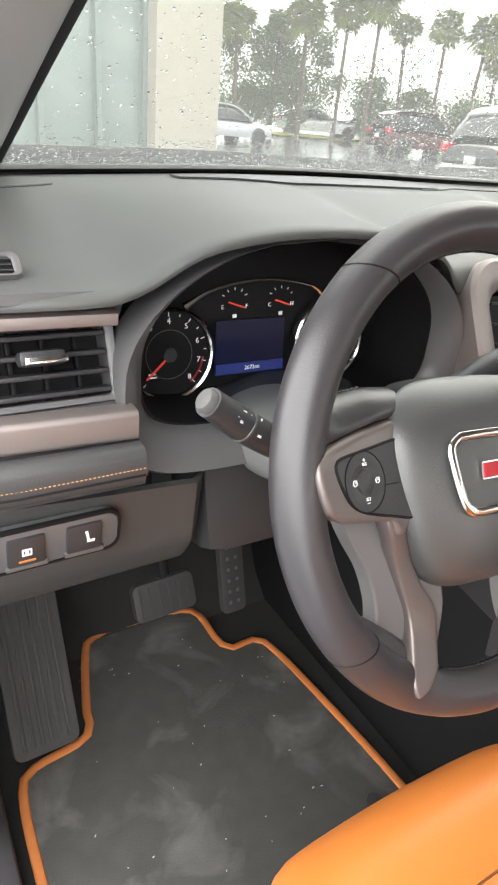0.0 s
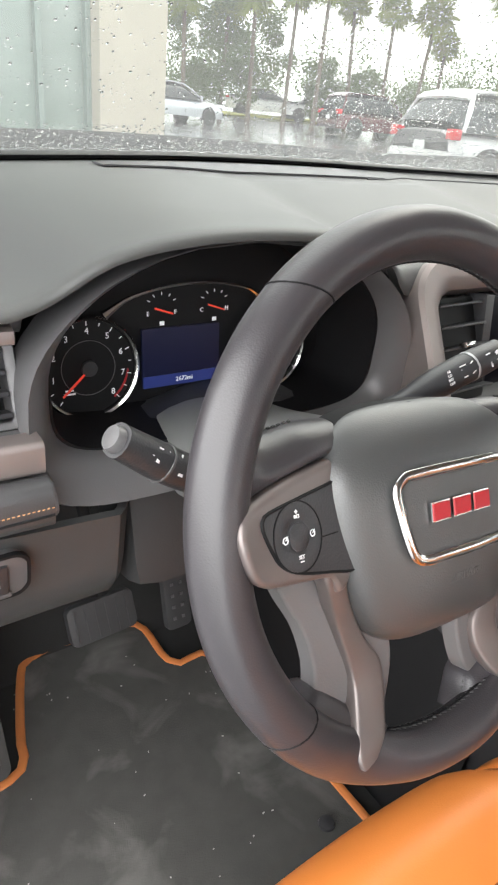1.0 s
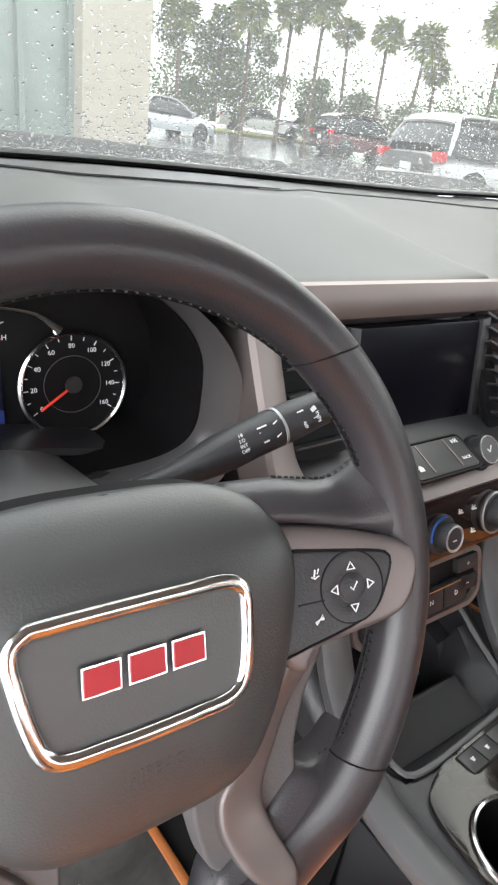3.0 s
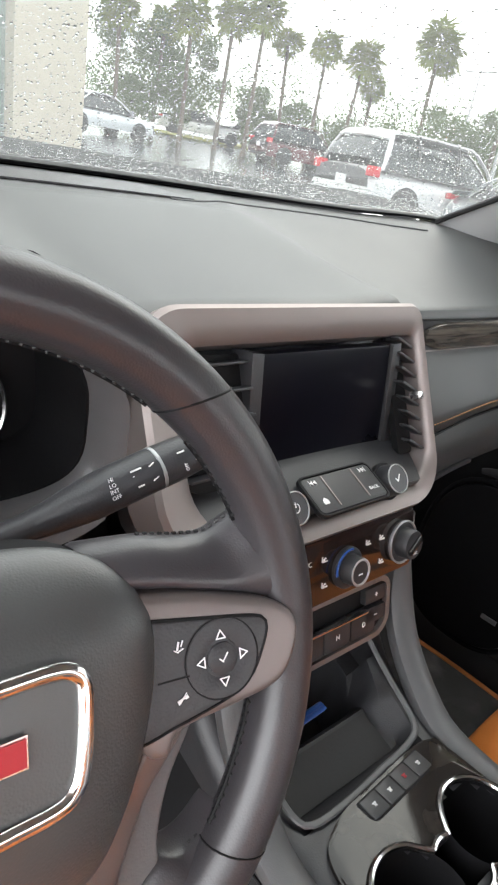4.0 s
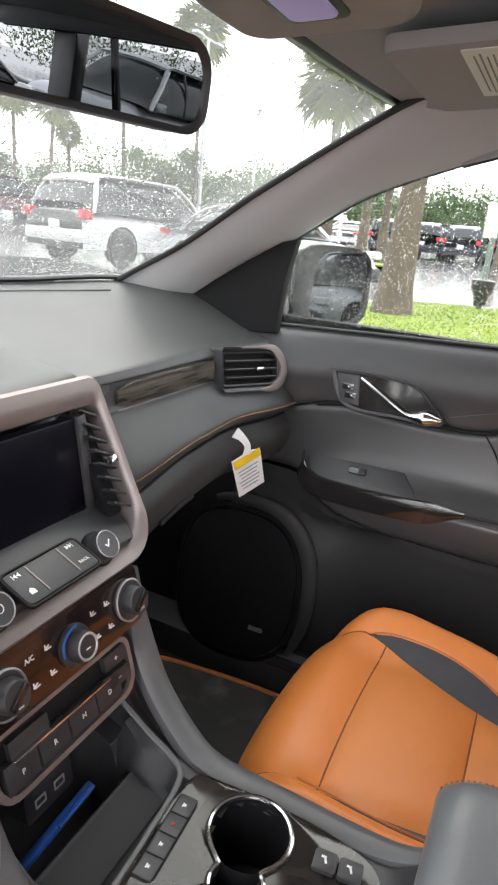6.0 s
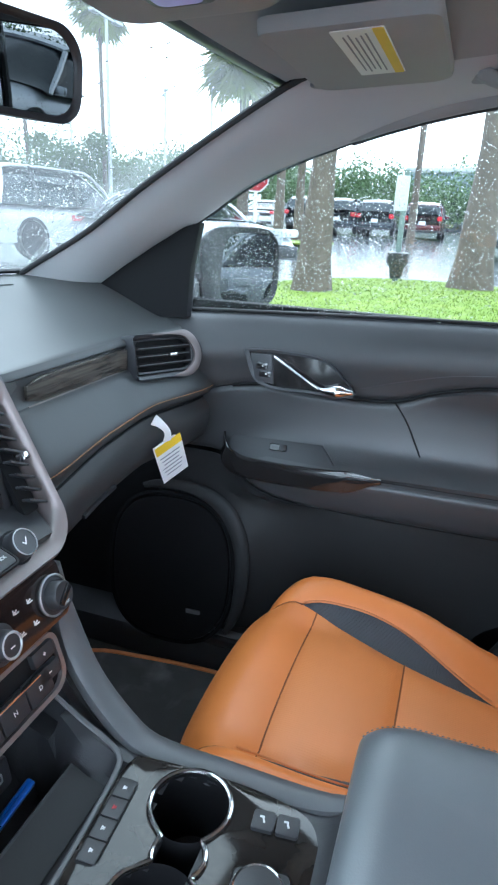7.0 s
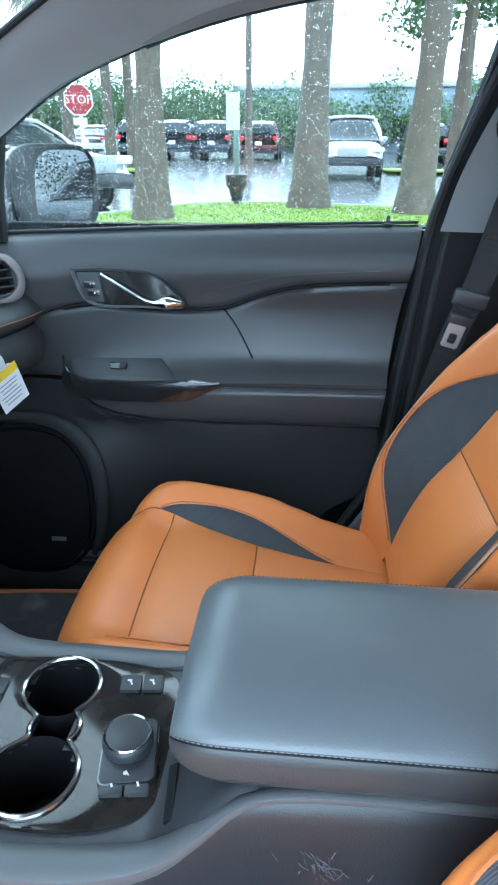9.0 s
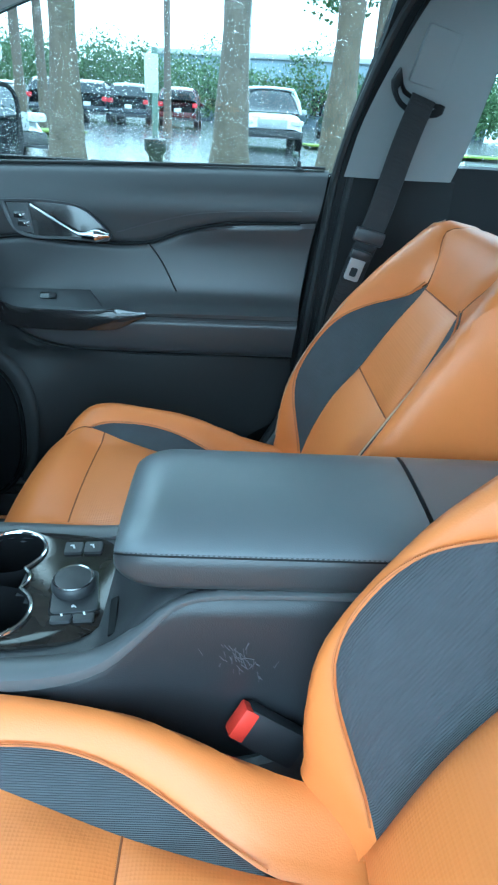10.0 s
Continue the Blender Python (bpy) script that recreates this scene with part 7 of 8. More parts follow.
def inner_mirror():
    e = thing("rear_view_mirror", (0.03, 0.50, 1.37), "black framed rear-view mirror hung from the windscreen", "mirror")
    m = axes((0.033, 0.486, 1.405), (0.258, -0.060, 0.004), (0.0, -0.125, 0.99))
    out = rrect(-0.130, 0.130, -0.037, 0.037, (0.026, 0.026, 0.020, 0.026), 7)
    out = [(x, y + 0.006 * (1 - (x / 0.13) ** 2)) for x, y in out]

    part("housing", prism(out, shift(m, 0, 0, -0.010), 0.030, 0.008), HARD, e, "black mirror housing")
    part("bezel", frame_ring(out, [(x * 0.945, y * 0.83) for x, y in out], shift(m, 0, 0, 0.0), 0.012, 0.004), HARD, e)
    part("mirror_glass", prism([(x * 0.945, y * 0.83) for x, y in out], shift(m, 0, 0, -0.004), 0.004), MIRROR, e, "silvered mirror glass")
    part("stem", sweep(spline([(0.035, 0.50, 1.415), (0.04, 0.54, 1.455), (0.04, 0.565, 1.478)], 10), oval(0.014, 0.014, 10)), HARD, e)
    part("sensor_cover", box(pose(0.04, 0.565, 1.482, 30, 0, 0), 0.11, 0.12, 0.03, 0.012), HARD, e)


def visor():
    e = thing("sun_visor", (0.47, 0.26, 1.485), "folded grey sun visor with a pale warning label", "sun visor")
    m = axes((0.465, 0.268, 1.484), (1, 0.0, 0.012), (0.03, -1, 0.06))
    plate = rrect(-0.150, 0.148, -0.092, 0.090, (0.03, 0.03, 0.018, 0.018))
    part("visor_board", prism(plate, m, 0.016, 0.006), LINER, e, "grey cloth visor board")
    lab = part("warning_label", prism(rrect(-0.135, 0.060, -0.018, 0.036, 0.003), shift(m, 0, 0, 0.0012), 0.001), CARD, e, "pale label with a yellow band")
    part("label_band", prism(rrect(-0.134, 0.058, 0.024, 0.035, 0.002), shift(m, 0, 0, 0.0018), 0.001), YELLOW, lab)
    part("label_lines", bars([(-0.04, 0.016 - 0.006 * i, 0.16 - 0.012 * (i % 3), 0.0016) for i in range(5)], shift(m, 0, 0, 0.0016), 0.0003), INK, lab)
    part("visor_hinge", box(pose(0.62, 0.36, 1.492), 0.05, 0.026, 0.016, 0.006), LINER, e)
    g = thing("grab_handle", (0.60, 0.06, 1.50), "folded grey grab handle above the passenger door", "grab handle")
    part("grip", sweep(spline([(0.622, 0.140, 1.500), (0.610, 0.118, 1.490), (0.606, 0.060, 1.488), (0.610, 0.002, 1.490), (0.622, -0.020, 1.500)], 24), oval(0.016, 0.010, 12, 3), up=(0, 0, 1)), LINER, g)
    for y in (0.143, -0.023):
        part("mount", box(pose(0.626, y, 1.508, 0, 20, 0), 0.044, 0.034, 0.022, 0.008), LINER, g)
    o = thing("overhead_console", (0.10, 0.38, 1.49), "grey overhead console with a map lamp", "overhead console")
    part("housing", prism(rrect(-0.185, 0.215, -0.095, 0.080, 0.035), axes((0.055, 0.385, 1.480), (1, 0, 0), (0, -1, 0.05)), 0.040, 0.012, 4), LINER, o, "grey console housing")
    part("lamp_rim", prism(rrect(-0.052, 0.052, -0.030, 0.030, 0.012), axes((0.172, 0.388, 1.4775), (1, 0, 0), (0, -1, 0.05)), 0.006, 0.002), HARD, o, "dark lamp surround")
    part("lamp_lens", prism(rrect(-0.042, 0.042, -0.022, 0.022, 0.010), axes((0.172, 0.388, 1.4755), (1, 0, 0), (0, -1, 0.05)), 0.004, 0.001), glow("violet_lamp_lens", (0.30, 0.25, 0.48), 0.16), o, "violet-lit lamp lens")


def hang_tag():
    e = thing("hang_tag", (0.655, 0.60, 0.93), "white and yellow card tag hanging from the glove box", "tag")
    m = axes((0.624, 0.596, 0.880), (0.86, -0.42, 0.36), (-0.34, 0.06, 0.94))
    card = part("card", prism([(-0.032, -0.042), (0.030, -0.042), (0.032, 0.034), (0.016, 0.044), (-0.034, 0.044)], m, 0.0008), CARD, e)
    part("yellow_band", bars([(0.0, 0.031, 0.062, 0.018)], shift(m, 0, 0, 0.0004), 0.0003), YELLOW, card)
    part("print_lines", bars([(-0.002, 0.012 - 0.008 * i, 0.048 - 0.006 * (i % 3), 0.0018) for i in range(6)], shift(m, 0, 0, 0.0006), 0.0003), INK, card)
    part("loop", sweep(spline([m @ Vector((0.0, 0.040, 0)), m @ Vector((0.004, 0.060, 0.002)), m @ Vector((-0.004, 0.082, 0.0)), m @ Vector((-0.012, 0.094, -0.006))], 12), oval(0.008, 0.0006, 8, 4), up=tuple(m.to_3x3() @ Vector((0, 0, 1))), scale=lambda f: 1.3 - 0.5 * math.sin(math.pi * f)), CARD, e)


# ---- footwells ----
def mats():
    z = 0.362
    outline = [(-0.668, 0.10), (-0.667, 0.64), (-0.660, 0.772), (-0.640, 0.792), (-0.565, 0.806), (-0.546, 0.822), (-0.540, 0.86), (-0.502, 0.99), (-0.486, 1.012), (-0.40, 1.016), (-0.30, 1.012), (-0.276, 0.990), (-0.272, 0.90), (-0.255, 0.878), (-0.215, 0.882), (-0.192, 0.862), (-0.172, 0.70), (-0.160, 0.52), (-0.150, 0.10)]
    pts = spline([(x, y, 0) for x, y in outline], 100)
    e = thing("driver_mat", (-0.40, 0.5, z), "black dusty driver's floor mat edged in orange", "floor mat")
    part("mat", prism([(p.x, p.y) for p in pts][::-1], Matrix.Translation((0, 0, z)), 0.008), MATCLOTH, e, "black carpet mat with pale dust")
    part("edging", sweep([Vector((p.x, p.y, z)) for p in pts], oval(0.007, 0.0045, 10)), PIPING, e, "orange edging")
    part("fixing", lathe([(0.012, 0.0), (0.011, 0.004), (0.004, 0.005), (0.001, 0.005)], Matrix.Translation((-0.215, 0.52, z)), 20), HARD, e)
    rnd = random.Random(8)
    lint = part("lint", bars([(rnd.uniform(-0.63, -0.20), rnd.uniform(0.20, 0.95), rnd.uniform(0.001, 0.0035), rnd.uniform(0.0008, 0.002), rnd.uniform(0, 180)) for _ in range(70)], Matrix.Translation((0, 0, z + 0.0005)), 0.0005), mat("pale_lint", (0.35, 0.34, 0.32), 0.9), e, "specks of pale lint")
    tagged(lint, "specks of pale lint", "", "", "stuff")
    e2 = thing("passenger_mat", (0.45, 0.6, z), "black passenger floor mat edged in orange", "floor mat")
    out2 = [(0.20, 0.10), (0.205, 0.70), (0.24, 0.90), (0.36, 0.93), (0.55, 0.86), (0.645, 0.82), (0.675, 0.70), (0.690, 0.52), (0.69, 0.10)]
    p2 = spline([(x, y, 0) for x, y in out2], 70)
    part("mat", prism([(p.x, p.y) for p in p2][::-1], Matrix.Translation((0, 0, z)), 0.008), MATCLOTH, e2)
    part("edging", sweep([Vector((p.x, p.y, z)) for p in p2], oval(0.006, 0.004, 10)), PIPING, e2, "orange edging")


def pedals():
    e = thing("brake_pedal", (-0.397, 0.90, 0.50), "wide black rubber brake pedal", "pedal")
    m = axes((-0.404, 0.862, 0.548), (1, 0.02, 0.03), (0, 0.42, 0.91))
    part("pad", prism(rrect(-0.053, 0.053, -0.031, 0.031, 0.012), m, 0.016, 0.005), PEDAL, e)
    part("ribs", bars([(-0.04 + 0.016 * i, 0, 0.004, 0.05) for i in range(6)], shift(m, 0, 0, 0.0006), 0.0012), PEDAL, e)
    part("lever", sweep([(-0.396, 0.88, 0.56), (-0.395, 0.97, 0.70), (-0.395, 1.0, 0.80)], oval(0.010, 0.006, 8)), DEEP, e)
    a = thing("accelerator_pedal", (-0.27, 0.92, 0.42), "slim black accelerator pedal", "pedal")
    m = axes((-0.275, 0.872, 0.545), (1, 0.04, -0.02), (-0.05, 0.30, 0.95))
    part("pad", prism(rrect(-0.022, 0.024, -0.070, 0.072, 0.010), m, 0.014, 0.004), PEDAL, a)
    part("studs", bars([(x, -0.05 + 0.02 * i, 0.005, 0.005) for i in range(6) for x in (-0.008, 0.008)], shift(m, 0, 0, 0.0004), 0.0012), GREY, a)
    part("lever", sweep([(-0.275, 0.90, 0.60), (-0.275, 0.98, 0.72)], oval(0.010, 0.006, 8)), DEEP, a)
    f = thing("foot_rest", (-0.62, 0.85, 0.40), "ribbed black rubber foot rest", "foot rest")
    m = axes((-0.617, 0.842, 0.525), (1, 0.04, 0), (0, 0.40, 0.92))
    part("plate", prism(rrect(-0.050, 0.046, -0.145, 0.150, 0.014), m, 0.02, 0.005), FOOTREST, f)
    for i in range(6):
        part("rib", box(shift(m, -0.034 + 0.0128 * i, 0.0, 0.001), 0.0055, 0.26, 0.006, 0.002), FOOTREST, f)


console()
bin_pen()
seat("car_seat", 0.390, "tan-orange leather passenger seat with dark mesh inserts", 1, 27, (0.040, 0.085))
seat("car_seat", -0.345, "tan-orange leather driver's seat with dark mesh inserts", -1, 26, (0.105, 0.118))
buckle()
door()
outer_mirror()
inner_mirror()
visor()
hang_tag()
mats()
pedals()


# ---- outside ----
def ground_z(x, y):
    return 0.026 * x + 0.013 * y + 0.75 * step(13, 44, y) * step(-2, 14, x)


def at(az, dist):
    """The place on the ground by compass angle from ahead, to the right, and distance."""
    x, y = dist * math.sin(radians(az)), dist * math.cos(radians(az))
    return Vector((x - 0.4, y + 0.1, ground_z(x, y)))


def ground():
    lines = [-600, -250, -100, -50] + list(range(-30, 64, 3)) + [80, 110, 250, 600]
    n = len(lines) - 1
    bm = grid(lambda u, v: (lines[round(u * n)], lines[round(v * n)], ground_z(lines[round(u * n)], lines[round(v * n)]) - 0.01), n, n)
    solo("ground", bm, ASPHALT, "wet grey asphalt parking lot", "ground", "structure")
    # grass island with a kerb beside the car
    shape = spline([(x, y, 0) for x, y in [(3.6, -7.0), (3.3, -2.0), (3.4, 2.2), (4.2, 3.9), (6.0, 4.2), (8.8, 3.7), (11.4, 2.3), (12.1, 0.8), (11.8, -1.5), (11.6, -7.0), (7.5, -9.0), (3.6, -7.0)]], 60)[:-1]

    def lawn(u, v):
        p = shape[int(round(u * 59)) % 59]
        x, y = lerp(p.x, 7.6, v), lerp(p.y, -1.5, v)
        return (x, y, ground_z(x, y) + 0.12 + 0.10 * step(0, 0.6, v))
    g = solo("grass_island", grid(lawn, 59, 12, 0.0, True), GRASS, "bright green lawn island with palm trees", "lawn", "structure")
    part("kerb", sweep([Vector((p.x, p.y, ground_z(p.x, p.y) + 0.06)) for p in shape], rrect(-0.07, 0.07, -0.07, 0.07, 0.02), closed=True), CONCRETE, g)
    blades(shape)
    # far verge ahead
    v = grid(lambda a, b: (lerp(8, 40, a), lerp(38, 41, b) - 0.25 * lerp(8, 40, a), ground_z(lerp(8, 40, a), lerp(38, 41, b) - 0.25 * lerp(8, 40, a)) + 0.10), 20, 3, 0.05)
    solo("grass_verge", v, mat("yellow_green_grass", (0.26, 0.26, 0.05), 0.9, bump=(30, 1.0)), "yellowish grass verge behind parked cars", "lawn", "structure")
    v = grid(lambda a, b: (lerp(24, 27, b), lerp(-16, -2.6, a), ground_z(25, lerp(-16, -2.6, a)) + 0.12), 14, 3, 0.05)
    solo("grass_verge", v, GRASS, "green grass strip between parking rows", "lawn", "structure")
    v = grid(lambda a, b: (lerp(21, 24, b), lerp(5.2, 9.4, a), ground_z(22, lerp(5, 9, a)) + 0.12), 14, 3, 0.05)
    solo("grass_verge", v, GRASS, "green grass strip by the stop sign", "lawn", "structure")


def blades(shape):
    rnd = random.Random(11)
    verts, faces = [], []
    for _ in range(34000):
        k = rnd.random()
        i = rnd.randrange(59)
        p = shape[i].lerp(shape[(i + 1) % 59], rnd.random())
        x, y = lerp(p.x, 7.6, k ** 1.2), lerp(p.y, -1.5, k ** 1.2)
        z = ground_z(x, y) + 0.12 + 0.10 * step(0, 0.6, k ** 1.2)
        a, h, w = rnd.uniform(0, 6.28), rnd.uniform(0.012, 0.035), rnd.uniform(0.005, 0.010)
        o = len(verts)
        dx, dy = math.cos(a) * w, math.sin(a) * w
        verts += [(x - dx, y - dy, z), (x + dx, y + dy, z), (x + rnd.uniform(-0.03, 0.03), y + rnd.uniform(-0.03, 0.03), z + h)]
        faces.append((o, o + 1, o + 2))
    me = bpy.data.meshes.new("grass_blades")
    me.from_pydata(verts, [], faces)
    me.materials.append(GRASS)
    tagged(new("grass_blades", me), "short bright green grass blades on the island", "grass", "", "stuff")


def leaf_cloud(bm_verts, bm_faces, centre, radius, count, size, rnd, flat=1.0):
    for _ in range(count):
        d = Vector((rnd.gauss(0, 1), rnd.gauss(0, 1), rnd.gauss(0, 1) * flat)).normalized() * (rnd.random() ** 0.45)
        p = centre + Vector((d.x * radius[0], d.y * radius[1], d.z * radius[2]))
        a = Vector((rnd.gauss(0, 1), rnd.gauss(0, 1), rnd.gauss(0, 1))).normalized()
        b = a.cross(Vector((rnd.gauss(0, 1), rnd.gauss(0, 1), rnd.gauss(0, 1)))).normalized()
        s = size * rnd.uniform(0.6, 1.4)
        o = len(bm_verts)
        bm_verts += [p - a * s, p + b * s * 0.5, p + a * s, p - b * s * 0.5]
        bm_faces.append((o, o + 1, o + 2, o + 3))


def leaf_part(name, verts, faces, material, parent, label=""):
    me = bpy.data.meshes.new(name)
    me.from_pydata(verts, [], faces)
    me.materials.append(material)
    ob = new(name, me)
    ob.parent = parent
    ob.location = -parent.location
    return tagged(ob, label)


def palm(place, height, crown, trunk, seed, label, lean=(0, 0), flare=1.5):
    """A cabbage palm: tapered trunk with a skirt, and a crown of fan leaves."""
    rnd = random.Random(seed)
    e = thing("palm_tree", place, label, "palm tree", "palms")
    top = place + Vector((lean[0], lean[1], height))
    path = [place.lerp(top, i / 14) - Vector((0, 0, 0.1 if i == 0 else 0)) for i in range(15)]
    part("trunk", sweep(path, oval(trunk, trunk, 12), up=(0, 1, 0), scale=lambda f: lerp(flare, 1.0, min(1.0, f / 0.24) ** 0.55) * lerp(1.0, 0.85, f) * (1 + 0.05 * math.sin(f * 60))), BARK, e, "grey-brown ringed trunk")
    verts, faces = [], []
    for i in range(90):
        az = rnd.uniform(0, 2 * math.pi)
        el = math.asin(rnd.uniform(-0.85, 0.98))
        stem = Vector((math.cos(az) * math.cos(el), math.sin(az) * math.cos(el), math.sin(el)))
        side = stem.cross(Vector((0, 0, 1))).normalized()
        hub = top + stem * crown * rnd.uniform(0.22, 0.58)
        for j in range(15):
            a = radians(-98 + 14 * j + rnd.uniform(-5, 5))
            d = (stem * math.cos(a) + side * math.sin(a)).normalized()
            ln = crown * rnd.uniform(0.34, 0.56)
            tip = hub + d * ln + Vector((0, 0, -0.38 * ln * rnd.uniform(0.3, 1.5)))
            w = side * math.cos(a) - stem * math.sin(a)
            o = len(verts)
            m = hub.lerp(tip, 0.45) + Vector((0, 0, 0.03))
            verts += [hub, m + w * crown * 0.030, tip, m - w * crown * 0.030]
            faces.append((o, o + 1, o + 2, o + 3))
    leaf_part("crown", verts, faces, LEAF, e, "ragged crown of green fan leaves")
    return e


def broad_tree(name, place, height, radius, seed, label, material, clumps=16, per=130, leaf=0.16, stem=True, category="tree"):
    rnd = random.Random(seed)
    e = thing(name, place, label, category)
    if stem:
        part("trunk", sweep([place - Vector((0, 0, 0.1)), place + Vector((0.05, 0, height * 0.35)), place + Vector((0, 0.05, height * 0.7))], oval(height * 0.03, height * 0.03, 8), up=(0, 1, 0), scale=lambda f: 1.2 - 0.7 * f), BARK, e)
    verts, faces = [], []
    for _ in range(clumps):
        c = place + Vector((rnd.gauss(0, 0.42) * radius, rnd.gauss(0, 0.42) * radius, height * (rnd.uniform(0.45, 0.92) if stem else rnd.uniform(0.15, 0.8))))
        r = radius * rnd.uniform(0.25, 0.48)
        leaf_cloud(verts, faces, c, (r, r, r * 0.8), per, leaf, rnd)
    leaf_part("crown", verts, faces, material, e)
    return e


def wheel_at(m, r, parent):
    w = part("wheel", lathe([(r * 0.62, -0.10), (r * 0.96, -0.11), (r, -0.07), (r, 0.07), (r * 0.96, 0.11), (r * 0.62, 0.10)], m, 24), RUBBER, parent, "black tyre")
    part("rim", lathe([(r * 0.63, 0.085), (r * 0.60, 0.10), (r * 0.2, 0.07), (0.01, 0.075)], m, 20), STEEL, w)
    for i in range(5):
        part("spoke", box(m @ Matrix.Rotation(2 * math.pi * i / 5, 4, "Z") @ Matrix.Translation((r * 0.36, 0, 0.088)), r * 0.5, r * 0.13, 0.02, 0.004), STEEL, w)
    return w


def vehicle(name, place, heading, paint, kind, label, length=4.8, width=1.9):
    """A parked car. heading: compass angle of its nose. Built along +y."""
    H = 1.75 if kind == "suv" else 1.46
    L, W = length, width
    e = thing(name, place, label, "car", "parked cars")
    rot = Matrix.Translation(place) @ Matrix.Rotation(radians(-heading), 4, "Z")
    if kind == "suv":
        roofline = [(-0.5, 1.00, 0), (-0.485, 1.15, 1), (-0.42, 1.62, 1), (-0.33, 1.73, 1), (0.0, 1.75, 1), (0.10, 1.70, 1), (0.22, 1.18, 1), (0.27, 1.06, 0), (0.44, 0.98, 0), (0.49, 0.80, 0), (0.5, 0.62, 0)]
    else:
        roofline = [(-0.5, 0.86, 0), (-0.47, 1.00, 0), (-0.36, 1.04, 0), (-0.32, 1.08, 1), (-0.18, 1.40, 1), (-0.02, 1.46, 1), (0.08, 1.40, 1), (0.21, 1.04, 1), (0.25, 0.98, 0), (0.42, 0.86, 0), (0.48, 0.74, 0), (0.5, 0.58, 0)]
    belt = 1.02 if kind == "suv" else 0.92

    def body(u, v):
        y = lerp(-0.5, 0.5, u)
        top = min(curve([(r[0], r[1]) for r in roofline], y)[0], belt + 0.02)
        half = W / 2 * (1 - 0.10 * abs(2 * y) ** 5)
        a = v * math.pi
        c, s = math.cos(a), math.sin(a)
        z = 0.30 + (top - 0.30) * (s ** 0.45)
        return rot @ Vector((half * math.copysign(abs(c) ** 0.35, c), y * L, z))
    bm = grid(body, 36, 22)
    bmesh.ops.holes_fill(bm, edges=[q for q in bm.edges if q.is_boundary], sides=0)
    shell = part("body", bm, paint, e)

    def green(u, v):
        y = lerp(roofline[1][0] + 0.005, 0.26, u)
        top = max(curve([(r[0], r[1]) for r in roofline], y)[0], belt)
        half = W / 2 * 0.96
        a = v * math.pi
        c, s = math.cos(a), math.sin(a)
        f = (top - belt) / (H - belt)
        z = belt - 0.01 + (top - belt) * (s ** 0.5)
        return rot @ Vector((half * (1 - 0.22 * f * s) * math.copysign(abs(c) ** 0.4, c), y * L, z))
    part("cabin", grid(green, 30, 20), CARGLASS, e, "dark tinted glass")

    def roof_f(u, v):
        y = lerp(-0.43 if kind == "suv" else -0.20, 0.10 if kind == "suv" else 0.08, u)
        top = curve([(r[0], r[1]) for r in roofline], y)[0]
        x = lerp(-1, 1, v)
        return rot @ Vector((W / 2 * 0.76 * x, y * L, top + 0.012 - 0.04 * x * x))
    part("roof", grid(roof_f, 14, 8, 0.04), paint, e)
    # pillars
    stops = ((0.235, 0.10), (-0.02, -0.02), (-0.26, -0.26), (-0.46, -0.41)) if kind == "suv" else ((0.23, 0.07), (-0.04, -0.04), (-0.33, -0.19))
    for s in (-1, 1):
        for lo, hi in stops:
            top = curve([(r[0], r[1]) for r in roofline], hi)[0]
            part("pillar", sweep([rot @ Vector((s * W / 2 * 0.965, lo * L, belt - 0.01)), rot @ Vector((s * W / 2 * 0.90, lerp(lo, hi, 0.5) * L, lerp(belt, top, 0.55))), rot @ Vector((s * W / 2 * 0.765, hi * L, top - 0.02))], oval(0.05, 0.03, 6) if (lo, hi) in (stops[0], stops[-1]) else oval(0.03, 0.02, 6)), paint if (lo, hi) in (stops[0], stops[-1]) else HARD, shell)
        for y in (-0.30, 0.31):
            r = 0.36 if kind == "suv" else 0.32
            m = rot @ Matrix.Translation((s * (W / 2 - 0.10), y * L, r)) @ Matrix.Rotation(radians(90 * s), 4, "Y")
            wheel_at(m, r, e)
            part("wheel_arch", lathe([(r * 1.18, -0.02), (r * 1.2, 0.012), (r * 1.02, 0.014), (r * 1.0, -0.02)], rot @ Matrix.Translation((s * (W / 2 - 0.012), y * L, r)) @ Matrix.Rotation(radians(90 * s), 4, "Y"), 28, "ring"), RUBBER, shell)
        part("tail_lamp", box(rot @ Matrix.Translation((s * (W / 2 - 0.13), -L / 2 + 0.08, belt - 0.06)), 0.24, 0.20, 0.20 if kind == "suv" else 0.13, 0.04), TAIL, shell, "red tail lamp")
        part("head_lamp", box(rot @ Matrix.Translation((s * (W / 2 - 0.22), L / 2 - 0.10, 0.78)), 0.36, 0.16, 0.14, 0.05), CARD, shell, "clear head lamp")
        part("wing_mirror", box(rot @ Matrix.Translation((s * (W / 2 + 0.06), 0.20 * L, belt + 0.08)), 0.2, 0.1, 0.14, 0.04), paint, shell)
    part("bumper", box(rot @ Matrix.Translation((0, -L / 2 + 0.06, 0.54)), W * 0.95, 0.15, 0.26, 0.07), paint, shell)
    part("skirt", box(rot @ Matrix.Translation((0, -L / 2 + 0.09, 0.37)), W * 0.88, 0.14, 0.14, 0.04), HARD, shell)
    part("bumper", box(rot @ Matrix.Translation((0, L / 2 - 0.06, 0.46)), W * 0.92, 0.14, 0.22, 0.06), HARD, shell)
    part("grille", box(rot @ Matrix.Translation((0, L / 2 - 0.02, 0.72)), W * 0.46, 0.06, 0.26, 0.03), STEEL, shell)
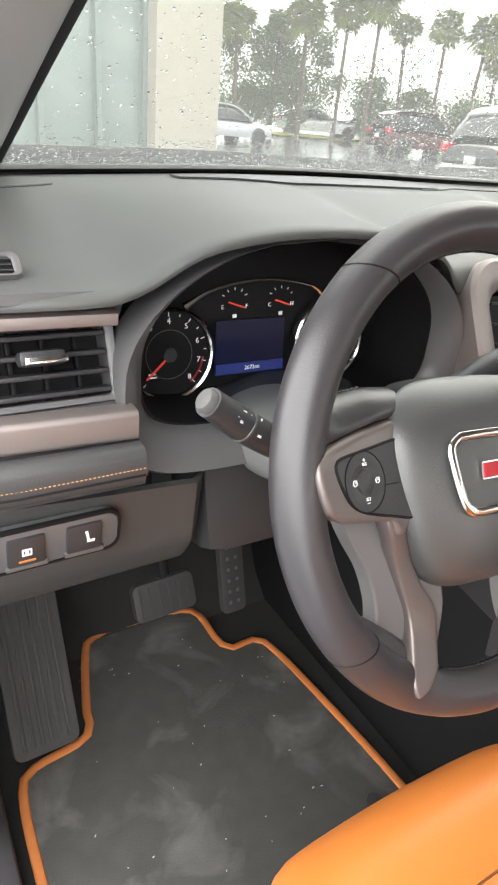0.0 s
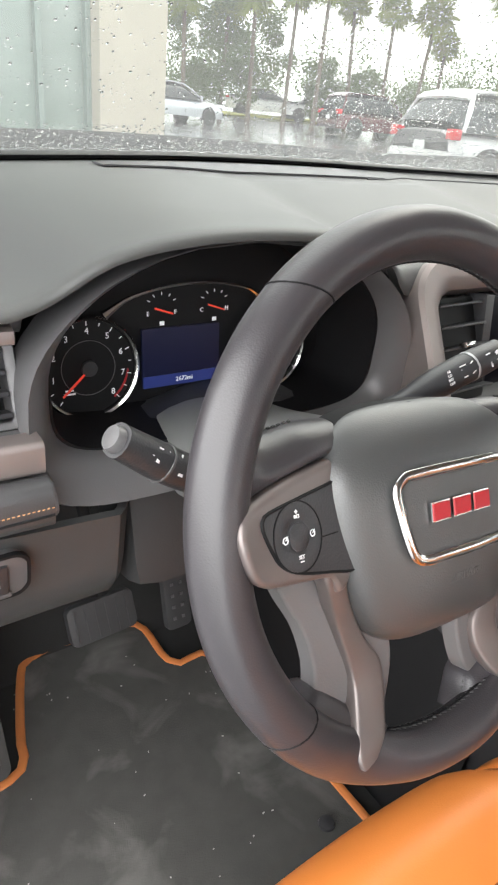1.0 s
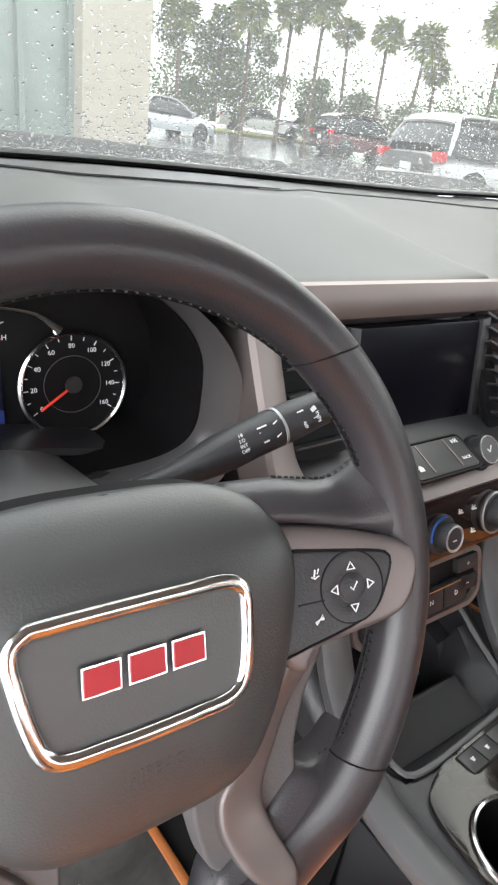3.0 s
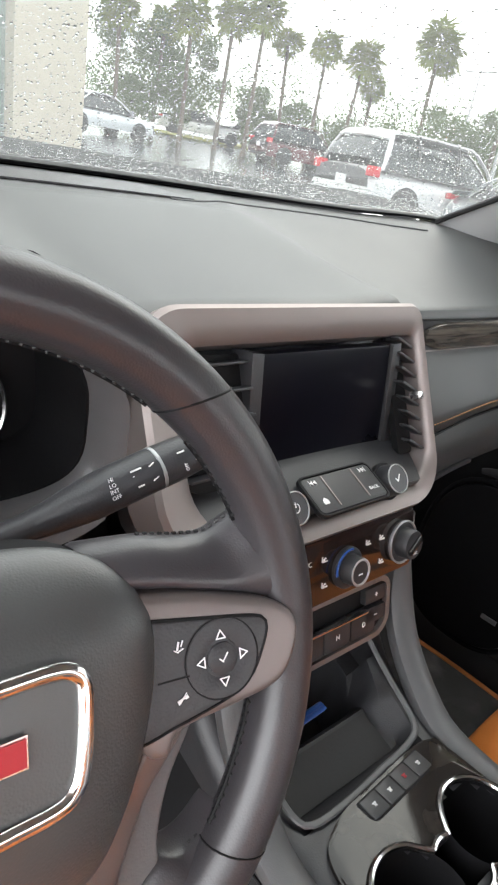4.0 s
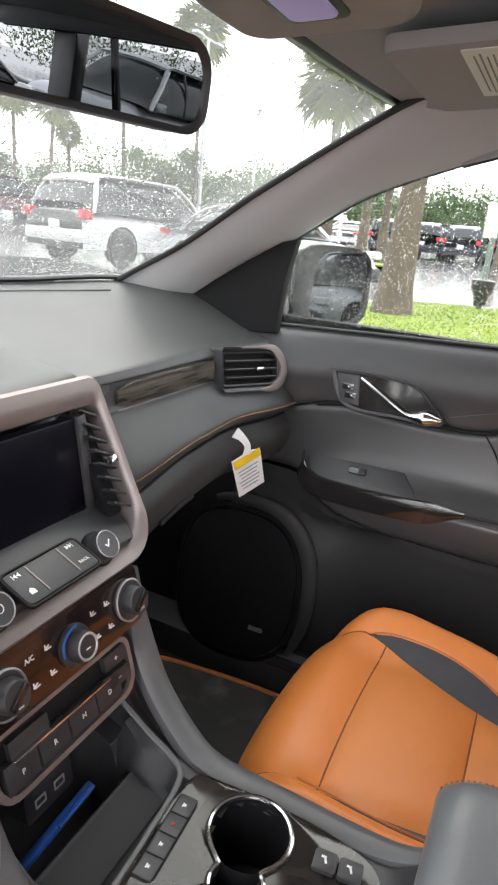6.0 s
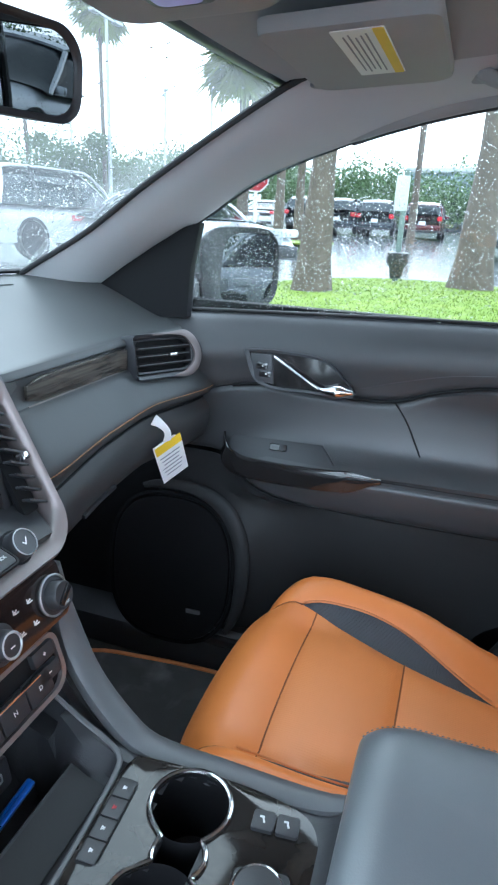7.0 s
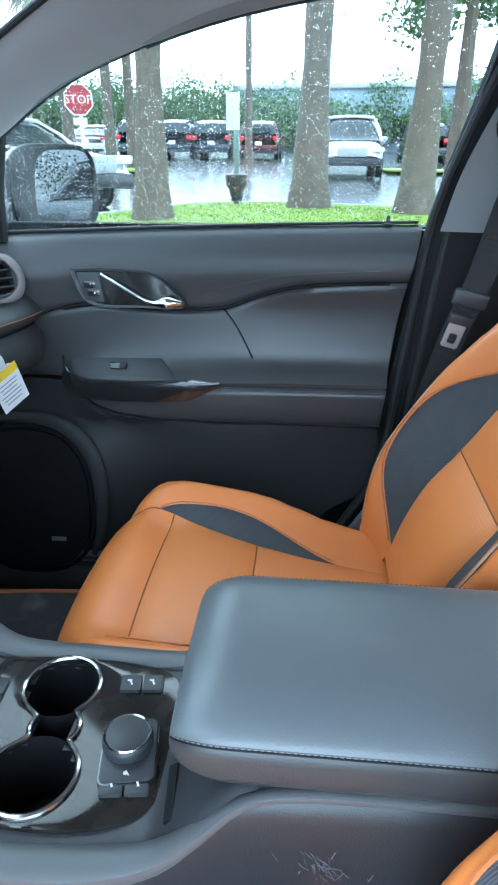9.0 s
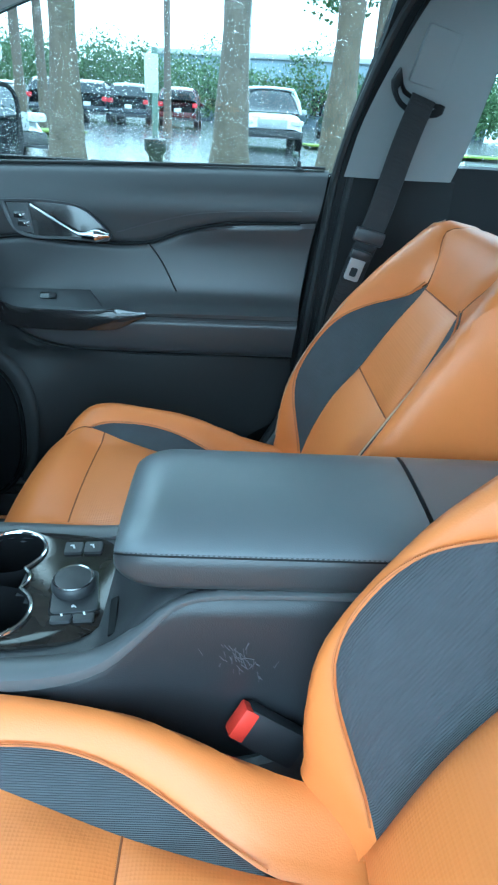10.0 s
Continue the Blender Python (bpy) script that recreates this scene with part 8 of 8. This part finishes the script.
    part("plate", box(rot @ Matrix.Translation((0, -L / 2 + 0.01, 0.74)), 0.32, 0.03, 0.16, 0.01), CARD, shell)
    return e


def building():
    y = 9.0
    e = thing("glass_building", (1.0, y, 0), "pale building with green-white glass and a cream stucco pier", "building", "", "structure")
    z0 = ground_z(2, y) - 0.1
    part("pier", box(pose(3.37, y + 0.5, z0 + 3.5), 0.95, 1.1, 7.0, 0.02), STONE, e, "cream stucco pier")
    part("side_wall", box(pose(3.62, y + 6.0, z0 + 3.5), 0.4, 10.0, 7.0, 0.02), STONE, e)
    part("glass", box(pose(-2.55, y + 0.4, z0 + 3.5), 10.9, 0.08, 7.0), GLASSWALL, e, "pale green glass front")
    part("base", box(pose(-2.55, y + 0.3, z0 + 0.15), 10.9, 0.2, 0.5, 0.02), CONCRETE, e)
    for x in (2.86, 2.22, 1.45, 0.55, -0.4, -1.5, -2.7, -4.0):
        part("mullion", box(pose(x, y + 0.30, z0 + 3.5), 0.07, 0.14, 7.0, 0.01), mat("green_grey_mullion", (0.22, 0.27, 0.25), 0.4) if x == 2.86 else bpy.data.materials["green_grey_mullion"], e)
    part("head_beam", box(pose(-2.55, y + 0.28, z0 + 4.4), 10.9, 0.2, 0.4, 0.02), STONE, e)
    # blue-grey building far to the right
    p = at(97, 60)
    b = thing("far_building", p, "low blue-grey commercial building behind the car park", "building", "", "structure")
    part("wall", box(Matrix.Translation(p + Vector((0, 0, 2.0))) @ Matrix.Rotation(radians(-7), 4, "Z"), 8, 26, 5.0, 0.05), mat("blue_grey_wall", (0.30, 0.36, 0.42), 0.7), b)
    part("roof", box(Matrix.Translation(p + Vector((0, 0, 4.6))) @ Matrix.Rotation(radians(-7), 4, "Z"), 8.6, 26.6, 0.4, 0.05), STEEL, b)
    for i in range(5):
        part("window", box(Matrix.Translation(p + Vector((-4.0, -9 + 4.5 * i, 1.6))), 0.12, 2.6, 1.8), CARGLASS, b)


def lamp_post(place, height, seed, label):
    e = thing("lamp_post", place, label, "lamp post")
    part("pole", sweep([place, place + Vector((0, 0, height))], oval(0.09, 0.09, 10), up=(0, 1, 0), scale=lambda f: 1.1 - 0.4 * f), STEEL, e)
    part("arm", box(Matrix.Translation(place + Vector((0, 0, height))) @ Matrix.Rotation(radians(seed * 30), 4, "Z"), 1.6, 0.08, 0.08, 0.02), STEEL, e)
    for s in (-1, 1):
        part("lamp_head", box(Matrix.Translation(place + Vector((0, 0, height))) @ Matrix.Rotation(radians(seed * 30), 4, "Z") @ Matrix.Translation((s * 0.85, 0, 0)), 0.55, 0.28, 0.12, 0.04), STEEL, e)


def signs():
    p = at(71.2, 15.0)
    e = thing("stop_sign", p, "red octagonal stop sign on a white post", "road sign")
    top = 1.24 + 15.0 * math.tan(radians(3.9)) - p.z
    part("post", box(Matrix.Translation(p + Vector((0, 0, top / 2))), 0.06, 0.06, top, 0.01), CARD, e)
    m = axes(p + Vector((-0.05, 0, top)), (0.33, -0.94, 0), (0, 0, 1))
    octagon = [(math.cos(radians(22.5 + 45 * i)), math.sin(radians(22.5 + 45 * i))) for i in range(8)]
    plate = part("plate", prism([(0.31 * x, 0.31 * y) for x, y in octagon], m, 0.015), CARD, e)
    part("red_face", prism([(0.285 * x, 0.285 * y) for x, y in octagon], shift(m, 0, 0, 0.006), 0.005), RED, plate)
    part("word", lettering("STOP", shift(m, 0, 0, 0.008), 0.23, 0.002), CARD, plate)
    part("lower_plate", prism(rrect(-0.14, 0.14, -0.46, -0.33, 0.01), m, 0.012), CARD, e, "small white plate below the sign")
    p = at(83.7, 11.6)
    p.z += 0.20
    e = thing("sign_post", p, "white notice on a green post with a small bin", "sign post")
    part("post", box(Matrix.Translation(p + Vector((0, 0, 0.85))), 0.06, 0.09, 1.8, 0.008), mat("green_post", (0.16, 0.21, 0.18), 0.6), e)
    part("notice", box(Matrix.Translation(p + Vector((-0.02, 0.05, 1.38))), 0.03, 0.22, 0.55, 0.006), mat("weathered_board", (0.66, 0.67, 0.65), 0.6), e, "blank white notice")
    part("bin", lathe([(0.10, 0.0), (0.13, 0.18), (0.19, 0.26), (0.19, 0.42), (0.15, 0.44)], Matrix.Translation(p), 16), HARD, e)


def plants():
    # near palms on the island: trunks only come into view
    for az, d, r, h, seed, crown, lean in ((76.5, 9.6, 0.185, 6.5, 1, 1.9, (0.15, -0.15)), (89.9, 11.1, 0.22, 7.5, 2, 1.9, (0.15, -0.15)), (98.8, 10.4, 0.20, 7.0, 3, 1.9, (0.15, -0.15))):
        p = at(az, d)
        p.z += 0.12
        palm(p, h, crown, r, seed, "palm with a stout grey trunk on the lawn", lean, 1.85)
    palm(at(70.3, 16.0), 4.3, 1.35, 0.13, 12, "short palm with a full crown near the stop sign", (-0.1, 0.1))
    # thin palms further right
    for az, d, r, h, seed in ((73.3, 24, 0.17, 7, 4), (75.0, 26, 0.17, 8, 5), (84.6, 30, 0.14, 11, 6), (70.0, 27, 0.17, 7.5, 7)):
        palm(at(az, d), h, 1.9, r, seed, "slim palm beside the car park")
    # row of palms ahead: compass angle, distance, how high the crown stands in degrees, crown size
    rows = ((28.2, 34, 8.2, 1.15), (31.2, 36, 8.0, 1.15), (33.5, 34, 8.8, 1.25), (36.4, 35, 9.3, 1.2), (38.8, 34, 10.1, 1.35), (41.5, 37, 8.5, 1.05), (44.1, 37, 8.7, 1.15), (46.6, 36, 8.3, 1.3), (48.3, 38, 6.5, 1.0), (52.7, 33, 10.0, 1.5), (58.6, 32, 15.0, 1.7), (24.5, 36, 9.5, 1.3), (21.0, 36, 9.0, 1.3))
    for i, (az, d, el, c) in enumerate(rows):
        p = at(az, d)
        palm(p, 1.24 + d * math.tan(radians(el)) - p.z, c, 0.10, 20 + i, "tall slim palm in a row across the car park", (0.25 * math.sin(i * 2.1), 0.25 * math.cos(i * 1.3)))
    # bushes and trees behind the cars ahead
    for i, (az, d, h, r) in enumerate(((29.5, 37, 5.6, 2.4), (31.8, 36, 6.2, 2.4), (34.5, 38, 6.0, 2.0), (39.8, 40, 3.6, 1.6), (42.2, 40, 3.8, 1.8), (55.6, 31, 4.4, 2.0), (57.6, 33, 3.4, 2.0), (60.5, 36, 3.2, 2.2), (64, 40, 3.6, 2.6), (49.5, 44, 3.2, 2.4), (46.5, 45, 3.0, 2.4))):
        broad_tree("bush", at(az, d), h, r, 60 + i, "dense dark green bush beyond the parked cars", BUSH, 18, 560, 0.070, False, "bush")
    # wet tree just ahead to the right, seen at the upper edge of the windscreen
    broad_tree("tree", at(101.5, 15.0), 6.2, 1.9, 91, "small leafy tree on the next island", TREELEAF, 24, 380, 0.065)
    # wood on the far side of the car park
    rnd = random.Random(9)
    verts, faces = [], []
    for i in range(120):
        az = lerp(58, 112, i / 119) + rnd.uniform(-0.4, 0.4)
        p = at(az, rnd.uniform(52, 62))
        h = rnd.uniform(3.0, 5.2) * (1 + 0.2 * math.sin(az * 0.8))
        leaf_cloud(verts, faces, p + Vector((0, 0, h * 0.55)), (1.9, 1.9, h * 0.55), 1000, 0.13, rnd)
    # behind the car these are unseen, added to keep bare sky from the mirrors
    for i in range(150):
        az = lerp(112, 418, i / 149) + rnd.uniform(-0.8, 0.8)
        p = at(az, rnd.uniform(55, 75))
        h = rnd.uniform(4.0, 8.0)
        leaf_cloud(verts, faces, p + Vector((0, 0, h * 0.5)), (2.6, 2.6, h * 0.5), 900 if az > 355 else 450, 0.13 if az > 355 else 0.16, rnd)
    me = bpy.data.meshes.new("far_wood")
    me.from_pydata(verts, [], faces)
    me.materials.append(TREELEAF)
    tagged(new("far_wood", me), "line of green trees behind the car park", "trees", "", "stuff")


def cars():
    vehicle("suv", at(54.0, 15.6), 98, CARWHITE, "suv", "white SUV parked with its red tail lamps showing", 4.9, 1.95)
    vehicle("sedan", at(34.9, 42), 118, CARWHITE, "sedan", "white sedan parked under the palms")
    vehicle("sedan", at(39.6, 41), 122, CARWHITE, "sedan", "white sedan parked across the lane")
    vehicle("sedan", at(26.8, 29), 80, CARSILVER, "sedan", "silver sedan half hidden by the building")
    vehicle("suv", at(43.4, 33), 100, CARRED, "suv", "dark red SUV behind the white one", 4.6)
    vehicle("sedan", at(64.6, 13.2), 205, CARSILVER, "sedan", "silver sedan parked beside the lawn")
    for az, paint, kind, name in ((76.2, CARDARK, "suv", "dark blue SUV in the far row"), (79.0, CARDARK, "suv", "black SUV in the far row"), (82.0, CARDARK, "suv", "black SUV in the far row"), (85.7, CARRED, "suv", "red SUV in the far row"), (72.5, CARWHITE, "sedan", "white car in the far row"), (98.6, CARDARK, "suv", "dark blue SUV in the far row"), (101.6, CARWHITE, "suv", "white SUV in the far row")):
        vehicle("suv" if kind == "suv" else "sedan", at(az, 36), 90, paint, kind, name, 4.7, 1.9)
    vehicle("suv", at(150, 13.0), 300, CARSILVER, "suv", "silver SUV parked behind the lawn", 4.8, 1.9)
    vehicle("sedan", at(168, 12.0), 270, CARDARK, "sedan", "dark sedan parked behind the car")
    vehicle("suv", at(92.9, 23.0), 270, CARSILVER, "suv", "silver SUV facing the lawn", 4.9, 1.95)


ground()
building()
signs()
for az, d, h, k in ((59.0, 30, 8.0, 0), (63.5, 45, 7.5, 1), (91.0, 55, 9, 2), (56.0, 48, 7, 3), (67.3, 45, 8.1, 1)):
    lamp_post(at(az, d), h, k, "grey steel lamp post in the car park")
plants()
cars()
